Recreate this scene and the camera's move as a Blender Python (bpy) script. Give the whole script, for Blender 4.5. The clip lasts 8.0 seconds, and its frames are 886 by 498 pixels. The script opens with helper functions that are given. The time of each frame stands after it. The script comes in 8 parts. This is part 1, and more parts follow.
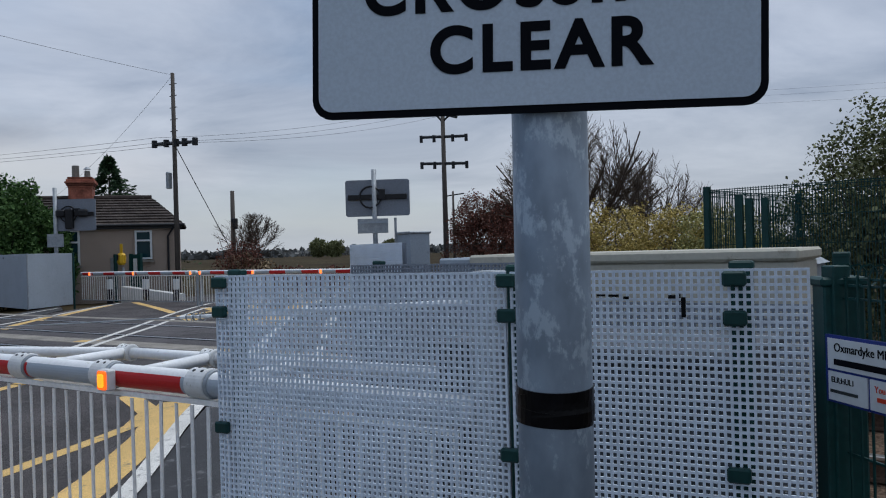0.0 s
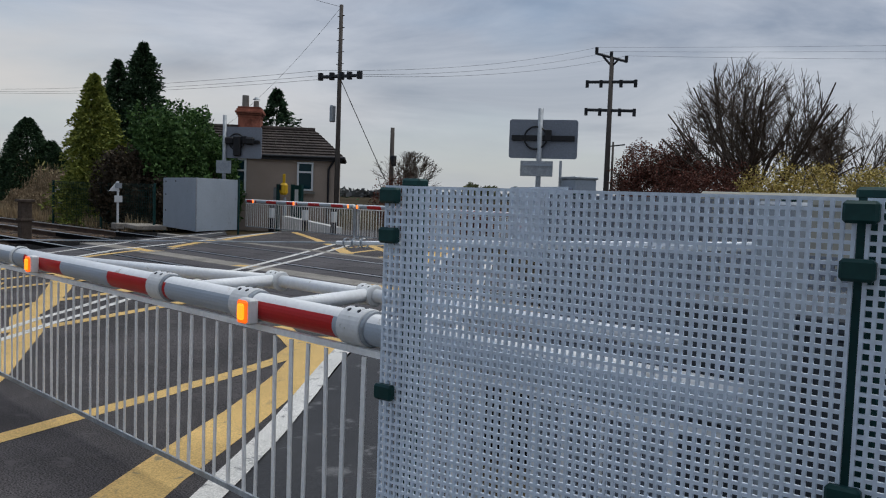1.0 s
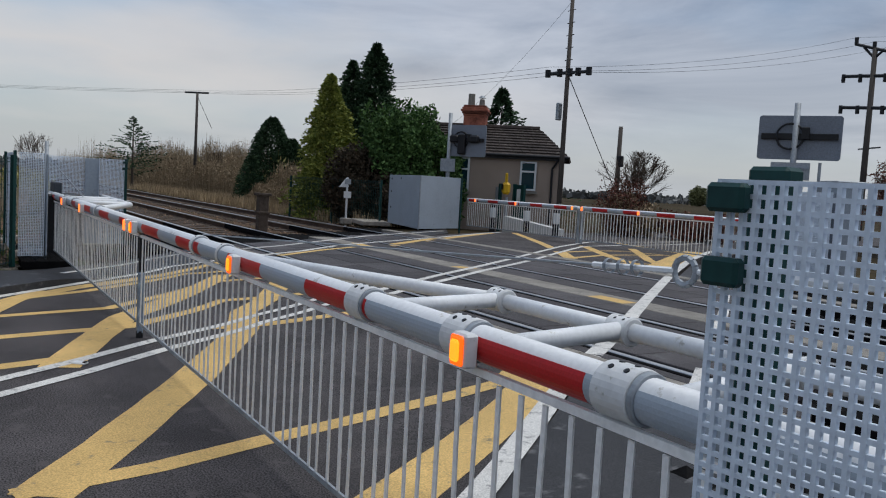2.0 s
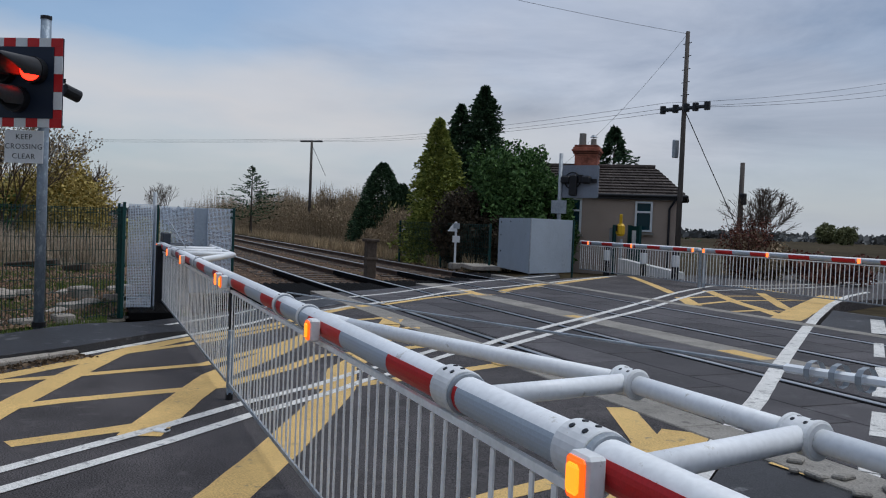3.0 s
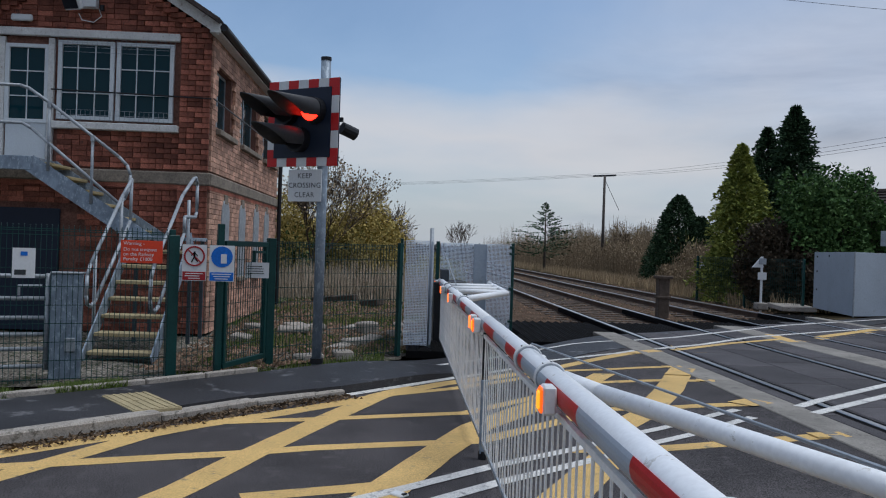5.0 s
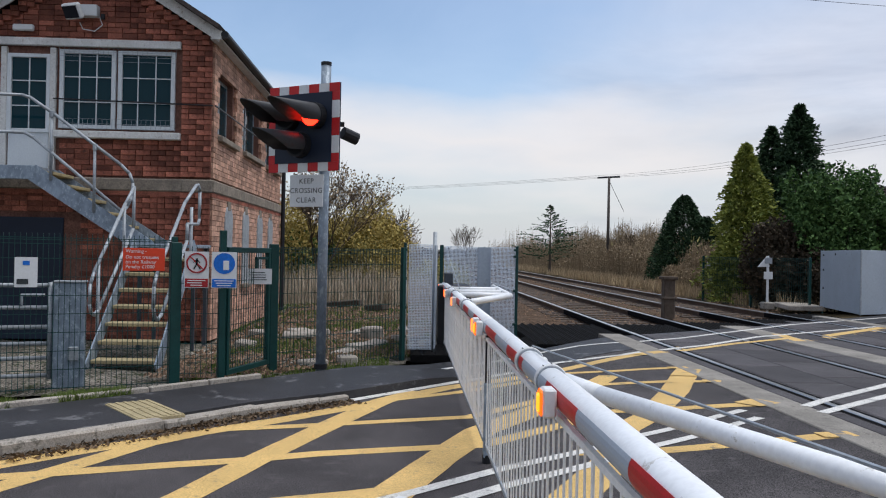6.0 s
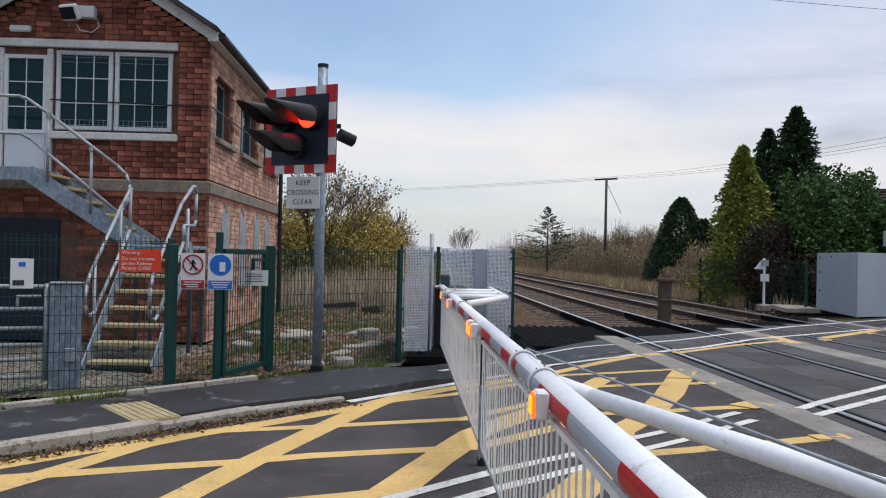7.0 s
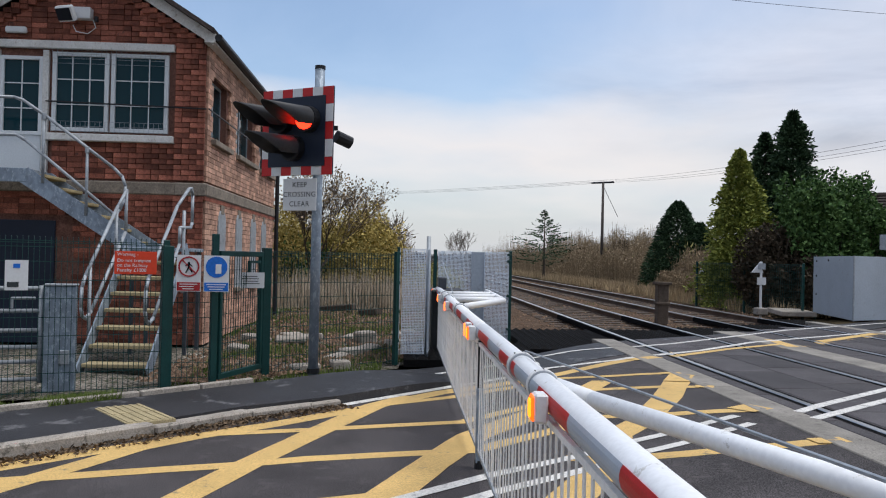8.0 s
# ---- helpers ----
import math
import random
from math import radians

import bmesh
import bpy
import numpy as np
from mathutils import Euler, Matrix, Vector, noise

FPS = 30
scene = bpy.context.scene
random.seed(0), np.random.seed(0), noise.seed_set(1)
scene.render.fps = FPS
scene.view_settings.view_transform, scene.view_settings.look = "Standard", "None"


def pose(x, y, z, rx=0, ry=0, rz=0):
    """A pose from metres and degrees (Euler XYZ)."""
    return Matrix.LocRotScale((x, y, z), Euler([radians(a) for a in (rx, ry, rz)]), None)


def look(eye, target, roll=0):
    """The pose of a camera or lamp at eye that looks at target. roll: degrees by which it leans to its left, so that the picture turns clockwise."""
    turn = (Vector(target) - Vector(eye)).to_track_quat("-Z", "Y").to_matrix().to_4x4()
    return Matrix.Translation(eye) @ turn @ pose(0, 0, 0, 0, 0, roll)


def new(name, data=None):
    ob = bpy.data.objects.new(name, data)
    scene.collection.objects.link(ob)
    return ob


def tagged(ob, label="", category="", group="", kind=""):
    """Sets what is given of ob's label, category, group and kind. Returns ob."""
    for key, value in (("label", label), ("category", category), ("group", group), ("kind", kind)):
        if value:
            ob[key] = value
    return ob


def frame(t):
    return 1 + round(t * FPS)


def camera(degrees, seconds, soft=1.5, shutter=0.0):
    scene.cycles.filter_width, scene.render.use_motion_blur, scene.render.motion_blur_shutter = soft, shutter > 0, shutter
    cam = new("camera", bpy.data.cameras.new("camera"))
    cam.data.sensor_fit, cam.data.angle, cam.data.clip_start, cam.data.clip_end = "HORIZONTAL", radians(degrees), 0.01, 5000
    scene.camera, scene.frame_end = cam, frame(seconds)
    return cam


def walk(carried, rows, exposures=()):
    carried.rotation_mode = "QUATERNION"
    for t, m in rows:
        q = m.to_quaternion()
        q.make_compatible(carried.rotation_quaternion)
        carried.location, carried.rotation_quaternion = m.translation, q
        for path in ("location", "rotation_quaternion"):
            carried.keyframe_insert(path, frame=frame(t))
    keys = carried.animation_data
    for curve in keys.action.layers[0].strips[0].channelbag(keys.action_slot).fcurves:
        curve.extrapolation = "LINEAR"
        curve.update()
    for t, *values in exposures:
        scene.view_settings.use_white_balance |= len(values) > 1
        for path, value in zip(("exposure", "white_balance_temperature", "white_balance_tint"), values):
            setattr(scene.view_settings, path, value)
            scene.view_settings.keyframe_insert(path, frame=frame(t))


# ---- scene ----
cam = camera(56.4, 8.0, soft=1.1)
PATH = [
    (0, (-0.162, -0.324, 1.534), (-1.266, 1.344, 1.534), -1.6),
    (0.3, (-0.385, -0.116, 1.473), (-1.558, 1.502, 1.405), -1.7),
    (0.5, (-0.522, 0.004, 1.479), (-1.753, 1.577, 1.379), -0.6),
    (1, (-0.897, 0.264, 1.434), (-2.28, 1.703, 1.307), 2.0),
    (1.5, (-1.279, 0.492, 1.442), (-2.867, 1.699, 1.304), 2.4),
    (1.7, (-1.446, 0.635, 1.423), (-3.112, 1.732, 1.28), 3.2),
    (2.8, (-2.277, 1.057, 1.443), (-4.039, 1.992, 1.303), 2.8),
    (3, (-2.312, 1.148, 1.468), (-4.149, 1.937, 1.407), 2.3),
    (3.5, (-2.639, 1.336, 1.434), (-4.536, 1.97, 1.415), 2.2),
    (4, (-3.003, 1.439, 1.44), (-4.935, 1.958, 1.427), 2.2),
    (4.5, (-3.145, 1.528, 1.462), (-5.124, 1.818, 1.459), 2.2),
    (5, (-3.197, 1.599, 1.468), (-5.194, 1.698, 1.468), 1.9),
    (6.5, (-3.227, 1.639, 1.461), (-5.225, 1.726, 1.472), 1.0),
    (7, (-3.213, 1.648, 1.469), (-5.211, 1.739, 1.482), 1.2),
    (7.5, (-3.24, 1.641, 1.468), (-5.238, 1.74, 1.482), 1.4),
    (8, (-3.246, 1.644, 1.46), (-5.244, 1.743, 1.481), 1.3),
]
walk(cam, [(t, look(eye, target, roll)) for t, eye, target, roll in PATH],
     exposures=[(0, 0.1, 5950, 6), (0.8, 0.08, 6300, 6), (3.0, 0.03, 5950, 7), (3.5, -0.04, 5850, 7), (5.2, 0.08, 5850, 7), (6.3, 0.57, 6300, 9), (8.0, 0.52, 6300, 9)])

# ---- world and sun ----
world = bpy.data.worlds.new("overcast_sky")
scene.world = world
world.use_nodes = True
wn, wl = world.node_tree.nodes, world.node_tree.links
wn.clear()


def node(tree, kind, **kw):
    n = tree.nodes.new(kind)
    for k, v in kw.items():
        if k in n.inputs:
            n.inputs[k].default_value = v
    return n


sky = wn.new("ShaderNodeTexSky")
sky.sky_type = "NISHITA"
sky.sun_disc = False
sky.sun_elevation, sky.sun_rotation = radians(68), radians(8)
sky.air_density, sky.dust_density = 1.0, 1.5
bg = wn.new("ShaderNodeBackground")
bg.inputs["Strength"].default_value = 0.12
tc = wn.new("ShaderNodeTexCoord")
sep = wn.new("ShaderNodeSeparateXYZ")
wl.new(tc.outputs["Generated"], sep.inputs[0])
# a flat deck of cloud: the view direction is divided by its height
hgt = wn.new("ShaderNodeMath"); hgt.operation = "MAXIMUM"; hgt.inputs[1].default_value = 0.0
wl.new(sep.outputs["Z"], hgt.inputs[0])
plus = wn.new("ShaderNodeMath"); plus.operation = "ADD"; plus.inputs[1].default_value = 0.14
wl.new(hgt.outputs[0], plus.inputs[0])
dx = wn.new("ShaderNodeMath"); dx.operation = "DIVIDE"
dy = wn.new("ShaderNodeMath"); dy.operation = "DIVIDE"
wl.new(sep.outputs["X"], dx.inputs[0]); wl.new(plus.outputs[0], dx.inputs[1])
wl.new(sep.outputs["Y"], dy.inputs[0]); wl.new(plus.outputs[0], dy.inputs[1])
comb = wn.new("ShaderNodeCombineXYZ")
wl.new(dx.outputs[0], comb.inputs[0]); wl.new(dy.outputs[0], comb.inputs[1])
cn = wn.new("ShaderNodeTexNoise")
cn.inputs["Scale"].default_value, cn.inputs["Detail"].default_value, cn.inputs["Roughness"].default_value = 0.75, 8.0, 0.58
cn.inputs["Distortion"].default_value = 0.5
wl.new(comb.outputs[0], cn.inputs["Vector"])
shade = wn.new("ShaderNodeValToRGB")
shade.color_ramp.elements[0].position, shade.color_ramp.elements[0].color = 0.36, (2.0, 2.3, 3.0, 1)
shade.color_ramp.elements[1].position, shade.color_ramp.elements[1].color = 0.64, (4.5, 4.6, 5.15, 1)
wl.new(cn.outputs["Fac"], shade.inputs[0])
# cover: the deck thins out towards the west, over the line
cover = wn.new("ShaderNodeValToRGB")
cover.color_ramp.elements[0].position, cover.color_ramp.elements[0].color = 0.34, (0.15, 0.15, 0.15, 1)
cover.color_ramp.elements[1].position, cover.color_ramp.elements[1].color = 0.56, (0.95, 0.95, 0.95, 1)
n2 = wn.new("ShaderNodeTexNoise")
n2.inputs["Scale"].default_value, n2.inputs["Detail"].default_value = 0.32, 5.0
wl.new(comb.outputs[0], n2.inputs["Vector"])
side = wn.new("ShaderNodeMath"); side.operation = "MULTIPLY_ADD"
side.inputs[1].default_value = 0.32
wl.new(sep.outputs["X"], side.inputs[0]); wl.new(n2.outputs["Fac"], side.inputs[2])
east = wn.new("ShaderNodeMath"); east.operation = "MULTIPLY_ADD"; east.inputs[1].default_value = 0.16
wl.new(sep.outputs["Y"], east.inputs[0]); wl.new(side.outputs[0], east.inputs[2])
up = wn.new("ShaderNodeMath"); up.operation = "ADD"; up.inputs[1].default_value = 0.11
wl.new(east.outputs[0], up.inputs[0])
wl.new(up.outputs[0], cover.inputs[0])
mix = wn.new("ShaderNodeMixRGB")
wl.new(cover.outputs[0], mix.inputs[0])
wl.new(sky.outputs[0], mix.inputs[1]); wl.new(shade.outputs[0], mix.inputs[2])
# pale warm haze low over the land
haze = wn.new("ShaderNodeValToRGB")
haze.color_ramp.elements[0].position, haze.color_ramp.elements[0].color = 0.0, (0.85, 0.85, 0.85, 1)
haze.color_ramp.elements[1].position, haze.color_ramp.elements[1].color = 0.2, (0, 0, 0, 1)
wl.new(hgt.outputs[0], haze.inputs[0])
mix2 = wn.new("ShaderNodeMixRGB")
mix2.inputs[2].default_value = (4.15, 4.15, 4.25, 1)
wl.new(haze.outputs[0], mix2.inputs[0]); wl.new(mix.outputs[0], mix2.inputs[1])
# a broken bank of pale, warm cloud low in the west
bank = wn.new("ShaderNodeValToRGB")
for k, (pos, v) in enumerate(((0.06, 0.0), (0.135, 1.0), (0.16, 0.8), (0.21, 0.0))):
    el = bank.color_ramp.elements[k] if k < 2 else bank.color_ramp.elements.new(pos)
    el.position, el.color = pos, (v, v, v, 1)
tilt = wn.new("ShaderNodeMath"); tilt.operation = "MULTIPLY_ADD"; tilt.inputs[1].default_value = 0.07
wl.new(sep.outputs["Y"], tilt.inputs[0]); wl.new(hgt.outputs[0], tilt.inputs[2])
wob = wn.new("ShaderNodeTexNoise"); wob.inputs["Scale"].default_value = 0.9; wob.inputs["Detail"].default_value = 7.0
wl.new(comb.outputs[0], wob.inputs["Vector"])
wob2 = wn.new("ShaderNodeMath"); wob2.operation = "MULTIPLY_ADD"; wob2.inputs[1].default_value = 0.16
wl.new(wob.outputs["Fac"], wob2.inputs[0]); wl.new(tilt.outputs[0], wob2.inputs[2])
wob3 = wn.new("ShaderNodeMath"); wob3.operation = "SUBTRACT"; wob3.inputs[1].default_value = 0.08
wl.new(wob2.outputs[0], wob3.inputs[0]); wl.new(wob3.outputs[0], bank.inputs[0])
west_of = wn.new("ShaderNodeMapRange")
west_of.inputs["From Min"].default_value, west_of.inputs["From Max"].default_value = -0.72, -0.95
west_of.inputs["To Max"].default_value = 0.75
wl.new(sep.outputs["X"], west_of.inputs["Value"])
amount = wn.new("ShaderNodeMath"); amount.operation = "MULTIPLY"
wl.new(bank.outputs[0], amount.inputs[0]); wl.new(west_of.outputs[0], amount.inputs[1])
mix3 = wn.new("ShaderNodeMixRGB")
mix3.inputs[2].default_value = (5.6, 5.1, 4.85, 1)
wl.new(amount.outputs[0], mix3.inputs[0]); wl.new(mix2.outputs[0], mix3.inputs[1])
wl.new(mix3.outputs[0], bg.inputs["Color"])
wo = wn.new("ShaderNodeOutputWorld")
wl.new(bg.outputs[0], wo.inputs[0])

sun = new("sun", bpy.data.lights.new("sun", "SUN"))
sun.data.energy, sun.data.angle, sun.data.color = 1.8, radians(30), (1.0, 0.95, 0.9)
sun.matrix_basis = look((0, 0, 0), (-0.05, -0.36, -0.92))


# ---- materials ----
def mat(name, base, rough=0.7, metal=0.0, var=0.18, fine=0.12, scale=1.5, grain=40.0, bump=0.15, tint=None,
        spots=0.0, spot_col=(0.1, 0.1, 0.1), per=0.0, island=False, spec=0.28, stretch=(1, 1, 1), dist=0.004):
    """Painted or raw surface: a base colour with broad stains, fine grain and relief."""
    m = bpy.data.materials.new(name)
    m.use_nodes = True
    t = m.node_tree
    b = t.nodes["Principled BSDF"]
    b.inputs["Roughness"].default_value, b.inputs["Metallic"].default_value = rough, metal
    b.inputs["Specular IOR Level"].default_value = spec
    co = t.nodes.new("ShaderNodeTexCoord")
    mp = t.nodes.new("ShaderNodeMapping")
    mp.inputs["Scale"].default_value = stretch
    t.links.new(co.outputs["Object"], mp.inputs[0])
    a = t.nodes.new("ShaderNodeTexNoise")
    a.inputs["Scale"].default_value, a.inputs["Detail"].default_value, a.inputs["Roughness"].default_value = scale, 6, 0.6
    g = t.nodes.new("ShaderNodeTexNoise")
    g.inputs["Scale"].default_value, g.inputs["Detail"].default_value = grain, 4
    for n in (a, g):
        t.links.new(mp.outputs[0], n.inputs["Vector"])
    r1 = t.nodes.new("ShaderNodeValToRGB")
    dark = [c * (1 - var) for c in base]
    lite = [min(1, c * (1 + var)) for c in (tint or base)]
    r1.color_ramp.elements[0].position, r1.color_ramp.elements[0].color = 0.3, (*dark, 1)
    r1.color_ramp.elements[1].position, r1.color_ramp.elements[1].color = 0.7, (*lite, 1)
    t.links.new(a.outputs["Fac"], r1.inputs[0])
    r2 = t.nodes.new("ShaderNodeMapRange")
    r2.inputs["From Min"].default_value, r2.inputs["From Max"].default_value = 0.36, 0.64
    r2.inputs["To Min"].default_value, r2.inputs["To Max"].default_value = 1 - fine, 1 + fine
    t.links.new(g.outputs["Fac"], r2.inputs["Value"])
    mul = t.nodes.new("ShaderNodeMixRGB")
    mul.blend_type = "MULTIPLY"
    mul.inputs[0].default_value = 1
    t.links.new(r1.outputs[0], mul.inputs[1])
    t.links.new(r2.outputs[0], mul.inputs[2])
    out = mul.outputs[0]
    if spots:
        s = t.nodes.new("ShaderNodeTexNoise")
        s.inputs["Scale"].default_value, s.inputs["Detail"].default_value, s.inputs["Roughness"].default_value = scale * 5, 5, 0.7
        t.links.new(mp.outputs[0], s.inputs["Vector"])
        rs = t.nodes.new("ShaderNodeMapRange")
        rs.inputs["From Min"].default_value, rs.inputs["From Max"].default_value = 0.62 - spots * 0.2, 0.70 - spots * 0.2
        rs.inputs["To Max"].default_value = 0.85
        t.links.new(s.outputs["Fac"], rs.inputs["Value"])
        ms = t.nodes.new("ShaderNodeMixRGB")
        ms.inputs[2].default_value = (*spot_col, 1)
        t.links.new(rs.outputs[0], ms.inputs[0])
        t.links.new(out, ms.inputs[1])
        out = ms.outputs[0]
    if per:
        if island:
            o = t.nodes.new("ShaderNodeNewGeometry"); rnd = o.outputs["Random Per Island"]
        else:
            o = t.nodes.new("ShaderNodeObjectInfo"); rnd = o.outputs["Random"]
        pr = t.nodes.new("ShaderNodeMapRange")
        pr.inputs["To Min"].default_value, pr.inputs["To Max"].default_value = 1 - per, 1 + per
        t.links.new(rnd, pr.inputs["Value"])
        mp2 = t.nodes.new("ShaderNodeMixRGB")
        mp2.blend_type = "MULTIPLY"; mp2.inputs[0].default_value = 1
        t.links.new(out, mp2.inputs[1]); t.links.new(pr.outputs[0], mp2.inputs[2])
        out = mp2.outputs[0]
    t.links.new(out, b.inputs["Base Color"])
    if bump:
        bp = t.nodes.new("ShaderNodeBump")
        bp.inputs["Strength"].default_value, bp.inputs["Distance"].default_value = bump, dist
        t.links.new(g.outputs["Fac"], bp.inputs["Height"])
        t.links.new(bp.outputs[0], b.inputs["Normal"])
    return m


def glow(name, col, strength):
    m = bpy.data.materials.new(name)
    m.use_nodes = True
    b = m.node_tree.nodes["Principled BSDF"]
    b.inputs["Base Color"].default_value = (*col, 1)
    b.inputs["Emission Color"].default_value = (*col, 1)
    b.inputs["Emission Strength"].default_value = strength
    return m


def leaf_mat(name, a, b, rough=0.65):
    """Leaves: each clump takes its own colour between two."""
    m = bpy.data.materials.new(name)
    m.use_nodes = True
    t = m.node_tree
    p = t.nodes["Principled BSDF"]
    p.inputs["Roughness"].default_value = rough
    p.inputs["Specular IOR Level"].default_value = 0.12
    geo = t.nodes.new("ShaderNodeNewGeometry")
    ramp = t.nodes.new("ShaderNodeValToRGB")
    ramp.color_ramp.elements[0].color, ramp.color_ramp.elements[1].color = (*[c * 1.4 for c in a], 1), (*[c * 1.4 for c in b], 1)
    t.links.new(geo.outputs["Random Per Island"], ramp.inputs[0])
    t.links.new(ramp.outputs[0], p.inputs["Base Color"])
    return m


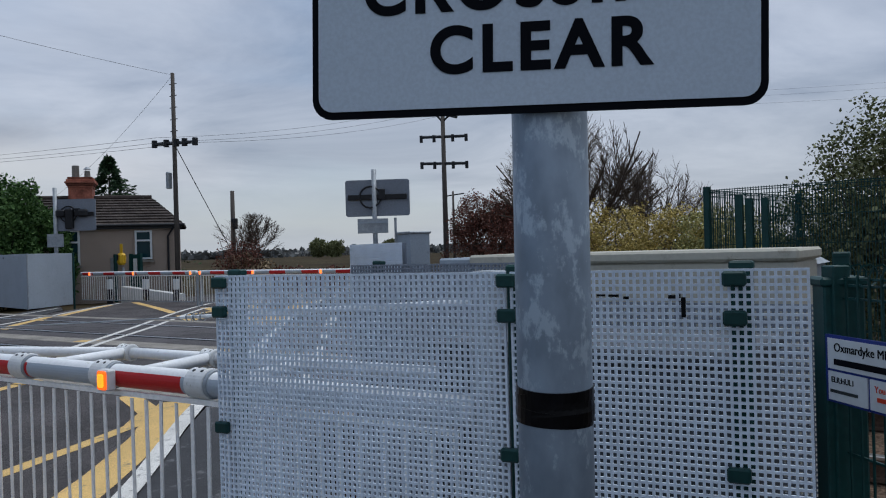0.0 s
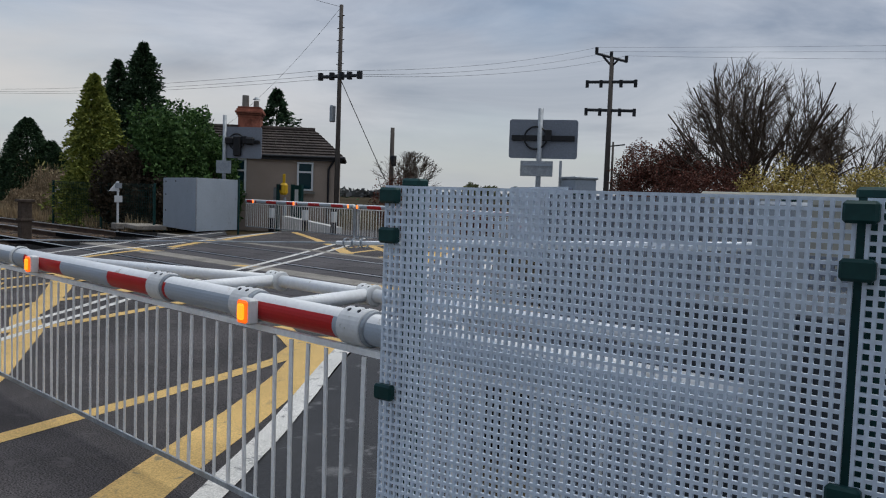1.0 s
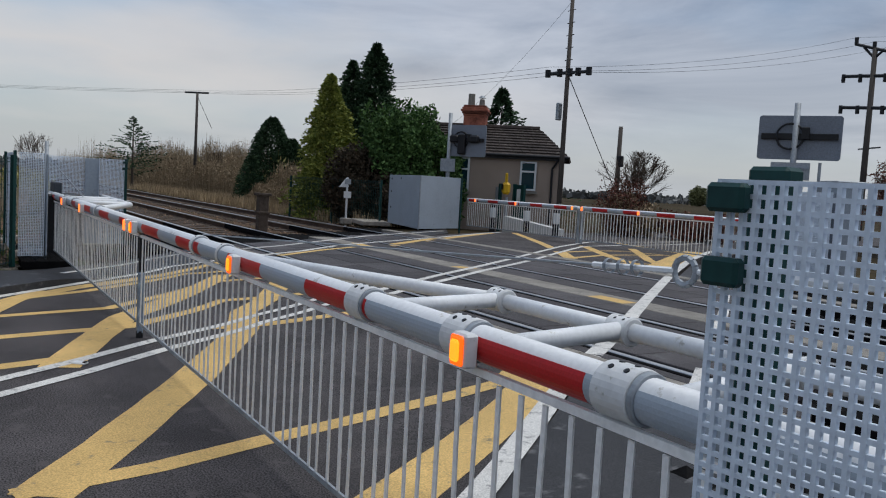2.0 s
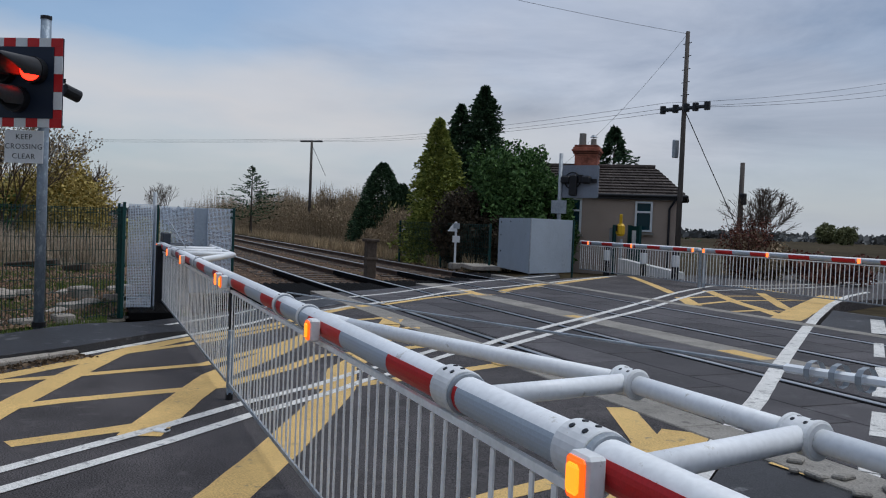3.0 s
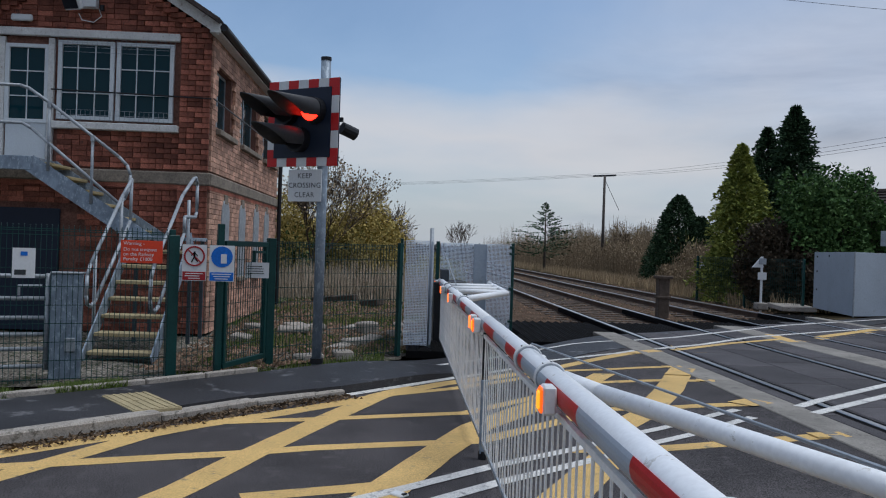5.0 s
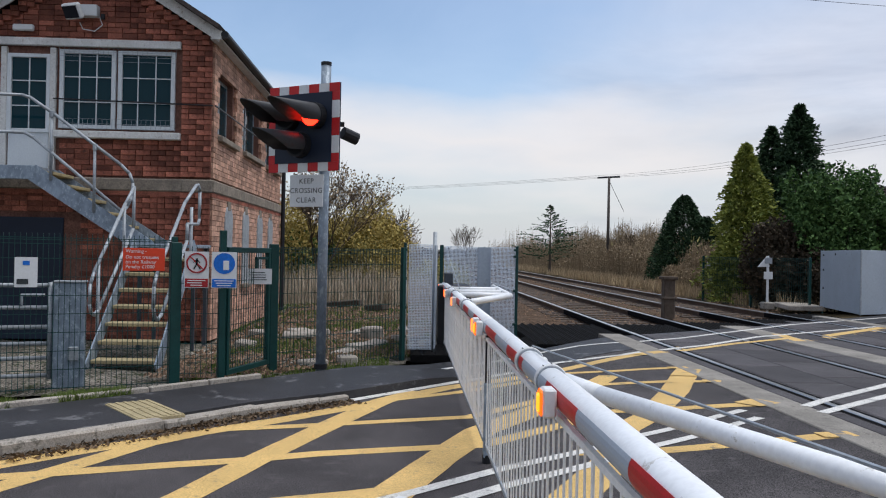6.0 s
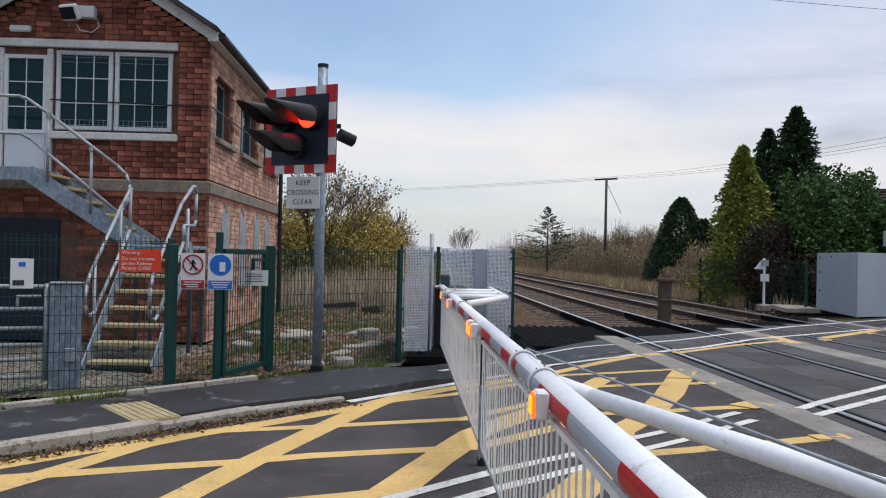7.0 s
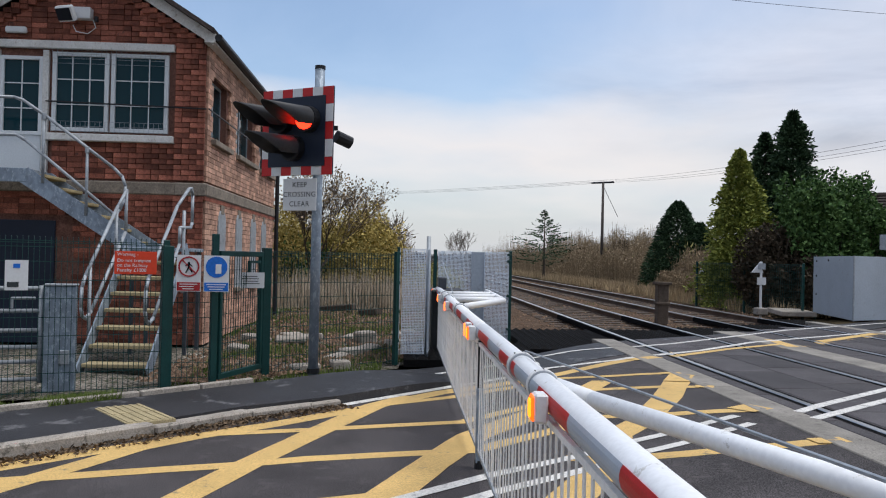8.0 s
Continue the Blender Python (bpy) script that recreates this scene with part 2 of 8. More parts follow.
M = dict(
    asphalt=mat("asphalt", (0.058, 0.0525, 0.0535), 0.85, var=0.42, fine=0.9, scale=1.1, grain=110, bump=0.9, spots=0.3, spot_col=(0.088, 0.08, 0.08), dist=0.006),
    deck=mat("deck_panel", (0.062, 0.057, 0.06), 0.75, var=0.35, fine=0.5, scale=1.2, grain=120, bump=0.5, per=0.22, spots=0.1, spot_col=(0.1, 0.1, 0.1)),
    path=mat("path_asphalt", (0.032, 0.032, 0.035), 0.6, var=0.35, fine=0.5, scale=0.7, grain=130, bump=0.6, spots=0.16, spot_col=(0.15, 0.15, 0.155), dist=0.004),
    conc=mat("old_concrete", (0.24, 0.225, 0.2), 0.9, var=0.25, fine=0.2, scale=2.5, grain=70, bump=0.4, spots=0.25, spot_col=(0.12, 0.11, 0.1)),
    kerb=mat("kerb_concrete", (0.34, 0.31, 0.27), 0.9, var=0.25, fine=0.22, scale=3, grain=80, bump=0.4, per=0.08, spots=0.3, spot_col=(0.13, 0.12, 0.1)),
    yellow=mat("yellow_road_paint", (0.6, 0.405, 0.15), 0.75, var=0.14, fine=0.22, scale=1.6, grain=110, bump=0.35, spots=0.12, spot_col=(0.22, 0.19, 0.12)),
    white=mat("white_road_paint", (0.62, 0.61, 0.58), 0.75, var=0.12, fine=0.2, scale=2.2, grain=110, bump=0.35, spots=0.3, spot_col=(0.2, 0.2, 0.2)),
    rust=mat("rail_web_rust", (0.085, 0.055, 0.04), 0.85, metal=0.1, var=0.3, fine=0.25, bump=0.3),
    railhead=mat("polished_rail_head", (0.62, 0.6, 0.58), 0.28, metal=0.95, var=0.12, fine=0.1, stretch=(0.2, 4, 4), bump=0.05),
    groove=mat("flangeway_rubber", (0.008, 0.008, 0.009), 0.9, bump=0.2, spec=0.03),
    ballast=mat("ballast_stone", (0.17, 0.115, 0.08), 0.95, var=0.4, fine=0.45, scale=3, grain=25, bump=0.8, per=0.4, island=True, dist=0.01, spec=0.02),
    bed=mat("ballast_bed", (0.105, 0.073, 0.053), 0.95, var=0.4, fine=0.5, scale=2, grain=35, bump=1.0, dist=0.03, spots=0.2, spot_col=(0.05, 0.06, 0.03), spec=0.02),
    sleeper=mat("sleeper", (0.085, 0.066, 0.052), 0.9, var=0.3, fine=0.25, per=0.15, stretch=(1, 6, 6)),
    # darker copy of the sheet grey: the shade on rear faces is in the colour
    board_back=mat("grey_back_shaded", (0.20, 0.225, 0.27), 0.55, var=0.08, bump=0.03),
    black=mat("black_trespass_guard", (0.006, 0.006, 0.0065), 0.8, spec=0.1, var=0.3, fine=0.3, bump=0.3),
    field=mat("field_ground", (0.05, 0.038, 0.026), 0.95, var=0.35, fine=0.3, scale=0.05, grain=1.5, bump=0.6, tint=(0.052, 0.043, 0.026), dist=0.05, spec=0.02),
    yard=mat("rubble_yard", (0.15, 0.136, 0.116), 0.95, var=0.7, fine=0.8, scale=1.4, grain=32, bump=1.0, spots=0.5, spot_col=(0.03, 0.042, 0.014), dist=0.03, spec=0.02),
    galv=mat("galvanised_steel", (0.225, 0.275, 0.335), 0.5, metal=0.2, var=0.22, fine=0.14, scale=5, grain=18, bump=0.08, spots=0.42, spot_col=(0.4, 0.47, 0.54), stretch=(1, 1, 0.55)),
    galv2=mat("weathered_galvanised", (0.33, 0.36, 0.39), 0.55, metal=0.3, var=0.2, fine=0.1, scale=8, grain=40, bump=0.08),
    mesh_white=mat("grey_white_mesh", (0.684, 0.757, 0.850), 0.6, var=0.08, fine=0.08, scale=2, grain=60, bump=0.1),
    panel_grey=mat("grey_sheet_panel", (0.34, 0.39, 0.45), 0.5, var=0.08, fine=0.05, scale=1.2, grain=30, bump=0.03, spots=0.03, spot_col=(0.25, 0.27, 0.28)),
    boom=mat("boom_white_paint", (0.8, 0.82, 0.84), 0.4, var=0.05, fine=0.04, scale=2.5, grain=50, bump=0.03, spots=0.02, spot_col=(0.45, 0.44, 0.4)),
    refl_w=mat("grey_reflective_sheet", (0.40, 0.45, 0.51), 0.4, var=0.06, fine=0.05, grain=140, bump=0.05),
    refl_r=mat("red_reflective_sheet", (0.5, 0.018, 0.02), 0.4, var=0.12, fine=0.08, grain=140, bump=0.05),
    plastic_w=mat("white_nylon_clamp", (0.70, 0.71, 0.71), 0.45, var=0.07, fine=0.05, scale=6, bump=0.05, spots=0.03, spot_col=(0.4, 0.4, 0.34)),
    skirt=mat("skirt_white", (0.86, 0.85, 0.83), 0.5, var=0.1, fine=0.06, scale=3, bump=0.05),
    green=mat("dark_green_coating", (0.008, 0.046, 0.043), 0.45, var=0.2, fine=0.1, scale=3, grain=50, bump=0.08),
    blackp=mat("black_plastic", (0.014, 0.015, 0.018), 0.45, var=0.2, fine=0.1, bump=0.08),
    board=mat("dark_signal_board", (0.012, 0.02, 0.04), 0.5, var=0.12, fine=0.05, bump=0.03),
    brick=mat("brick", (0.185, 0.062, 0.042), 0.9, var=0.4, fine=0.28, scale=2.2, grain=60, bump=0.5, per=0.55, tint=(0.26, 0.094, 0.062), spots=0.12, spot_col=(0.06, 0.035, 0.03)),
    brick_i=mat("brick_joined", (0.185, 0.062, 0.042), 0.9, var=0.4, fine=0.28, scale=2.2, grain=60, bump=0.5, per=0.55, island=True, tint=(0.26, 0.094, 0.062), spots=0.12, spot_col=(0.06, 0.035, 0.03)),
    # weathered side brick, its colour raised to hold the stronger light on that wall
    brick_s=mat("brick_weathered_lit", (0.42, 0.245, 0.175), 0.9, var=0.3, fine=0.25, scale=5, grain=60, bump=0.4, per=0.35, island=True, tint=(0.5, 0.3, 0.215), spots=0.1, spot_col=(0.1, 0.07, 0.06)),
    mortar=mat("mortar", (0.17, 0.085, 0.065), 0.95, var=0.3, fine=0.25, scale=4, bump=0.4),
    stone=mat("stone_band", (0.24, 0.205, 0.165), 0.9, var=0.28, fine=0.2, scale=3, bump=0.4, spots=0.3, spot_col=(0.12, 0.1, 0.085)),
    paint_w=mat("old_white_paint", (0.62, 0.62, 0.60), 0.6, var=0.12, fine=0.1, scale=4, bump=0.2, spots=0.22, spot_col=(0.33, 0.29, 0.25)),
    pvc=mat("white_window_frame", (0.62, 0.66, 0.68), 0.4, var=0.06, fine=0.04, bump=0.02),
    tread=mat("yellow_grit_tread", (0.37, 0.31, 0.18), 0.8, var=0.18, fine=0.3, scale=4, grain=150, bump=0.4),
    machine=mat("machine_dark_grey", (0.05, 0.058, 0.07), 0.6, var=0.15, bump=0.05),
    # near-black that holds the dark of unlit rooms; also used for dark lamp glass
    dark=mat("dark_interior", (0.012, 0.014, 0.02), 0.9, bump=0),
    render=mat("house_render", (0.33, 0.27, 0.225), 0.95, var=0.1, fine=0.15, scale=0.8, grain=40, bump=0.5),
    tile=mat("roof_tile", (0.05, 0.04, 0.036), 0.9, var=0.3, fine=0.25, scale=1.5, grain=20, bump=0.5, per=0.25, island=True, spots=0.06, spot_col=(0.22, 0.21, 0.17)),
    wood=mat("pole_timber", (0.085, 0.075, 0.068), 0.9, var=0.25, fine=0.2, stretch=(6, 6, 0.6), scale=3, bump=0.4),
    bark=mat("bark", (0.075, 0.062, 0.05), 0.95, var=0.3, fine=0.2, stretch=(3, 3, 0.8), bump=0.4),
    twig=mat("bare_twig", (0.10, 0.078, 0.062), 0.95, var=0.2, bump=0),
    beige=mat("beige_cabinet", (0.46, 0.44, 0.37), 0.6, var=0.08, fine=0.05, bump=0.04, spots=0.06, spot_col=(0.3, 0.28, 0.22)),
    sign_w=mat("sign_white_sheet", (0.52, 0.6, 0.69), 0.45, var=0.04, fine=0.05, grain=160, bump=0.04),
    plate_w=mat("white_plate", (0.66, 0.68, 0.69), 0.5, var=0.05, fine=0.03, bump=0.02),
    ink=mat("black_lettering", (0.006, 0.007, 0.01), 0.7, spec=0.04, var=0.1, fine=0.05, bump=0),
    grey_ink=mat("grey_lettering", (0.035, 0.042, 0.045), 0.6, var=0.1, bump=0),
    sred=mat("sign_red", (0.62, 0.055, 0.02), 0.5, var=0.06, fine=0.04, bump=0.02),
    dred=mat("dark_sign_red", (0.32, 0.02, 0.025), 0.5, var=0.06, bump=0.02),
    sblue=mat("sign_blue", (0.015, 0.14, 0.55), 0.5, var=0.06, bump=0.02),
    navy=mat("navy_border", (0.012, 0.03, 0.2), 0.5, var=0.06, bump=0.02),
    ylw=mat("yellow_plastic", (0.7, 0.42, 0.02), 0.5, var=0.08, bump=0.03),
    tape=mat("black_tape", (0.004, 0.004, 0.005), 0.3, spec=0.12, var=0.3, fine=0.2, scale=12, grain=30, bump=0.5),
    slate=mat("cladding_slate", (0.035, 0.035, 0.036), 0.7, bump=0.3),
    grass=leaf_mat("grass", (0.05, 0.085, 0.018), (0.12, 0.15, 0.04)),
    dry=leaf_mat("dry_grass", (0.2, 0.15, 0.09), (0.36, 0.275, 0.17)),
    brush=leaf_mat("brown_scrub", (0.12, 0.094, 0.06), (0.27, 0.205, 0.13)),
    litter=leaf_mat("brown_litter", (0.05, 0.036, 0.024), (0.13, 0.09, 0.055)),
    reed=leaf_mat("pale_dead_reed", (0.22, 0.18, 0.13), (0.52, 0.44, 0.34)),
    willow=leaf_mat("willow_leaf", (0.05, 0.058, 0.024), (0.16, 0.165, 0.08)),
    conifer=leaf_mat("dark_conifer", (0.009, 0.022, 0.013), (0.045, 0.078, 0.037)),
    golden=leaf_mat("golden_conifer", (0.06, 0.085, 0.02), (0.25, 0.265, 0.062)),
    laurel=leaf_mat("green_laurel", (0.013, 0.036, 0.011), (0.085, 0.15, 0.046)),
    purple=leaf_mat("dark_purple_shrub", (0.022, 0.02, 0.014), (0.06, 0.045, 0.03)),
    redleaf=leaf_mat("red_hawthorn", (0.045, 0.022, 0.017), (0.15, 0.062, 0.045)),
    yelleaf=leaf_mat("yellow_hedge", (0.17, 0.14, 0.042), (0.4, 0.31, 0.1)),
    olive=leaf_mat("olive_leaf", (0.12, 0.125, 0.045), (0.34, 0.31, 0.12)),
    # grey leaf colour: the haze of distance is painted in
    farleaf=leaf_mat("far_trees_hazed", (0.07, 0.075, 0.075), (0.11, 0.11, 0.105)),
    amber=glow("amber_lamp", (1.0, 0.25, 0.01), 1.7),
    redlamp=glow("red_lamp", (1.0, 0.013, 0.004), 7.0),
    amber_rim=glow("amber_rim", (1.0, 0.13, 0.004), 1.0),
    hood=mat("grey_black_hood", (0.045, 0.047, 0.052), 0.5, var=0.2, fine=0.1, bump=0.08),
    lampred=glow("small_red_lamp", (1.0, 0.14, 0.02), 2.5),
)
glass = bpy.data.materials.new("window_glass")
glass.use_nodes = True
gb = glass.node_tree.nodes["Principled BSDF"]
gb.inputs["Base Color"].default_value = (0.006, 0.034, 0.045, 1)
gb.inputs["Roughness"].default_value = 0.06
gb.inputs["Specular IOR Level"].default_value = 0.14
M["glass"] = glass


# ---- builders ----
def thing(name, at, label, category, group="", kind="", rz=0.0):
    ob = new(name)
    ob.empty_display_size = 0.1
    ob.matrix_basis = pose(*at, 0, 0, rz)
    return tagged(ob, label, category, group, kind)


def whole(ob):
    m = ob.matrix_basis.copy()
    while ob.parent:
        ob = ob.parent
        m = ob.matrix_basis @ m
    return m


def part(name, bm, material, parent=None, label="", kind="", smooth=False):
    """Links a bmesh, given in world metres, as one mesh object under a thing or a part."""
    if parent:
        bm.transform(whole(parent).inverted())
    me = bpy.data.meshes.new(name)
    if smooth:
        for f in bm.faces:
            f.smooth = True
    bm.to_mesh(me)
    bm.free()
    me.materials.append(M[material])
    ob = new(name, me)
    ob.parent = parent
    return tagged(ob, label, kind=kind)


def single(name, bm, material, label, category, group="", kind="", smooth=False):
    ob = part(name, bm, material, None, "", "", smooth)
    return tagged(ob, label, category, group, kind)


def box(bm, c, s, rz=0.0, bevel=0.0, m=None):
    """A box at centre c of size s, turned rz degrees; or by the matrix m."""
    mm = (m or pose(*c, 0, 0, rz)) @ Matrix.Diagonal((*s, 1))
    r = bmesh.ops.create_cube(bm, size=1, matrix=mm)
    if bevel:
        es = list({e for v in r["verts"] for e in v.link_edges})
        bmesh.ops.bevel(bm, geom=es, offset=bevel, segments=1, affect="EDGES")
    return bm


def B():
    return bmesh.new()


def bbox(c, s, rz=0.0, bevel=0.0):
    return box(B(), c, s, rz, bevel)


def tube(bm, p, q, r, r2=None, n=10, caps=True):
    p, q = Vector(p), Vector(q)
    d = q - p
    m = Matrix.Translation((p + q) / 2) @ d.to_track_quat("Z", "Y").to_matrix().to_4x4()
    bmesh.ops.create_cone(bm, cap_ends=caps, segments=n, radius1=r, radius2=r if r2 is None else r2, depth=d.length, matrix=m)
    return bm


def pipe(bm, pts, r, n=8):
    """A bent tube through pts, with balls at the bends."""
    for a, b in zip(pts, pts[1:]):
        tube(bm, a, b, r, n=n)
    for c in pts[1:-1]:
        bmesh.ops.create_uvsphere(bm, u_segments=n, v_segments=5, radius=r, matrix=Matrix.Translation(c))
    return bm


def stick(bm, p, q, w, n=3, w2=None):
    """A thin stem without caps, written straight into the bmesh."""
    p, q = Vector(p), Vector(q)
    d = (q - p)
    if d.length < 1e-6:
        return
    d.normalize()
    a = d.orthogonal().normalized()
    b = d.cross(a)
    w2 = w if w2 is None else w2
    lo, hi = [], []
    for i in range(n):
        ang = 2 * math.pi * i / n
        o = a * math.cos(ang) + b * math.sin(ang)
        lo.append(bm.verts.new(p + o * w))
        hi.append(bm.verts.new(q + o * w2))
    for i in range(n):
        bm.faces.new((lo[i], lo[(i + 1) % n], hi[(i + 1) % n], hi[i]))


def fast_boxes(items):
    """Many upright boxes (centre, size) in one bmesh, without bmesh.ops."""
    bm = B()
    for (cx, cy, cz), (sx, sy, sz) in items:
        vs = [bm.verts.new((cx + i * sx / 2, cy + j * sy / 2, cz + k * sz / 2)) for i in (-1, 1) for j in (-1, 1) for k in (-1, 1)]
        for f in ((0, 1, 3, 2), (4, 6, 7, 5), (0, 4, 5, 1), (2, 3, 7, 6), (0, 2, 6, 4), (1, 5, 7, 3)):
            bm.faces.new([vs[i] for i in f])
    return bm


def lettering(text, size, m, material, parent, name="lettering", align="CENTER", space=1.0, fat=0.0):
    """Words in the built-in font as a thin mesh; m: pose with x along the line and z out of the plate."""
    cu = bpy.data.curves.new(name, "FONT")
    cu.body, cu.size, cu.align_x, cu.align_y, cu.extrude, cu.space_character = text, size, align, "CENTER", 0.0008, space
    cu.offset = fat
    tmp = bpy.data.objects.new("tmp_text", cu)
    me = bpy.data.meshes.new_from_object(tmp)
    bpy.data.objects.remove(tmp)
    bm = B()
    bm.from_mesh(me)
    bpy.data.meshes.remove(me)
    bm.transform(m)
    return part(name, bm, material, parent)


def smooth01(a, b, v):
    u = min(1.0, max(0.0, (v - a) / (b - a)))
    return u * u * (3 - 2 * u)


def hump(y):
    """Height of the road: it rises to the rails and falls away beyond the far barrier."""
    return 0.15 * smooth01(2.9, 5.05, y) * (1 - 0.7 * smooth01(13, 22, y))


def plate_pose(c, nx, ny):
    """Pose of a wall plate: z out along (nx, ny), y up."""
    z = Vector((nx, ny, 0)).normalized()
    x = Vector((0, 0, 1)).cross(z)
    m = Matrix((x, Vector((0, 0, 1)), z)).transposed().to_4x4()
    m.translation = c
    return m


def lbox(bm, m, c, s, bevel=0.0):
    return box(bm, None, s, 0, bevel, m @ Matrix.Translation(c))


# ---- ground, road, railway ----
def sheet(left, right, dz, n_across=6, skirt=0.3):
    """A strip of ground between two edge lines with the same number of points, laid over the hump."""
    bm = B()
    L, R = [], []
    for (a, b, c, d) in zip(left, left[1:], right, right[1:]):
        k = max(1, int(max((Vector(b) - Vector(a)).length, (Vector(d) - Vector(c)).length) / 0.25))
        k = min(k, 60)
        for i in range(k):
            L.append(Vector(a).lerp(Vector(b), i / k)); R.append(Vector(c).lerp(Vector(d), i / k))
    L.append(Vector(left[-1])); R.append(Vector(right[-1]))
    grid = []
    for a, b in zip(L, R):
        row = []
        for j in range(n_across + 1):
            p = a.lerp(b, j / n_across)
            row.append(bm.verts.new((p.x, p.y, hump(p.y) + (dz(p) if callable(dz) else dz))))
        grid.append(row)
    for r0, r1 in zip(grid, grid[1:]):
        for j in range(n_across):
            bm.faces.new((r0[j], r0[j + 1], r1[j + 1], r1[j]))
    for col in (0, n_across):
        low = [bm.verts.new((r[col].co.x, r[col].co.y, r[col].co.z - skirt)) for r in grid]
        for i in range(len(grid) - 1):
            f = (grid[i][col], grid[i + 1][col], low[i + 1], low[i])
            bm.faces.new(f if col == 0 else f[::-1])
    return bm


def stripe(bm, pts, w, dz=0.004, gap=0.0):
    """A painted line of width w through pts, over the hump."""
    pts = [Vector(p) for p in pts]
    fine = []
    for a, b in zip(pts, pts[1:]):
        k = max(1, int((b - a).length / 0.22))
        fine += [a.lerp(b, i / k) for i in range(k)]
    fine.append(pts[-1])
    rows = []
    for i, p in enumerate(fine):
        d = (fine[min(i + 1, len(fine) - 1)] - fine[max(i - 1, 0)]).normalized()
        n = Vector((-d.y, d.x))
        ww = w * (1 + 0.06 * noise.noise((p.x * 3, p.y * 3, 1.3)))
        a, b = p + n * ww / 2, p - n * ww / 2
        rows.append((bm.verts.new((a.x, a.y, hump(a.y) + dz)), bm.verts.new((b.x, b.y, hump(b.y) + dz))))
    for (a, b), (c, d) in zip(rows, rows[1:]):
        bm.faces.new((a, b, d, c))
    return bm


bm = B()
g_x = [-900, -400, -200, -110, -70, -45, -30, -20, -10, 0, 10, 25, 60, 150, 500]
g_y = [-500, -150, -50, -20, -8, -3, 0, 3, 6, 9, 12, 15, 20, 28, 40, 70, 130, 300, 900]
gv = [[bm.verts.new((x, y, -0.10)) for y in g_y] for x in g_x]
for i in range(len(g_x) - 1):
    for j in range(len(g_y) - 1):
        bm.faces.new((gv[i][j], gv[i + 1][j], gv[i + 1][j + 1], gv[i][j + 1]))
single("ground", bm, "field", "brown stubble field and rough verge", "ground", kind="structure")

ROAD_L = [(-4.5, -8.0), (-7.6, -2.6), (-9.0, -1.12), (-9.9, -0.25), (-10.62, 0.36), (-11.35, 1.08), (-12.6, 2.2), (-14.35, 4.1), (-16.1, 7.0), (-20.6, 12.0), (-23.5, 16.5), (-28.0, 30.0), (-34.0, 60.0), (-60.0, 160.0)]
ROAD_R = [(1.9, -6.0), (-0.6, -2.4), (-1.9, -0.8), (-2.7, 0.2), (-3.4, 1.1), (-4.0, 1.85), (-4.75, 2.8), (-5.9, 4.25), (-7.9, 6.9), (-11.9, 11.7), (-15.2, 16.0), (-20.0, 27.0), (-27.0, 58.0), (-52.0, 160.0)]
single("road", sheet(ROAD_L, ROAD_R, 0.0, 26), "asphalt", "worn dark asphalt road over the level crossing", "road", kind="structure")

# footways beside the road
W_IN = [(-4.6, -8.1), (-7.7, -2.7), (-9.1, -1.25), (-10.0, -0.38), (-10.73, 0.25), (-11.36, 1.05)]
W_OUT = [(-6.4, -8.4), (-9.3, -3.0), (-10.25, -1.75), (-11.2, -0.75), (-12.15, 0.15), (-13.0, 0.9)]
single("pavement_west", sheet(W_OUT, W_IN, 0.09, 4, 0.2), "path", "patched black asphalt footway behind a concrete kerb", "pavement", kind="structure")


def ramp_lift(p):
    """The footway comes down from kerb height to the crossing."""
    return 0.001 + 0.084 * (1 - smooth01(0.55, 2.0, (p.x + 12.2) * -0.66 + (p.y - 0.97) * 0.75))


single("pavement_west_ramp", sheet([(-12.8, 0.72), (-13.0, 0.9), (-13.9, 1.75), (-15.5, 3.55), (-17.0, 5.6), (-18.6, 7.9), (-23.5, 14.0)], [(-11.15, 0.82), (-11.38, 1.04), (-12.62, 2.18), (-14.37, 4.08), (-15.3, 5.6), (-16.6, 7.5), (-21.4, 12.8)], ramp_lift, 6, 0.25), "path", "dark asphalt footway leading over the rails", "pavement", kind="structure")
single("pavement_east", sheet([(2.0, -6.0), (-0.5, -2.4), (-1.8, -0.8), (-3.3, 1.1), (-4.65, 2.8), (-5.8, 4.25), (-7.8, 6.9), (-11.8, 11.7), (-13.6, 14.0)], [(4.5, -6.0), (2.6, -2.4), (1.4, -0.6), (0.1, 1.6), (-3.3, 2.95), (-4.6, 4.5), (-6.2, 6.9), (-10.2, 11.7), (-12.2, 14.0)], -0.004, 4, 0.3), "path", "worn asphalt footway beside the crossing", "pavement", kind="structure")

# kerb stones
kerb = thing("kerb", (-10, -0.3, 0), "weathered concrete kerb edging the footway", "kerb", kind="structure")
kp = [Vector(p) for p in [(-6.2, -5.0), (-7.65, -2.65), (-9.05, -1.18), (-9.95, -0.32), (-10.68, 0.31), (-11.37, 1.05)]]
run = []
for a, b in zip(kp, kp[1:]):
    k = max(1, round((b - a).length / 0.9))
    run += [(a.lerp(b, i / k), a.lerp(b, (i + 1) / k)) for i in range(k)]
for i, (a, b) in enumerate(run):
    d = b - a
    fall = 0.05 * smooth01(len(run) - 3, len(run), i + 1)
    bm = box(B(), ((a.x + b.x) / 2, (a.y + b.y) / 2, 0.0 - fall), (d.length - 0.008, 0.14, 0.22), math.degrees(math.atan2(d.y, d.x)), 0.015)
    part("kerb_stone", bm, "kerb", kerb)

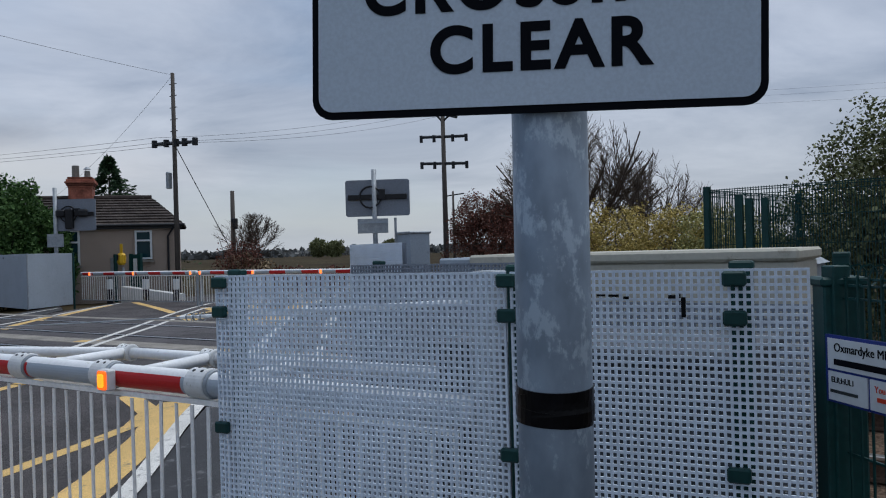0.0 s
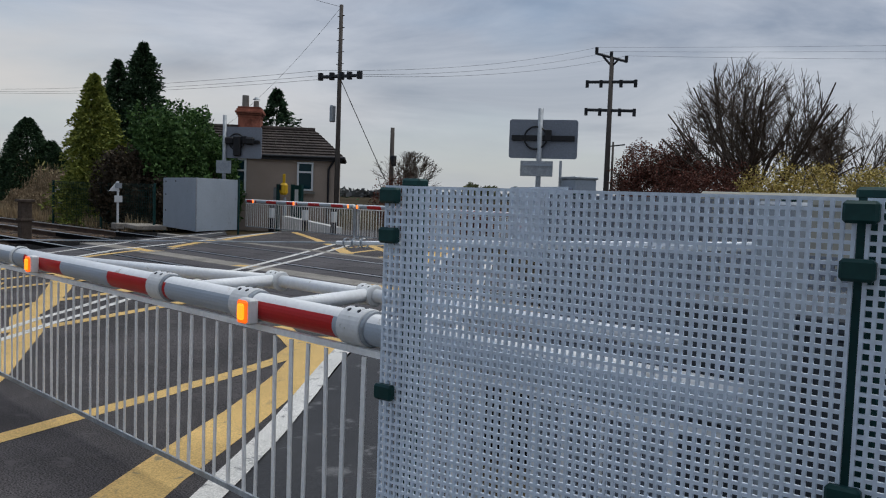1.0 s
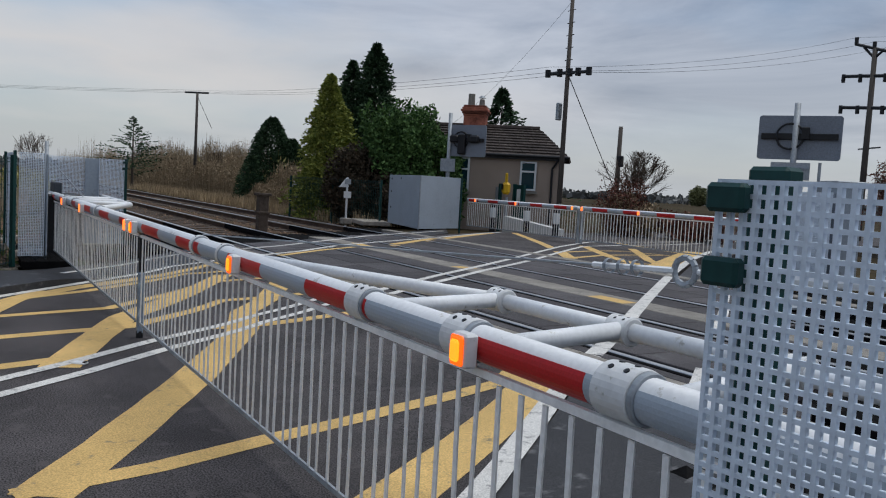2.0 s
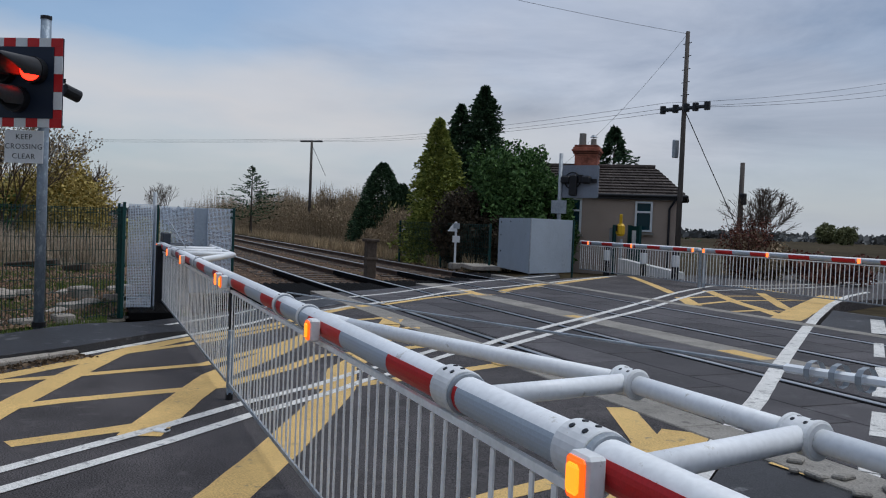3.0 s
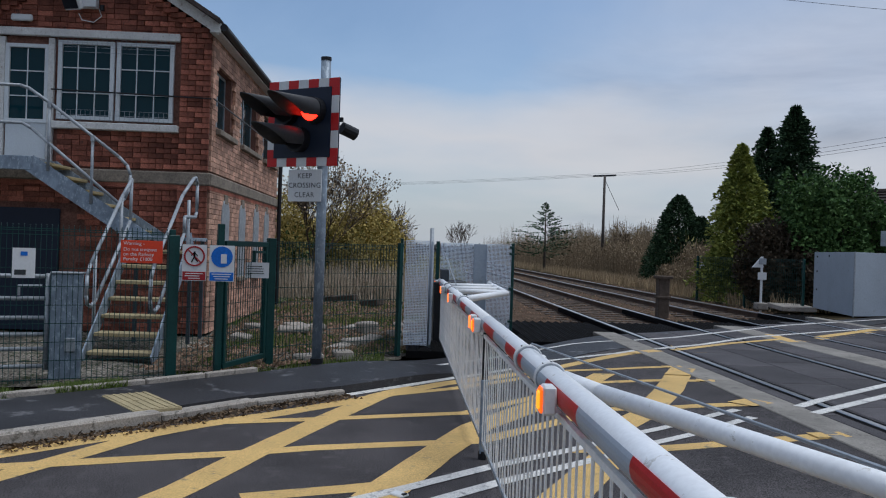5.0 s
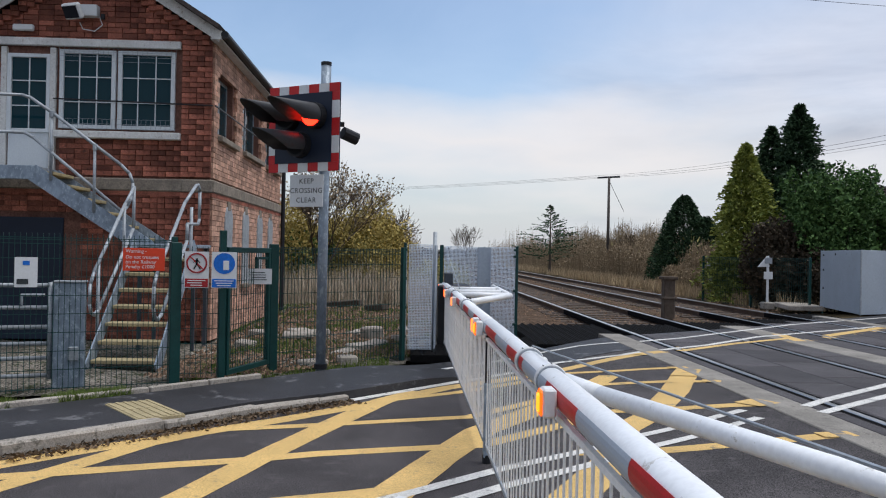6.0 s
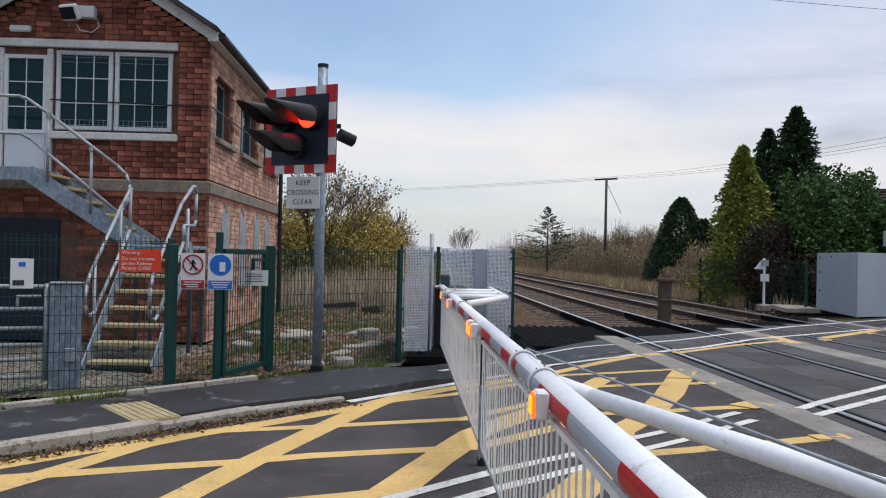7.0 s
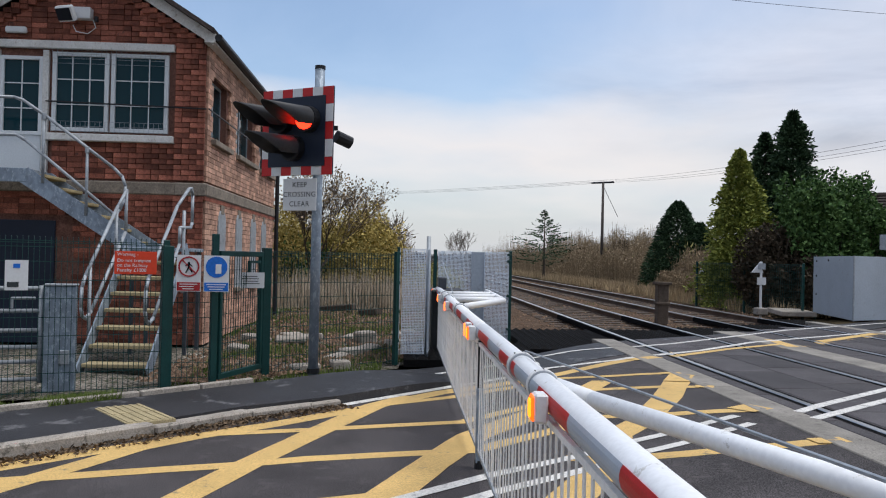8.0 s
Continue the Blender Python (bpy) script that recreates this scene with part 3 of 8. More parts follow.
# paint
bm = B()
lift = 0
for pts, w in (
    ([(-7.3, -2.1), (-8.3, -1.45), (-8.84, -1.04), (-9.31, -0.59), (-9.83, -0.01), (-10.4, 0.59), (-11.17, 1.28), (-12.18, 2.09), (-13.0, 3.0), (-13.78, 4.06), (-14.3, 4.82)], 0.2),
    ([(-7.4, -1.2), (-8.32, -0.8), (-8.94, -0.51), (-9.47, -0.28), (-9.9, 0.06)], 0.19),
    ([(-8.35, -1.3), (-8.54, -0.9), (-8.68, -0.47), (-8.86, 0.06), (-8.99, 0.49), (-9.2, 1.01), (-9.35, 1.57), (-9.51, 2.22), (-10.3, 3.0), (-10.79, 3.43), (-10.63, 4.12), (-10.57, 4.8)], 0.16),
    ([(-6.6, -0.25), (-8.15, 0.35), (-8.96, 0.59), (-10.12, 0.98), (-11.33, 1.41), (-11.91, 1.78)], 0.23),
    ([(-9.98, 0.2), (-10.18, 0.9), (-10.39, 1.56), (-10.59, 2.21), (-11.6, 3.1), (-12.21, 3.64), (-12.02, 4.46), (-11.9, 4.83)], 0.14),
    ([(-11.4, 1.5), (-11.86, 2.16), (-12.7, 3.05), (-13.14, 3.57), (-12.97, 4.21), (-12.93, 4.82)], 0.13),
    ([(-8.0, 1.48), (-8.33, 1.6), (-9.07, 1.88), (-10.01, 2.26), (-11.0, 2.9), (-12.7, 4.0)], 0.28),
    ([(-8.0, 0.72), (-8.12, 1.06), (-8.21, 1.32), (-8.33, 1.6)], 0.16),
    ([(-5.54, 1.15), (-6.15, 1.53), (-7.43, 2.27), (-8.3, 2.72), (-9.14, 3.16), (-10.01, 3.44), (-10.49, 3.82), (-11.4, 4.32), (-12.55, 4.84)], 0.29),
    ([(-9.3, 2.9), (-9.26, 3.45), (-9.25, 4.08), (-9.25, 4.47), (-9.31, 4.84)], 0.17),
    ([(-5.6, 1.05), (-5.73, 1.67), (-5.96, 2.31), (-6.24, 3.21), (-6.34, 4.08), (-6.6, 4.45)], 0.15),
    ([(-3.95, 1.3), (-4.66, 2.18), (-5.23, 2.96), (-5.93, 3.96), (-6.68, 4.84)], 0.32),
    ([(-7.42, 4.83), (-6.45, 4.4)], 0.2), ([(-5.95, 4.89), (-5.3, 4.95)], 0.13),
    ([(-16.0, 7.7), (-19.1, 11.2), (-22.0, 14.7)], 0.22),
    ([(-12.3, 11.45), (-12.54, 11.8), (-14.05, 13.86), (-16.94, 17.71)], 0.5),
    ([(-22.59, 15.95), (-18.84, 13.97), (-16.84, 12.88)], 0.22), ([(-15.96, 12.39), (-14.45, 11.46)], 0.28),
    ([(-17.72, 14.58), (-15.06, 12.98), (-13.6, 12.28), (-12.62, 11.76)], 0.24), ([(-19.49, 17.27), (-18.27, 17.05), (-16.69, 16.53), (-16.04, 16.52)], 0.16),
    ([(-17.23, 15.76), (-14.04, 13.21), (-13.57, 12.94)], 0.22), ([(-15.84, 12.44), (-16.25, 13.61), (-16.36, 14.67), (-15.41, 15.2)], 0.14),
    ([(-14.55, 11.56), (-15.2, 13.0), (-15.3, 13.79), (-15.4, 14.98)], 0.14), ([(-13.39, 10.95), (-13.45, 11.5), (-13.6, 12.2), (-13.4, 12.7)], 0.14),
    ([(-9.65, 7.85), (-9.0, 7.85)], 0.26), ([(-11.4, 7.85), (-11.1, 7.85)], 0.25), ([(-15.2, 5.6), (-13.9, 5.9)], 0.2), ([(-17.4, 8.1), (-16.0, 7.95)], 0.22),
):
    lift += 1
    stripe(bm, pts, w, 0.002 + 0.0004 * (lift % 8))
single("yellow_box_marking", bm, "yellow", "worn yellow criss-cross box painted on the road", "road marking", kind="structure")
bm = B()
for pts, w in (
    ([(-12.35, 0.45), (-12.47, 1.0), (-13.7, 2.22), (-15.1, 3.52), (-15.52, 4.2), (-15.72, 5.11), (-16.38, 6.03), (-17.47, 7.2), (-19.5, 9.37), (-22.3, 13.2)], 0.09),
    ([(-11.3, 1.06), (-12.55, 2.2), (-14.03, 3.6), (-14.25, 4.54), (-15.42, 6.14), (-16.83, 7.53), (-19.54, 11.35), (-22.7, 15.5)], 0.11),
    ([(-4.3, -2.9), (-7.43, 0.72), (-8.19, 1.62), (-8.8, 2.28), (-9.73, 3.46), (-9.93, 3.89), (-10.35, 4.6)], 0.1),
    ([(-3.95, -2.8), (-7.06, 0.75), (-7.82, 1.65), (-8.41, 2.28), (-9.36, 3.44), (-9.61, 3.96), (-10.02, 4.6)], 0.1),
    ([(-10.45, 5.2), (-10.84, 5.62), (-11.89, 6.89), (-13.03, 8.34), (-14.02, 9.55), (-15.37, 11.16), (-17.13, 13.27), (-19.36, 16.18), (-23.5, 28.0)], 0.1),
    ([(-10.15, 5.2), (-10.6, 5.75), (-11.45, 6.8), (-12.42, 8.01), (-13.29, 9.19), (-14.01, 10.13), (-15.6, 12.03), (-17.55, 14.43), (-23.1, 28.0)], 0.1),
    ([(-2.2, -0.3), (-4.47, 2.5), (-5.12, 3.29), (-5.8, 4.12), (-6.51, 5.03), (-7.35, 6.11), (-8.5, 7.47), (-9.39, 8.54), (-10.87, 10.34), (-12.36, 12.18), (-14.66, 15.14), (-17.09, 18.46), (-18.63, 21.0)], 0.15),
    ([(-5.3, 4.85), (-6.0, 5.75)], 0.115), ([(-6.2, 6.05), (-6.75, 6.75)], 0.115), ([(-7.2, 7.3), (-8.35, 8.75)], 0.115), ([(-8.9, 9.4), (-9.8, 10.5)], 0.115), ([(-10.6, 11.5), (-12.1, 13.3)], 0.2),
):
    lift += 1
    stripe(bm, pts, w, 0.0058 + 0.0003 * (lift % 5))
single("white_road_lines", bm, "white", "chipped white lines painted on the road", "road marking", kind="structure")
road_stud = thing("road_stud", (-8.09, 1.63, 0), "cat's eye stud between the white lines", "road stud")
part("housing", bbox((-8.09, 1.63, 0.008), (0.1, 0.07, 0.018), 50, 0.006), "plate_w", road_stud)
part("lens", bbox((-8.065, 1.66, 0.018), (0.02, 0.04, 0.01), 50, 0.003), "blackp", road_stud)

# tactile slabs
tact = thing("tactile_paving", (-10.3, -0.6, 0.09), "buff ribbed tactile paving slabs in the footway", "paving", kind="structure")
u, v = Vector((-0.66, -0.5)).normalized(), Vector((-0.5, 0.66)).normalized()
o = Vector((-9.86, -0.48))
ang = math.degrees(math.atan2(u.y, u.x))
for i in range(2):
    for j in range(1):
        c = o + u * (0.2 + 0.4 * i) + v * (0.2 + 0.4 * j)
        bm = box(B(), (c.x, c.y, 0.075), (0.394, 0.394, 0.05), ang, 0.004)
        for k in range(6):
            cc = c + v * (-0.165 + 0.066 * k)
            box(bm, (cc.x, cc.y, 0.103), (0.38, 0.03, 0.006), ang)
        part("slab", bm, "tread", tact)

# rails
RAILS = (5.5, 7.06, 8.82, 10.42)
TRACK_BED = 0.0


def rail(y):
    t = thing("rail", (-20, y, 0), "steel running rail with a polished head and rusty web", "rail", "running rails")
    xs = (-260.0, 60.0)
    mid, ln = (xs[0] + xs[1]) / 2, xs[1] - xs[0]
    bm = B()
    box(bm, (mid, y, 0.015), (ln, 0.14, 0.02)); box(bm, (mid, y, 0.07), (ln, 0.02, 0.11)); box(bm, (mid, y, 0.13), (ln, 0.066, 0.04))
    part("web", bm, "rust", t)
    part("head", box(B(), (mid, y - 0.002, 0.148), (ln, 0.07, 0.024), 0, 0.004), "railhead", t, "bright worn running surface")


for y in RAILS:
    rail(y)
for a, b, nm in ((3.9, 8.0, "ballast_bed_near"), (8.0, 12.3, "ballast_bed_far")):
    bm = B()
    nx, ny = 260, 16
    vs = []
    for i in range(nx + 1):
        x = -16.0 - 120 * (i / nx) ** 1.6
        row = []
        for j in range(ny + 1):
            yy = a + (b - a) * j / ny
            edge = min(yy - 3.9, 12.3 - yy)
            z = -0.09 + 0.085 * smooth01(0, 0.6, edge) + 0.025 * noise.noise((x * 4, yy * 4, 0))
            row.append(bm.verts.new((x, yy, z)))
        vs.append(row)
    for i in range(nx):
        for j in range(ny):
            bm.faces.new((vs[i][j], vs[i][j + 1], vs[i + 1][j + 1], vs[i + 1][j]))
    single(nm, bm, "bed", "brown stone ballast under the track", "ballast", kind="structure")
single("ballast_bed_east", bbox((15, 8.1, -0.06), (42, 8.4, 0.1)), "bed", "brown stone ballast under the track", "ballast", kind="structure")
rs = random.Random(5)
bm = B()
for i in range(5200):
    x = -16.6 - 34 * rs.random() ** 1.5
    y = 4.1 + 8.0 * rs.random()
    s = rs.uniform(0.02, 0.055)
    c = Vector((x, y, 0.0 + rs.uniform(-0.01, 0.02)))
    vs = [bm.verts.new(c + Vector((rs.uniform(0.6, 1) * dx * s, rs.uniform(0.6, 1) * dy * s, rs.uniform(0.4, 0.9) * dz * s))) for dx, dy, dz in ((1, 0, 0), (-1, 0, 0), (0, 1, 0), (0, -1, 0), (0, 0, 1))]
    for f in ((0, 2, 4), (2, 1, 4), (1, 3, 4), (3, 0, 4)):
        bm.faces.new([vs[k] for k in f])
single("ballast_stones", bm, "ballast", "loose brown ballast stones between the rails", "ballast", kind="stuff")
slp = B(); box(slp, (0, 0, 0), (0.26, 2.5, 0.1), 0, 0.01)
sm = bpy.data.meshes.new("sleeper"); slp.to_mesh(sm); slp.free(); sm.materials.append(M["sleeper"])
for k, yc in enumerate((6.28, 9.62)):
    tk = thing("track_sleepers", (-30, yc, 0), "weathered sleepers half buried in ballast", "sleepers", "track sleepers")
    for i in range(46):
        s = new("sleeper", sm)
        s.parent = tk
        s.matrix_basis = pose(12.6 - 0.65 * i, 0.0, -0.03 + 0.006 * math.sin(i * 5.1))

# crossing deck: panels in and beside the four foot, with flangeways
deck = thing("crossing_deck", (-11, 8, 0.1), "dark rubber crossing panels between the rails", "crossing deck", kind="structure")


def road_span(y):
    """x where the deck begins and ends at this y."""
    def cut(line):
        for (x0, y0), (x1, y1) in zip(line, line[1:]):
            if min(y0, y1) <= y <= max(y0, y1) and y0 != y1:
                return x0 + (x1 - x0) * (y - y0) / (y1 - y0)
    return cut(ROAD_L), cut(ROAD_R)


for y0, y1 in ((5.24, 5.38), (5.62, 6.26), (6.27, 6.94), (7.18, 7.68), (8.2, 8.7), (8.94, 9.6), (9.61, 10.3), (10.54, 11.1)):
    ya = (y0 + y1) / 2
    xa, xb = road_span(ya)
    xa, xb = xa - 1.6, xb + 1.9
    k = int((xb - xa) / 1.2)
    for i in range(k):
        x0, x1 = xa + (xb - xa) * i / k, xa + (xb - xa) * (i + 1) / k
        part("crossing_panel", box(B(), ((x0 + x1) / 2, ya, 0.10), (x1 - x0 - 0.02, y1 - y0, 0.112), 0, 0.006), "deck", deck)
for y0, y1, x0, x1 in ((4.86, 5.23, -17.0, -4.2), (7.7, 8.18, -19.0, -5.6), (11.12, 11.4, -22.2, -8.2)):
    k = int((x1 - x0) / 2.4)
    for i in range(k):
        a, b = x0 + (x1 - x0) * i / k, x0 + (x1 - x0) * (i + 1) / k
        part("edge_beam", box(B(), ((a + b) / 2, (y0 + y1) / 2, hump((y0 + y1) / 2) - 0.048), (b - a - 0.01, y1 - y0, 0.112), 0, 0.008), "conc", deck, "pale worn concrete edge beam")
for y in RAILS:
    for s in (-1, 1):
        part("flangeway", bbox((-12, y + s * 0.062, 0.1035), (22, 0.052, 0.1)), "groove", deck)
# paint again where the lines cross the panels
bm = B()
for pts, w in (
    ([(-10.45, 5.2), (-10.84, 5.62), (-11.89, 6.89), (-13.03, 8.34), (-14.02, 9.55)], 0.1),
    ([(-10.15, 5.2), (-10.6, 5.75), (-11.45, 6.8), (-12.42, 8.01), (-13.29, 9.19), (-14.01, 10.13)], 0.1),
    ([(-6.67, 5.24), (-7.35, 6.11), (-8.5, 7.47), (-9.39, 8.54), (-11.45, 11.05)], 0.15),
    ([(-14.7, 5.24), (-15.42, 6.14), (-16.83, 7.53), (-19.3, 11.0)], 0.1), ([(-15.8, 5.24), (-16.38, 6.03), (-17.47, 7.2), (-19.5, 9.37), (-20.7, 11.0)], 0.09),
    ([(-5.6, 5.24), (-6.0, 5.75)], 0.115), ([(-6.2, 6.05), (-6.75, 6.75)], 0.115), ([(-7.2, 7.3), (-8.35, 8.75)], 0.115), ([(-8.9, 9.4), (-9.8, 10.5)], 0.115),
):
    stripe(bm, pts, w, 0.0105)
single("white_lines_on_deck", bm, "white", "worn white lines painted across the crossing panels", "road marking", kind="structure")


bm = B()
lift = 0
for pts, w in (([(-12.3, 4.72), (-12.8, 4.96)], 0.28), ([(-11.93, 4.8), (-11.86, 4.98)], 0.15), ([(-10.57, 4.72), (-10.72, 4.97)], 0.28), ([(-9.31, 4.75), (-9.33, 5.02)], 0.17), ([(-14.2, 4.75), (-14.51, 5.2)], 0.2),
               ([(-12.93, 4.75), (-12.92, 4.98)], 0.13),  ([(-14.6, 5.45), (-15.71, 6.69), (-16.71, 8.05)], 0.13),
               ([(-9.65, 7.85), (-9.0, 7.85)], 0.26), ([(-13.0, 7.85), (-12.65, 7.95)], 0.25), ([(-17.4, 8.1), (-16.2, 7.95)], 0.2), ([(-17.2, 8.9), (-19.1, 11.0)], 0.2)):
    lift += 1
    stripe(bm, pts, w, 0.0095 + 0.0002 * (lift % 4))
single("yellow_paint_on_deck", bm, "yellow", "worn yellow paint over the deck edge beams", "road marking", kind="structure")


# black anti-trespass guards: rows of low pyramids on boards
def guards(name, x0, x1, y0, y1, z=0.06):
    t = thing(name, ((x0 + x1) / 2, (y0 + y1) / 2, 0), "black pyramid-studded anti-trespass guards between the rails", "trespass guard", "trespass guards")
    part("board", bbox(((x0 + x1) / 2, (y0 + y1) / 2, z - 0.06), (x1 - x0, y1 - y0, 0.1)), "black", t)
    bm = B()
    nx, ny = int((x1 - x0) / 0.15), max(1, int((y1 - y0) / 0.15))
    sx, sy = (x1 - x0) / nx, (y1 - y0) / ny
    for i in range(nx):
        for j in range(ny):
            a, b = x0 + i * sx, y0 + j * sy
            q = [bm.verts.new(p) for p in ((a, b, z - 0.009), (a + sx, b, z - 0.009), (a + sx, b + sy, z - 0.009), (a, b + sy, z - 0.009), (a + sx / 2, b + sy / 2, z + 0.05))]
            for f in ((0, 1, 4), (1, 2, 4), (2, 3, 4), (3, 0, 4)):
                bm.faces.new([q[k] for k in f])
    part("studs", bm, "black", t)


for x0, x1, y0, y1 in ((-16.9, -15.65, 2.4, 3.68), (-16.8, -14.6, 1.7, 2.38), (-19.6, -16.2, 3.7, 5.4), (-19.8, -16.6, 5.65, 6.95), (-20.6, -17.6, 7.15, 8.7), (-21.8, -18.6, 8.9, 10.3), (-23.8, -20.2, 10.55, 12.0),
                       (-4.6, -1.4, 3.9, 5.4), (-5.3, -1.2, 5.65, 6.95), (-6.9, -2.2, 7.15, 8.7), (-8.2, -3.6, 8.9, 10.3), (-10.0, -5.2, 10.55, 12.6)):
    guards("trespass_guard", x0, x1, y0, y1)


# ---- barriers ----
def boom(ax, bx, y, z, stripes, lamps, name_label, side, ground=0.0, lod=True):
    """A road barrier from pivot ax to tip bx along x, facing -y: faceted boom, sheet strips, lamps, clamps, hanging skirt."""
    t = thing("barrier_boom", (ax, y, ground), name_label, "barrier", "crossing barriers")
    r = 0.056
    part("tube", tube(B(), (ax, y, z), (bx, y, z), r, n=28), "boom", t, smooth=True)
    f = side * r
    lo, hi = min(ax, bx), max(ax, bx)
    edges = sorted([lo] + [e for s in stripes for e in s if lo < e < hi] + [hi])
    red = lambda c: any(min(s) <= c <= max(s) for s in stripes)
    for a, b in zip(edges, edges[1:]):
        if b - a < 0.02:
            continue
        # a sheet wrapped round the lower front of the tube
        bm = B()
        rows = []
        for k in range(9):
            g = radians(32 - 108 * k / 8)
            rows.append([bm.verts.new((x, y + side * rr_ * math.cos(g), z + rr_ * math.sin(g))) for x, rr_ in ((a + 0.001, r), (a + 0.001, r + 0.0022), (b - 0.001, r + 0.0022), (b - 0.001, r))])
        for p, q in zip(rows, rows[1:]):
            for k in range(3):
                bm.faces.new((p[k], p[k + 1], q[k + 1], q[k]))
        bm.faces.new(rows[0]); bm.faces.new(rows[-1][::-1])
        bmesh.ops.recalc_face_normals(bm, faces=bm.faces)
        c = (a + b) / 2
        part("red_strip" if red(c) else "grey_strip", bm, "refl_r" if red(c) else "refl_w", t)
    # skirt: top angle, bars, bottom bar
    part("skirt_rail", bbox(((ax + bx) / 2, y + side * 0.03, z - 0.08), (abs(bx - ax) - 0.06, 0.02, 0.024)), "skirt", t)
    n = int(abs(bx - ax) / 0.112)
    sb = fast_boxes([((0, 0, -(z - 0.1 - ground - 0.14) / 2), (0.021, 0.006, z - 0.1 - ground - 0.14))])
    me = bpy.data.meshes.new("skirt_bar"); sb.to_mesh(me); sb.free(); me.materials.append(M["skirt"])
    inv = whole(t).inverted()
    for i in range(n + 1):
        x = lo + 0.05 + (hi - lo - 0.1) * i / n
        ob = new("skirt_bar", me)
        ob.parent = t
        ob.matrix_basis = inv @ pose(x, y + side * 0.03, z - 0.1, 0, 1.2 * math.sin(i * 2.3), 6 * math.sin(i * 1.7))
    part("skirt_foot", bbox(((ax + bx) / 2, y + side * 0.03, ground + 0.13), (abs(bx - ax) - 0.08, 0.012, 0.024)), "galv2", t)
    for lx, hot in lamps:
        lamp = part("lamp_box", bbox((lx + 0.02, y + f + side * 0.03, z - 0.01), (0.082, 0.05, 0.105), 0, 0.008), "plastic_w", t, "small warning lamp housing")
        part("lens_rim", bbox((lx + 0.02, y + f + side * 0.058, z - 0.01), (0.07, 0.012, 0.092), 0, 0.008), "amber_rim" if hot == "amber" else hot, lamp, "glowing orange lens surround")
        if hot == "amber":
            part("lens", bbox((lx + 0.02, y + f + side * 0.066, z - 0.01), (0.045, 0.01, 0.066), 0, 0.008), hot, lamp, "lit amber lens")
    return t


def ring(x0, x1, y, z, ri, ro, n=28):
    """A closed collar round a bar that runs along x."""
    bm = B()
    loops = []
    for x, r in ((x0, ri), (x0, ro - 0.003), (x0 + 0.003, ro), (x1 - 0.003, ro), (x1, ro - 0.003), (x1, ri)):
        loops.append([bm.verts.new((x, y + r * math.cos(2 * math.pi * k / n), z + r * math.sin(2 * math.pi * k / n))) for k in range(n)])
    for a, b in zip(loops, loops[1:]):
        for k in range(n):
            bm.faces.new((a[k], a[(k + 1) % n], b[(k + 1) % n], b[k]))
    bmesh.ops.recalc_face_normals(bm, faces=bm.faces)
    return bm


def studs(parent, x, y, z, r, w):
    """Four raised black discs over the top of a collar, for the shade in its bolt sockets."""
    for g in (62, 92):
        d = Vector((0, math.cos(radians(g)), math.sin(radians(g))))
        d.y = -d.y
        for s in (-1, 1):
            a = Vector((x + s * w * 0.22, y, z)) + d * (r - 0.004)
            part("bolt", tube(B(), a, a + d * 0.0045, w * 0.065, n=10), "blackp", parent, "black disc for a shaded bolt recess")


def clamp(parent, x, y, z, r=0.071, w=0.125):
    c = part("clamp", ring(x - w / 2, x + w / 2, y, z, 0.05, r), "plastic_w", parent, "white nylon clamp with bolts", smooth=False)
    part("band", ring(x + w * 0.5, x + w * 0.66, y, z, 0.05, r - 0.004), "galv2", c, "steel band beside the clamp")
    part("lug", box(B(), (x, y + r * 0.9, z), (w * 0.8, 0.05, 0.04), 0, 0.008), "plastic_w", c)
    studs(c, x, y, z, r + 0.002, w)


BY, BZ = 2.23, 0.947
NEAR_RED = [(-3.29, -3.8), (-4.565, -5.195), (-5.82, -6.4), (-7.05, -7.65), (-8.24, -8.85)]
near = boom(-1.75, -9.06, BY, BZ, NEAR_RED, [(-3.82, "amber"), (-6.18, "amber"), (-9.03, "amber")], "white barrier boom with red bands, lit lamps and hanging skirt", -1)
for x in (-3.19, -3.92, -4.67):
    clamp(near, x, BY, BZ)
clamp(near, -6.6, BY, BZ, 0.068, 0.035)
clamp(near, -7.2, BY, BZ, 0.07, 0.05)
TZ = BZ - 0.005
part("brace_tube", pipe(B(), [(-6.6, 2.29, BZ), (-6.3, 2.37, TZ), (-4.68, 2.89, TZ), (-3.93, 2.91, TZ), (-1.6, 2.98, TZ)], 0.033, 16), "boom", near, "white side brace tube", smooth=True)
for (a, b) in (((-4.58, 2.3), (-4.68, 2.89)), ((-3.8, 2.3), (-3.93, 2.91)), ((-3.1, 2.3), (-3.24, 2.94))):
    part("brace_strut", tube(B(), (*a, TZ), (*b, TZ), 0.034, n=12), "boom", near, "white brace strut", smooth=True)
    bm = ring(b[0] - 0.055, b[0] + 0.055, b[1], TZ, 0.03, 0.05)
    studs(part("brace_collar", bm, "plastic_w", near), b[0], b[1], TZ, 0.05, 0.1)
    for e in (-0.052, 0.037):
        part("collar_rim", ring(b[0] + e, b[0] + e + 0.015, b[1], TZ, 0.03, 0.054), "plastic_w", near)
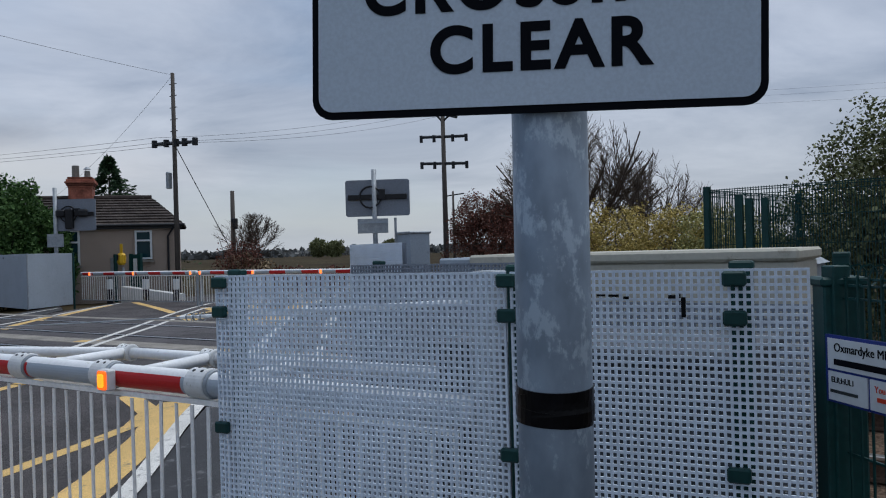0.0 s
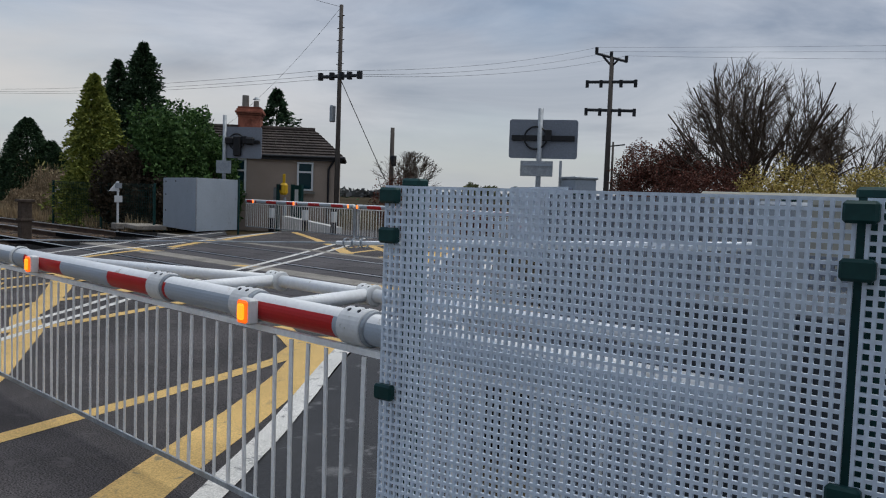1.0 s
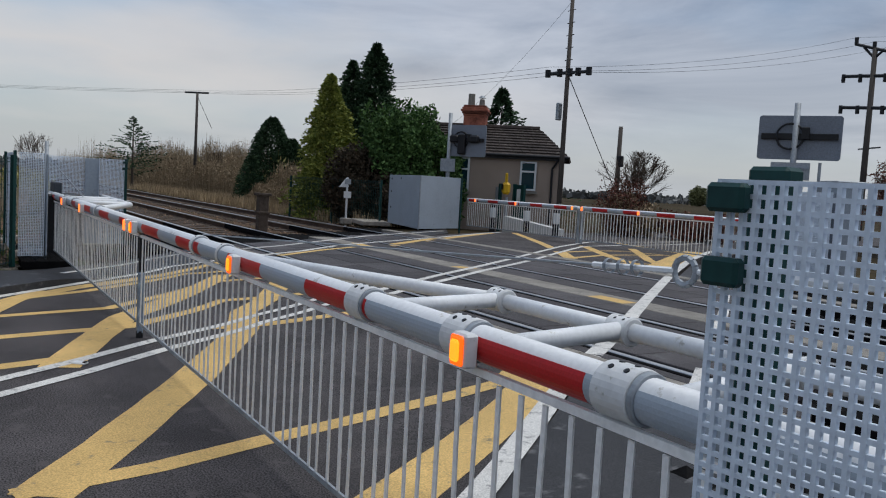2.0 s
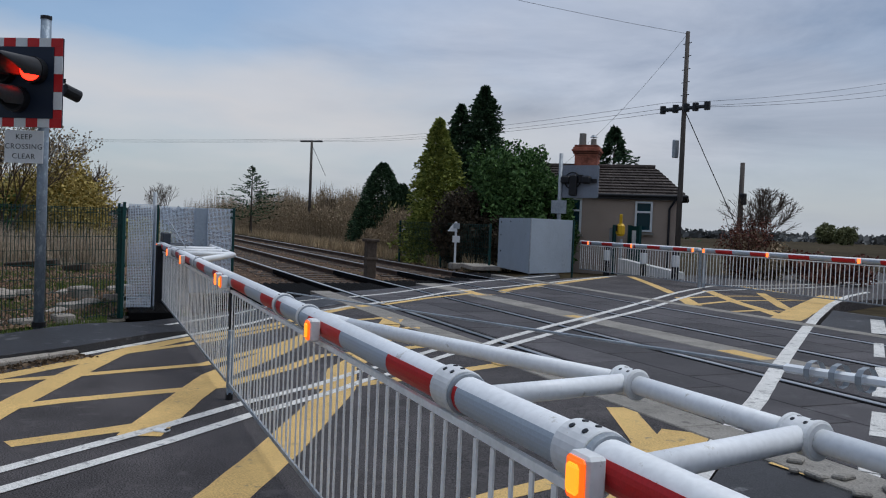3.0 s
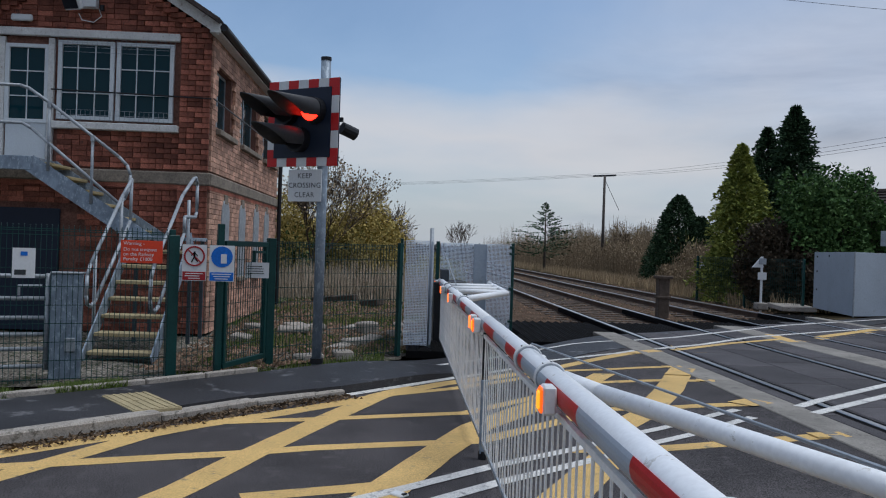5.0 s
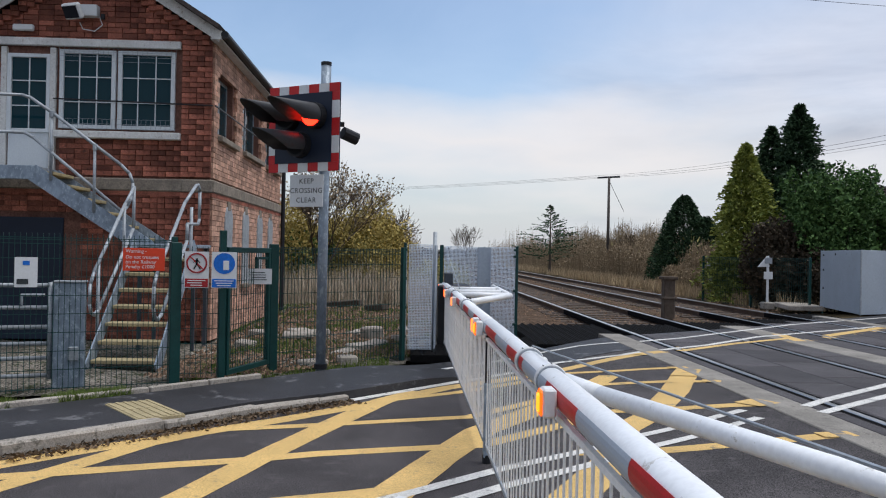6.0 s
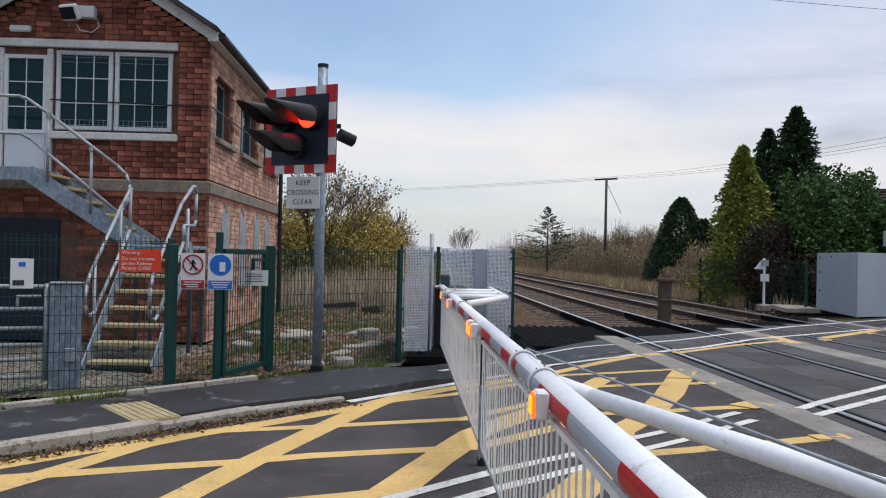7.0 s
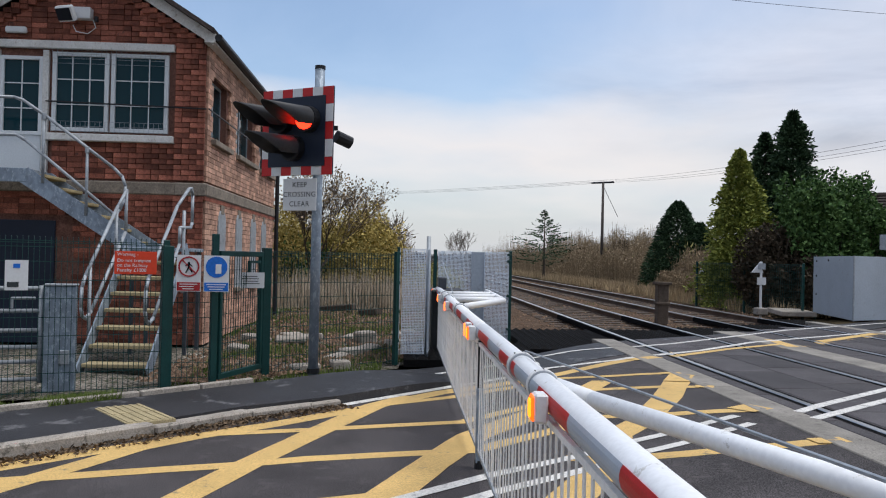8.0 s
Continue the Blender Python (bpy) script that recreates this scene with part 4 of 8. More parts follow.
# stay cable to the mast
stay0, stay1 = Vector((-7.22, 2.25, 1.02)), Vector((-1.7, 2.27, 1.34))
part("stay_cable", tube(B(), stay0, stay0.lerp(stay1, 0.7), 0.0038, n=6), "galv2", near, "taut steel stay cable")
sd = (stay1 - stay0).normalized()
for k in range(3):
    c = stay0.lerp(stay1, 0.706 + 0.009 * k)
    bm = B()
    bmesh.ops.create_cone(bm, cap_ends=False, segments=10, radius1=0.02, radius2=0.02, depth=0.012, matrix=Matrix.Translation(c) @ sd.to_track_quat("Z", "Y").to_matrix().to_4x4())
    part("cable_grip", bm, "galv2", near)
rc = stay0.lerp(stay1, 0.752)
bm = B()
for k in range(14):
    a0, a1 = 2 * math.pi * k / 14, 2 * math.pi * (k + 1) / 14
    stick(bm, rc + Vector((math.cos(a0), 0, math.sin(a0))) * 0.032, rc + Vector((math.cos(a1), 0, math.sin(a1))) * 0.032, 0.008, 5)
part("shackle_ring", bm, "galv2", near)
bm = B()
tube(bm, rc + sd * 0.04, rc + sd * 0.14, 0.007, n=6); tube(bm, rc + sd * 0.13, stay1, 0.012, n=8); tube(bm, stay0.lerp(stay1, 0.695), rc - sd * 0.03, 0.008, n=6)
part("turnbuckle", bm, "boom", near)
# folding prop under the tip
prop = part("tip_prop", box(B(), (-8.98, BY - 0.02, 0.3), (0.05, 0.05, 0.52), 0, 0.006), "galv", near, "galvanised prop leg under the boom tip")
part("prop_head", bbox((-8.98, BY - 0.02, 0.72), (0.035, 0.04, 0.34)), "blackp", prop)
part("prop_foot", tube(B(), (-8.98, BY - 0.02, 0.0), (-8.98, BY - 0.02, 0.06), 0.03, n=8), "blackp", prop)

FAR_RED = [(-9.3, -9.9), (-10.5, -11.1), (-11.75, -12.3), (-13.0, -13.5), (-14.2, -14.75), (-15.35, -15.95)]
west = boom(-16.35, -9.1, BY, BZ, FAR_RED, [(-9.33, "lampred"), (-12.2, "lampred"), (-13.95, "lampred"), (-15.8, "lampred")], "white barrier boom with red bands and pale skirt", -1)
for x in (-11.4, -13.4, -14.3):
    clamp(west, x, BY, BZ, 0.07, 0.06)
part("brace_tube", pipe(B(), [(-12.0, 2.33, BZ), (-13.5, 2.92, TZ), (-16.3, 3.0, TZ)], 0.037, 10), "boom", west, smooth=True)
for (a, b) in (((-13.6, 2.3), (-13.6, 2.9)), ((-14.3, 2.3), (-14.5, 2.93)), ((-15.2, 2.3), (-15.3, 2.95))):
    part("brace_strut", tube(B(), (*a, TZ), (*b, TZ), 0.034, n=10), "boom", west, smooth=True)
part("stay_cable", tube(B(), (-12.9, 2.25, 1.05), (-16.2, 2.27, 1.42), 0.007, n=6), "galv2", west)


# ---- mesh enclosures ----
def grating(p, q, z0, z1, pitch=0.02, bar=0.0078, thick=0.01):
    """A moulded square-hole sheet between two plan points: flat bars both ways."""
    p, q = Vector((*p, 0)), Vector((*q, 0))
    ln = (q - p).length
    rz = math.degrees(math.atan2(q.y - p.y, q.x - p.x))
    items = []
    n = round(ln / pitch)
    for i in range(n + 1):
        items.append(((ln * i / n, 0, (z0 + z1) / 2), (bar, thick, z1 - z0)))
    k = round((z1 - z0) / pitch)
    for j in range(k + 1):
        items.append(((ln / 2, 0, z0 + (z1 - z0) * j / k), (ln + bar, thick - 0.002, bar)))
    bm = fast_boxes(items)
    bm.transform(pose(p.x, p.y, 0, 0, 0, rz))
    return bm


def enclosure(name, label, origin, rows, posts, top, base=0.05, pitch=0.02):
    t = thing(name, (*origin, 0), label, "screen", "barrier machine screens")
    for kind, p, q in rows:
        if kind == "mesh":
            part("mesh_panel", grating(p, q, base, top, pitch, pitch * 0.36), "mesh_white", t, "pale square-hole mesh panel")
        else:
            a, b = Vector(p), Vector(q)
            d = b - a
            part("sheet_panel", box(B(), ((a.x + b.x) / 2, (a.y + b.y) / 2, (base + top) / 2), (d.length, 0.02, top - base), math.degrees(math.atan2(d.y, d.x)), 0.004), "panel_grey", t, "plain grey sheet panel")
    for (x, y, rz) in posts:
        p = part("post", box(B(), (x, y, top / 2), (0.06, 0.04, top + 0.02), rz, 0.004), "green", t, "dark green steel post")
        part("cap", box(B(), (x, y, top + 0.012), (0.065, 0.045, 0.025), rz, 0.006), "green", p)
    return t


def clips(t, x, y, rz, zs):
    for z in zs:
        part("clip", box(B(), (x, y, z), (0.062, 0.026, 0.042), rz, 0.006), "green", t, "dark green clamp plate")


A, Bp, C, E_ = (-2.56, 1.77), (-1.40, 1.90), (-0.745, 1.985), (-0.56, 2.005)
rz = math.degrees(math.atan2(Bp[1] - A[1], Bp[0] - A[0]))
nearbox = enclosure("machine_screen", "pale mesh screen on green posts round the barrier machine", (-1.6, 2.4),
                    [("mesh", A, (Bp[0] - 0.012, Bp[1])), ("mesh", (Bp[0] + 0.012, Bp[1] + 0.002), E_)],
                    [(-2.51, 1.825, rz), (-1.39, 1.945, rz), (-0.735, 2.03, rz), (-2.95, 3.25, 0), (-2.05, 3.25, 0), (-0.65, 3.25, 0)], 1.455)
# rear panels: the shade inside the screen is put into a darker grey
for a, b, top in ((-3.1, -2.05, 1.455), (-2.0, -0.6, 1.27)):
    part("mesh_panel", grating((a, 3.2), (b, 3.2), 0.05, top, 0.02, 0.0088), "board_back", nearbox, "square-hole mesh panel in a grey darkened for shade")
for (x, y) in ((-2.535, 1.757), (-1.395, 1.88), (-0.74, 1.968)):
    clips(nearbox, x, y, rz, (1.432, 1.325, 0.90, 0.45))

# black tape stuck over the mesh
for x, y, z, sx, sz in ((-1.148, 1.918, 1.385, 0.03, 0.006), (-1.105, 1.923, 1.387, 0.024, 0.006), (-1.068, 1.927, 1.386, 0.03, 0.007), (-1.032, 1.931, 1.38, 0.016, 0.008), (-0.905, 1.948, 1.383, 0.02, 0.01), (-0.874, 1.951, 1.354, 0.012, 0.056)):
    part("tape_scrap", box(B(), (x, y, z), (sx, 0.004, sz), rz), "tape", nearbox, "scrap of black tape")
# added black slab: makes the ground seen through the mesh holes dark
single("machine_base", bbox((-1.75, 2.6, -0.02), (2.4, 1.3, 0.1)), "black", "black slab added to darken the ground behind the mesh", "slab", kind="structure")
machine = thing("barrier_machine", (-1.5, 2.45, 0), "grey steel barrier machine housing with its mast", "barrier machine", "barrier machines")
part("housing", bbox((-1.4, 2.62, 0.57), (1.15, 0.6, 1.14), 0, 0.02), "machine", machine)
part("lid", bbox((-1.4, 2.62, 1.16), (1.2, 0.65, 0.05), 0, 0.012), "machine", machine)
part("mast", bbox((-1.7, 2.3, 0.75), (0.09, 0.12, 1.4), 0, 0.008), "galv2", machine)
west_machine = thing("barrier_machine", (-16.0, 2.4, 0), "black barrier machine behind a pale mesh screen", "barrier machine", "barrier machines")
part("housing", bbox((-16.1, 2.35, 0.5), (1.0, 0.5, 0.95), 0, 0.02), "blackp", west_machine)
part("mast", tube(B(), (-14.95, 2.02, 0.05), (-14.95, 2.02, 1.76), 0.028, n=10), "galv2", west_machine, "slim grey mast", smooth=True)
part("arm_bracket", bbox((-16.2, 2.28, 1.05), (0.5, 0.12, 0.2), 0, 0.01), "machine", west_machine)

cab = thing("equipment_cabinet", (-1.9, 3.8, 0), "long beige steel equipment cabinet", "cabinet", "trackside cabinets")
part("body", bbox((-1.71, 3.85, 0.72), (1.66, 0.55, 1.44), 0, 0.01), "beige", cab)
part("lid", bbox((-1.71, 3.85, 1.467), (1.7, 0.6, 0.055), 0, 0.012), "beige", cab)
part("vent", bbox((-2.3, 3.57, 1.2), (0.12, 0.01, 0.2), 0, 0.003), "galv2", cab)
for x in (-2.4, -1.9, -1.4):
    part("door_seam", bbox((x, 3.572, 0.7), (0.01, 0.006, 1.2)), "blackp", cab)
cab2 = thing("equipment_cabinet", (-2.75, 3.75, 0), "grey steel equipment cabinet beside a beige one", "cabinet", "trackside cabinets")
part("body", bbox((-2.68, 3.75, 0.72), (0.2, 0.3, 1.44), 0, 0.01), "panel_grey", cab2)
part("lid", bbox((-2.68, 3.75, 1.46), (0.21, 0.32, 0.04), 0, 0.01), "panel_grey", cab2)
locker = thing("relay_locker", (-0.55, 4.6, 0), "small grey locker with a gabled lid", "locker")
part("body", bbox((-1.07, 4.6, 0.7), (0.26, 0.34, 1.4), 0, 0.01), "galv2", locker)
bm = B()
q = [bm.verts.new(p) for p in ((-1.22, 4.4, 1.4), (-0.92, 4.4, 1.4), (-0.92, 4.8, 1.4), (-1.22, 4.8, 1.4), (-1.07, 4.4, 1.49), (-1.07, 4.8, 1.49))]
for f in ((0, 1, 4), (3, 5, 2), (0, 4, 5, 3), (1, 2, 5, 4), (0, 3, 2, 1)):
    bm.faces.new([q[i] for i in f])
part("lid", bm, "galv2", locker)

westbox = enclosure("machine_screen", "pale mesh screen on green posts beside the footway", (-16, 2.4),
                    [("mesh", (-14.72, 1.66), (-14.72, 1.98)), ("mesh", (-14.72, 1.62), (-16.9, 1.62)), ("mesh", (-16.95, 2.25), (-16.95, 2.8)), ("sheet", (-16.93, 2.8), (-16.93, 3.02)), ("mesh", (-16.9, 3.02), (-16.9, 3.42)), ("sheet", (-14.75, 2.02), (-15.3, 2.06))],
                    [(-14.7, 1.6, 0), (-16.97, 2.2, 90), (-16.95, 3.45, 90), (-16.9, 1.6, 0)], 1.57, 0.12, 0.022)
clips(westbox, -14.69, 1.6, 90, (1.5, 1.1, 0.7, 0.3))
clips(westbox, -16.87, 3.42, 90, (1.53, 1.42, 0.85, 0.3))

farw = enclosure("machine_screen", "plain grey sheet screen round the far barrier machine", (-24, 13.5),
                 [("sheet", (-25.6, 13.05), (-22.4, 12.4)), ("sheet", (-22.4, 12.4), (-23.3, 14.3))], [(-25.6, 13.1, 0), (-23.3, 14.35, 0)], 1.72, 0.18)
for x, y, z in ((-25.3, 12.97, 1.6), (-25.3, 12.97, 1.2), (-25.3, 12.97, 0.7), (-24.3, 12.77, 1.62)):
    part("bolt_cap", bbox((x, y, z), (0.05, 0.02, 0.05), -11), "blackp", farw)
part("corner_strip", bbox((-22.38, 12.385, 0.95), (0.03, 0.03, 1.56)), "galv2", farw)
fare = enclosure("machine_screen", "large pale mesh screen round the far barrier machine", (-11.5, 14),
                 [("mesh", (-12.4, 14.3), (-9.6, 12.5)), ], [(-12.55, 14.6, 0), (-12.3, 14.35, 0)], 1.68, 0.2, 0.03)


def far_barrier(x0, x1, lab, spots):
    y, z = 15.2, 1.07
    reds = [(x0 + (x1 - x0) * (0.02 + 0.2 * k), x0 + (x1 - x0) * (0.12 + 0.2 * k)) for k in range(5)]
    lamps = [(x0 + (x1 - x0) * f, "lampred") for f in spots]
    t = boom(x0, x1, y, z, reds, lamps, lab, -1, hump(y) - 0.02)
    part('tip_prop', bbox((x1, y + 0.02, (z + hump(y)) / 2 - 0.04), (0.06, 0.05, z - hump(y) + 0.05)), 'galv2', t)
    return t


part("sheet_panel", box(B(), (-10.95, 13.48, 0.94), (3.3, 0.02, 1.46), -32.8), "board_back", fare, "grey sheet behind the mesh")
far_barrier(-24.2, -18.75, "far white barrier boom with red bands and skirt", (0.1, 0.5, 0.97))
far_barrier(-12.9, -18.6, "far white barrier boom with red bands and skirt", (0.2, 0.62, 0.985))


# ---- crossing signals and signs ----
sig = thing("crossing_signal", (-12.95, 0.64, 0.08), "road crossing signal with one red lamp lit on a galvanised post", "traffic signal", "crossing signals")
post = part("post", tube(B(), (-12.95, 0.64, 0.05), (-12.95, 0.64, 3.64), 0.058, n=16), "galv", sig, "galvanised tubular post", smooth=True)
part("post_cap", tube(B(), (-12.95, 0.64, 3.63), (-12.95, 0.64, 3.67), 0.062, n=16), "blackp", post)
part("post_base", tube(B(), (-12.95, 0.64, 0.08), (-12.95, 0.64, 0.14), 0.075, n=16), "blackp", post)
# backing board: faces the approaching road
nb = Vector((0.86, -0.5, 0)).normalized()
mb = plate_pose((-12.88, 0.43, 2.87), nb.x, nb.y)
W, Hh = 1.0, 1.0
bm = lbox(B(), mb, (0, 0, 0.06), (W - 0.2, Hh - 0.2, 0.02))
lbox(bm, mb, (0, 0, 0.04), (W, Hh, 0.02), 0.0)
bd = part("backing_board", bm, "board", sig, "dark blue-black backing board")
TOP = 7
for i in range(TOP):
    a = -W / 2 + W * (i + 0.5) / TOP
    colr = "refl_r" if i % 2 == 0 else "plate_w"
    for s in (-1, 1):
        part("border_tile", lbox(B(), mb, (a, s * (Hh / 2 - 0.05), 0.056), (W / TOP - 0.003, 0.1, 0.006), 0.0), colr, bd)
for v0, v1, colr in ((-0.4, -0.3, "refl_r"), (-0.3, -0.1, "plate_w"), (-0.1, 0.1, "refl_r"), (0.1, 0.3, "plate_w"), (0.3, 0.4, "refl_r")):
    for s in (-1, 1):
        part("border_tile", lbox(B(), mb, (s * (W / 2 - 0.05), (v0 + v1) / 2, 0.056), (0.1, v1 - v0 - 0.003, 0.006)), colr, bd)


def hooded(m, x, y, lit, parent):
    """Lamp unit with a long hood, open below; x, y on the board."""
    bm = B()
    c0 = m @ Vector((x, y, 0.07)); c1 = m @ Vector((x, y, 0.17))
    tube(bm, c0, c1, 0.15, n=20)
    unit = part("lamp_unit", bm, "blackp", parent, "round lamp unit with long black hood")
    bm = B()
    n = 14
    rows = []
    for i in range(n + 1):
        a = radians(-30) + radians(240) * i / n
        cx, sy = math.cos(a), math.sin(a)
        reach = 0.12 + 0.62 * max(0.0, math.sin(a) * 0.5 + 0.5)
        rows.append((bm.verts.new(m @ Vector((x + 0.14 * cx, y + 0.14 * sy, 0.16))), bm.verts.new(m @ Vector((x + 0.12 * cx, y + 0.12 * sy - 0.03, 0.16 + reach))),
                     bm.verts.new(m @ Vector((x + 0.112 * cx, y + 0.112 * sy - 0.03, 0.16 + reach))), bm.verts.new(m @ Vector((x + 0.132 * cx, y + 0.132 * sy, 0.16)))))
    for r0, r1 in zip(rows, rows[1:]):
        for j in range(3):
            bm.faces.new((r0[j], r0[j + 1], r1[j + 1], r1[j]))
    part("hood", bm, "hood", unit, smooth=True)
    part("lens", tube(B(), m @ Vector((x, y, 0.168)), m @ Vector((x, y, 0.178)), 0.125, n=20), "redlamp" if lit else "dark", unit, "lit red lens" if lit else "dark lens")


hooded(mb, -0.19, 0.13, False, bd)
hooded(mb, 0.19, 0.13, True, bd)
hooded(mb, -0.02, -0.19, False, bd)
part("bracket", bbox((-12.95, 0.55, 2.95), (0.1, 0.3, 0.08), 0, 0.01), "blackp", sig)
mr = look((-13.05, 0.98, 2.92), (-14.5, 2.2, 2.6))
part("side_repeater", tube(B(), (-13.02, 0.84, 2.86), (-13.12, 1.0, 2.8), 0.075, n=12), "blackp", sig)
part("repeater_bracket", bbox((-12.98, 0.74, 2.95), (0.05, 0.24, 0.05)), "blackp", sig)

kcc = thing("crossing_notice", (-12.85, 0.45, 1.95), "white notice plate reading keep crossing clear", "sign", "keep clear notices")
mk = plate_pose((-12.84, 0.45, 2.15), 0.90, -0.44)
part("plate", lbox(B(), mk, (0, 0, 0), (0.45, 0.37, 0.012), 0.003), "plate_w", kcc)
for i, wd in enumerate(("KEEP", "CROSSING", "CLEAR")):
    lettering(wd, 0.084, mk @ Matrix.Translation((0, 0.11 - 0.11 * i, 0.008)), "grey_ink", kcc, space=1.12, fat=0.0)
part("bracket", lbox(B(), mk, (0.12, 0, -0.05), (0.1, 0.05, 0.09)), "galv2", kcc)

# sign post beside the camera's start
sp = thing("sign_post", (-0.834, 1.031, 0), "galvanised tubular sign post with black tape wound round", "post")
part("tube", tube(B(), (-0.834, 1.031, -0.05), (-0.814, 1.031, 2.7), 0.068, n=28), "galv", sp, smooth=True)
for i, (z, hw, tx, ty) in enumerate(((1.235, 0.018, 0.05, 0.02), (1.254, 0.019, -0.08, 0.03), (1.267, 0.017, 0.05, -0.06), (1.246, 0.014, -0.12, 0.05), (1.238, 0.01, 0.1, -0.04))):
    d = Vector((tx, ty, 1)).normalized() * hw
    c = Vector((-0.825, 1.031, z))
    part("tape_wrap", tube(B(), c - d, c + d, 0.0692 + 0.0005 * i, 0.0697 + 0.0005 * ((i * 2) % 3), n=32), "tape", sp, "shiny black tape band")
kn = thing("crossing_notice", (-0.85, 0.96, 1.78), "large blue-white notice plate reading keep crossing clear", "sign", "keep clear notices")
mn = plate_pose((-0.811, 0.961, 1.966), 0.36, -0.93)
mn = mn @ pose(-0.009, 0, 0, 0, 0, -1.5)


def rounded(m, w, h, r, t, z):
    bm = B()
    vs = []
    for cx, cy, a0 in ((w / 2 - r, h / 2 - r, 0), (-w / 2 + r, h / 2 - r, 90), (-w / 2 + r, -h / 2 + r, 180), (w / 2 - r, -h / 2 + r, 270)):
        for k in range(6):
            a = radians(a0 + 18 * k)
            vs.append((cx + r * math.cos(a), cy + r * math.sin(a)))
    lo = [bm.verts.new(m @ Vector((x, y, z))) for x, y in vs]
    hi = [bm.verts.new(m @ Vector((x, y, z + t))) for x, y in vs]
    bm.faces.new(hi); bm.faces.new(lo[::-1])
    for i in range(len(vs)):
        j = (i + 1) % len(vs)
        bm.faces.new((lo[i], lo[j], hi[j], hi[i]))
    return bm


part("edge", rounded(mn, 0.784, 0.402, 0.035, 0.01, 0), "ink", kn, "black border")
part("plate", rounded(mn, 0.759, 0.377, 0.026, 0.004, 0.0085), "sign_w", kn)
for i, wd in enumerate(("KEEP", "CROSSING", "CLEAR")):
    lettering(wd, 0.112, mn @ Matrix.Translation((0.016, 0.126 - 0.109 * i, 0.0135)), "ink", kn, space=1.2, fat=0.0036)
part("clip", lbox(B(), mn, (0.05, 0, -0.02), (0.16, 0.05, 0.03)), "galv2", kn)

# rear of the two far signals
def far_signal(x, y, top, bw, bh, bz, label, face, shift=0.0):
    g = hump(y)
    t = thing("crossing_signal", (x, y, g), label, "traffic signal", "crossing signals")
    part("post", tube(B(), (x, y, g - 0.05), (x, y, top), 0.058, n=12), "galv2", t, smooth=True)
    m = plate_pose((x + 0.02, y + 0.1, bz), *face) @ Matrix.Translation((shift, 0, 0))
    b = part("backing_board", rounded(m, bw, bh, 0.06, 0.03, 0), "board_back", t, "grey rear of a backing board")
    part("bracket", lbox(B(), m, (0, 0.02, 0.06), (bw * 0.92, 0.12, 0.06), 0.01), "blackp", b)
    bm = B()
    for k in range(16):
        a0, a1 = 2 * math.pi * k / 16, 2 * math.pi * (k + 1) / 16
        stick(bm, m @ Vector((-0.16 + 0.25 * math.cos(a0), 0.02 + 0.25 * math.sin(a0), 0.1)), m @ Vector((-0.16 + 0.25 * math.cos(a1), 0.02 + 0.25 * math.sin(a1), 0.1)), 0.022, 5)
    part("cable_loop", bm, "blackp", b)
    part("junction_box", lbox(B(), m, (0.12, 0.08, 0.1), (0.14, 0.24, 0.1), 0.01), "blackp", b)
    return t


fs = far_signal(-12.2, 15.0, 3.45, 1.52, 0.86, 2.78, "rear of a road crossing signal on a galvanised post", (0.5, -0.86))
fp = thing("notice_plate", (-12.2, 14.95, 1.95), "grey rear of a small notice plate", "sign", "plate backs")
part("plate", lbox(B(), plate_pose((-12.2, 14.92, 2.12), 0.5, -0.86), (0, 0, 0), (0.72, 0.34, 0.02), 0.005), "galv2", fp)
part("rail", lbox(B(), plate_pose((-12.2, 14.92, 2.2), 0.5, -0.86), (0, 0, 0.015), (0.7, 0.04, 0.03)), "panel_grey", fp)
cbx = thing("roadside_cabinet", (-11.4, 15.4, 0), "grey steel roadside cabinet with a thin post", "cabinet", "trackside cabinets")
part("body", bbox((-11.4, 15.4, 0.95), (0.75, 0.5, 1.9), -30, 0.01), "panel_grey", cbx)
part("lid", bbox((-11.4, 15.4, 1.93), (0.82, 0.56, 0.06), -30, 0.015), "galv2", cbx)
part("thin_post", tube(B(), (-11.75, 15.2, 0), (-11.75, 15.2, 2.3), 0.03, n=8), "galv2", cbx)
cbb = thing("roadside_cabinet", (-12.4, 15.9, 0), "ribbed pale cabinet with a beige end", "cabinet", "trackside cabinets")
part("body", bbox((-12.35, 15.9, 0.85), (1.3, 0.6, 1.7), -20, 0.01), "panel_grey", cbb)
part("end", bbox((-11.6, 15.62, 0.85), (0.22, 0.55, 1.7), -20, 0.01), "beige", cbb)

fw = far_signal(-24.1, 14.3, 3.75, 1.3, 0.98, 2.9, "rear of a road crossing signal beside a cottage", (0.55, -0.83), 0.5)
mw = plate_pose((-24.08, 14.4, 2.9), 0.55, -0.83) @ Matrix.Translation((0.5, 0, 0))
part("lamp_housing", lbox(B(), mw, (-0.12, -0.12, 0.12), (0.24, 0.62, 0.16), 0.03), "blackp", fw, "black lamp housing")
for x in (-0.38, 0.3):
    part("lamp_housing", lbox(B(), mw, (x, 0.05, 0.12), (0.3, 0.24, 0.16), 0.05), "blackp", fw)
fwp = thing("notice_plate", (-24.2, 14.1, 1.9), "grey rear of a small notice plate", "sign", "plate backs")
part("plate", lbox(B(), plate_pose((-24.1, 14.2, 2.12), 0.55, -0.83), (0.08, 0, 0), (0.5, 0.4, 0.02), 0.005), "galv2", fwp)

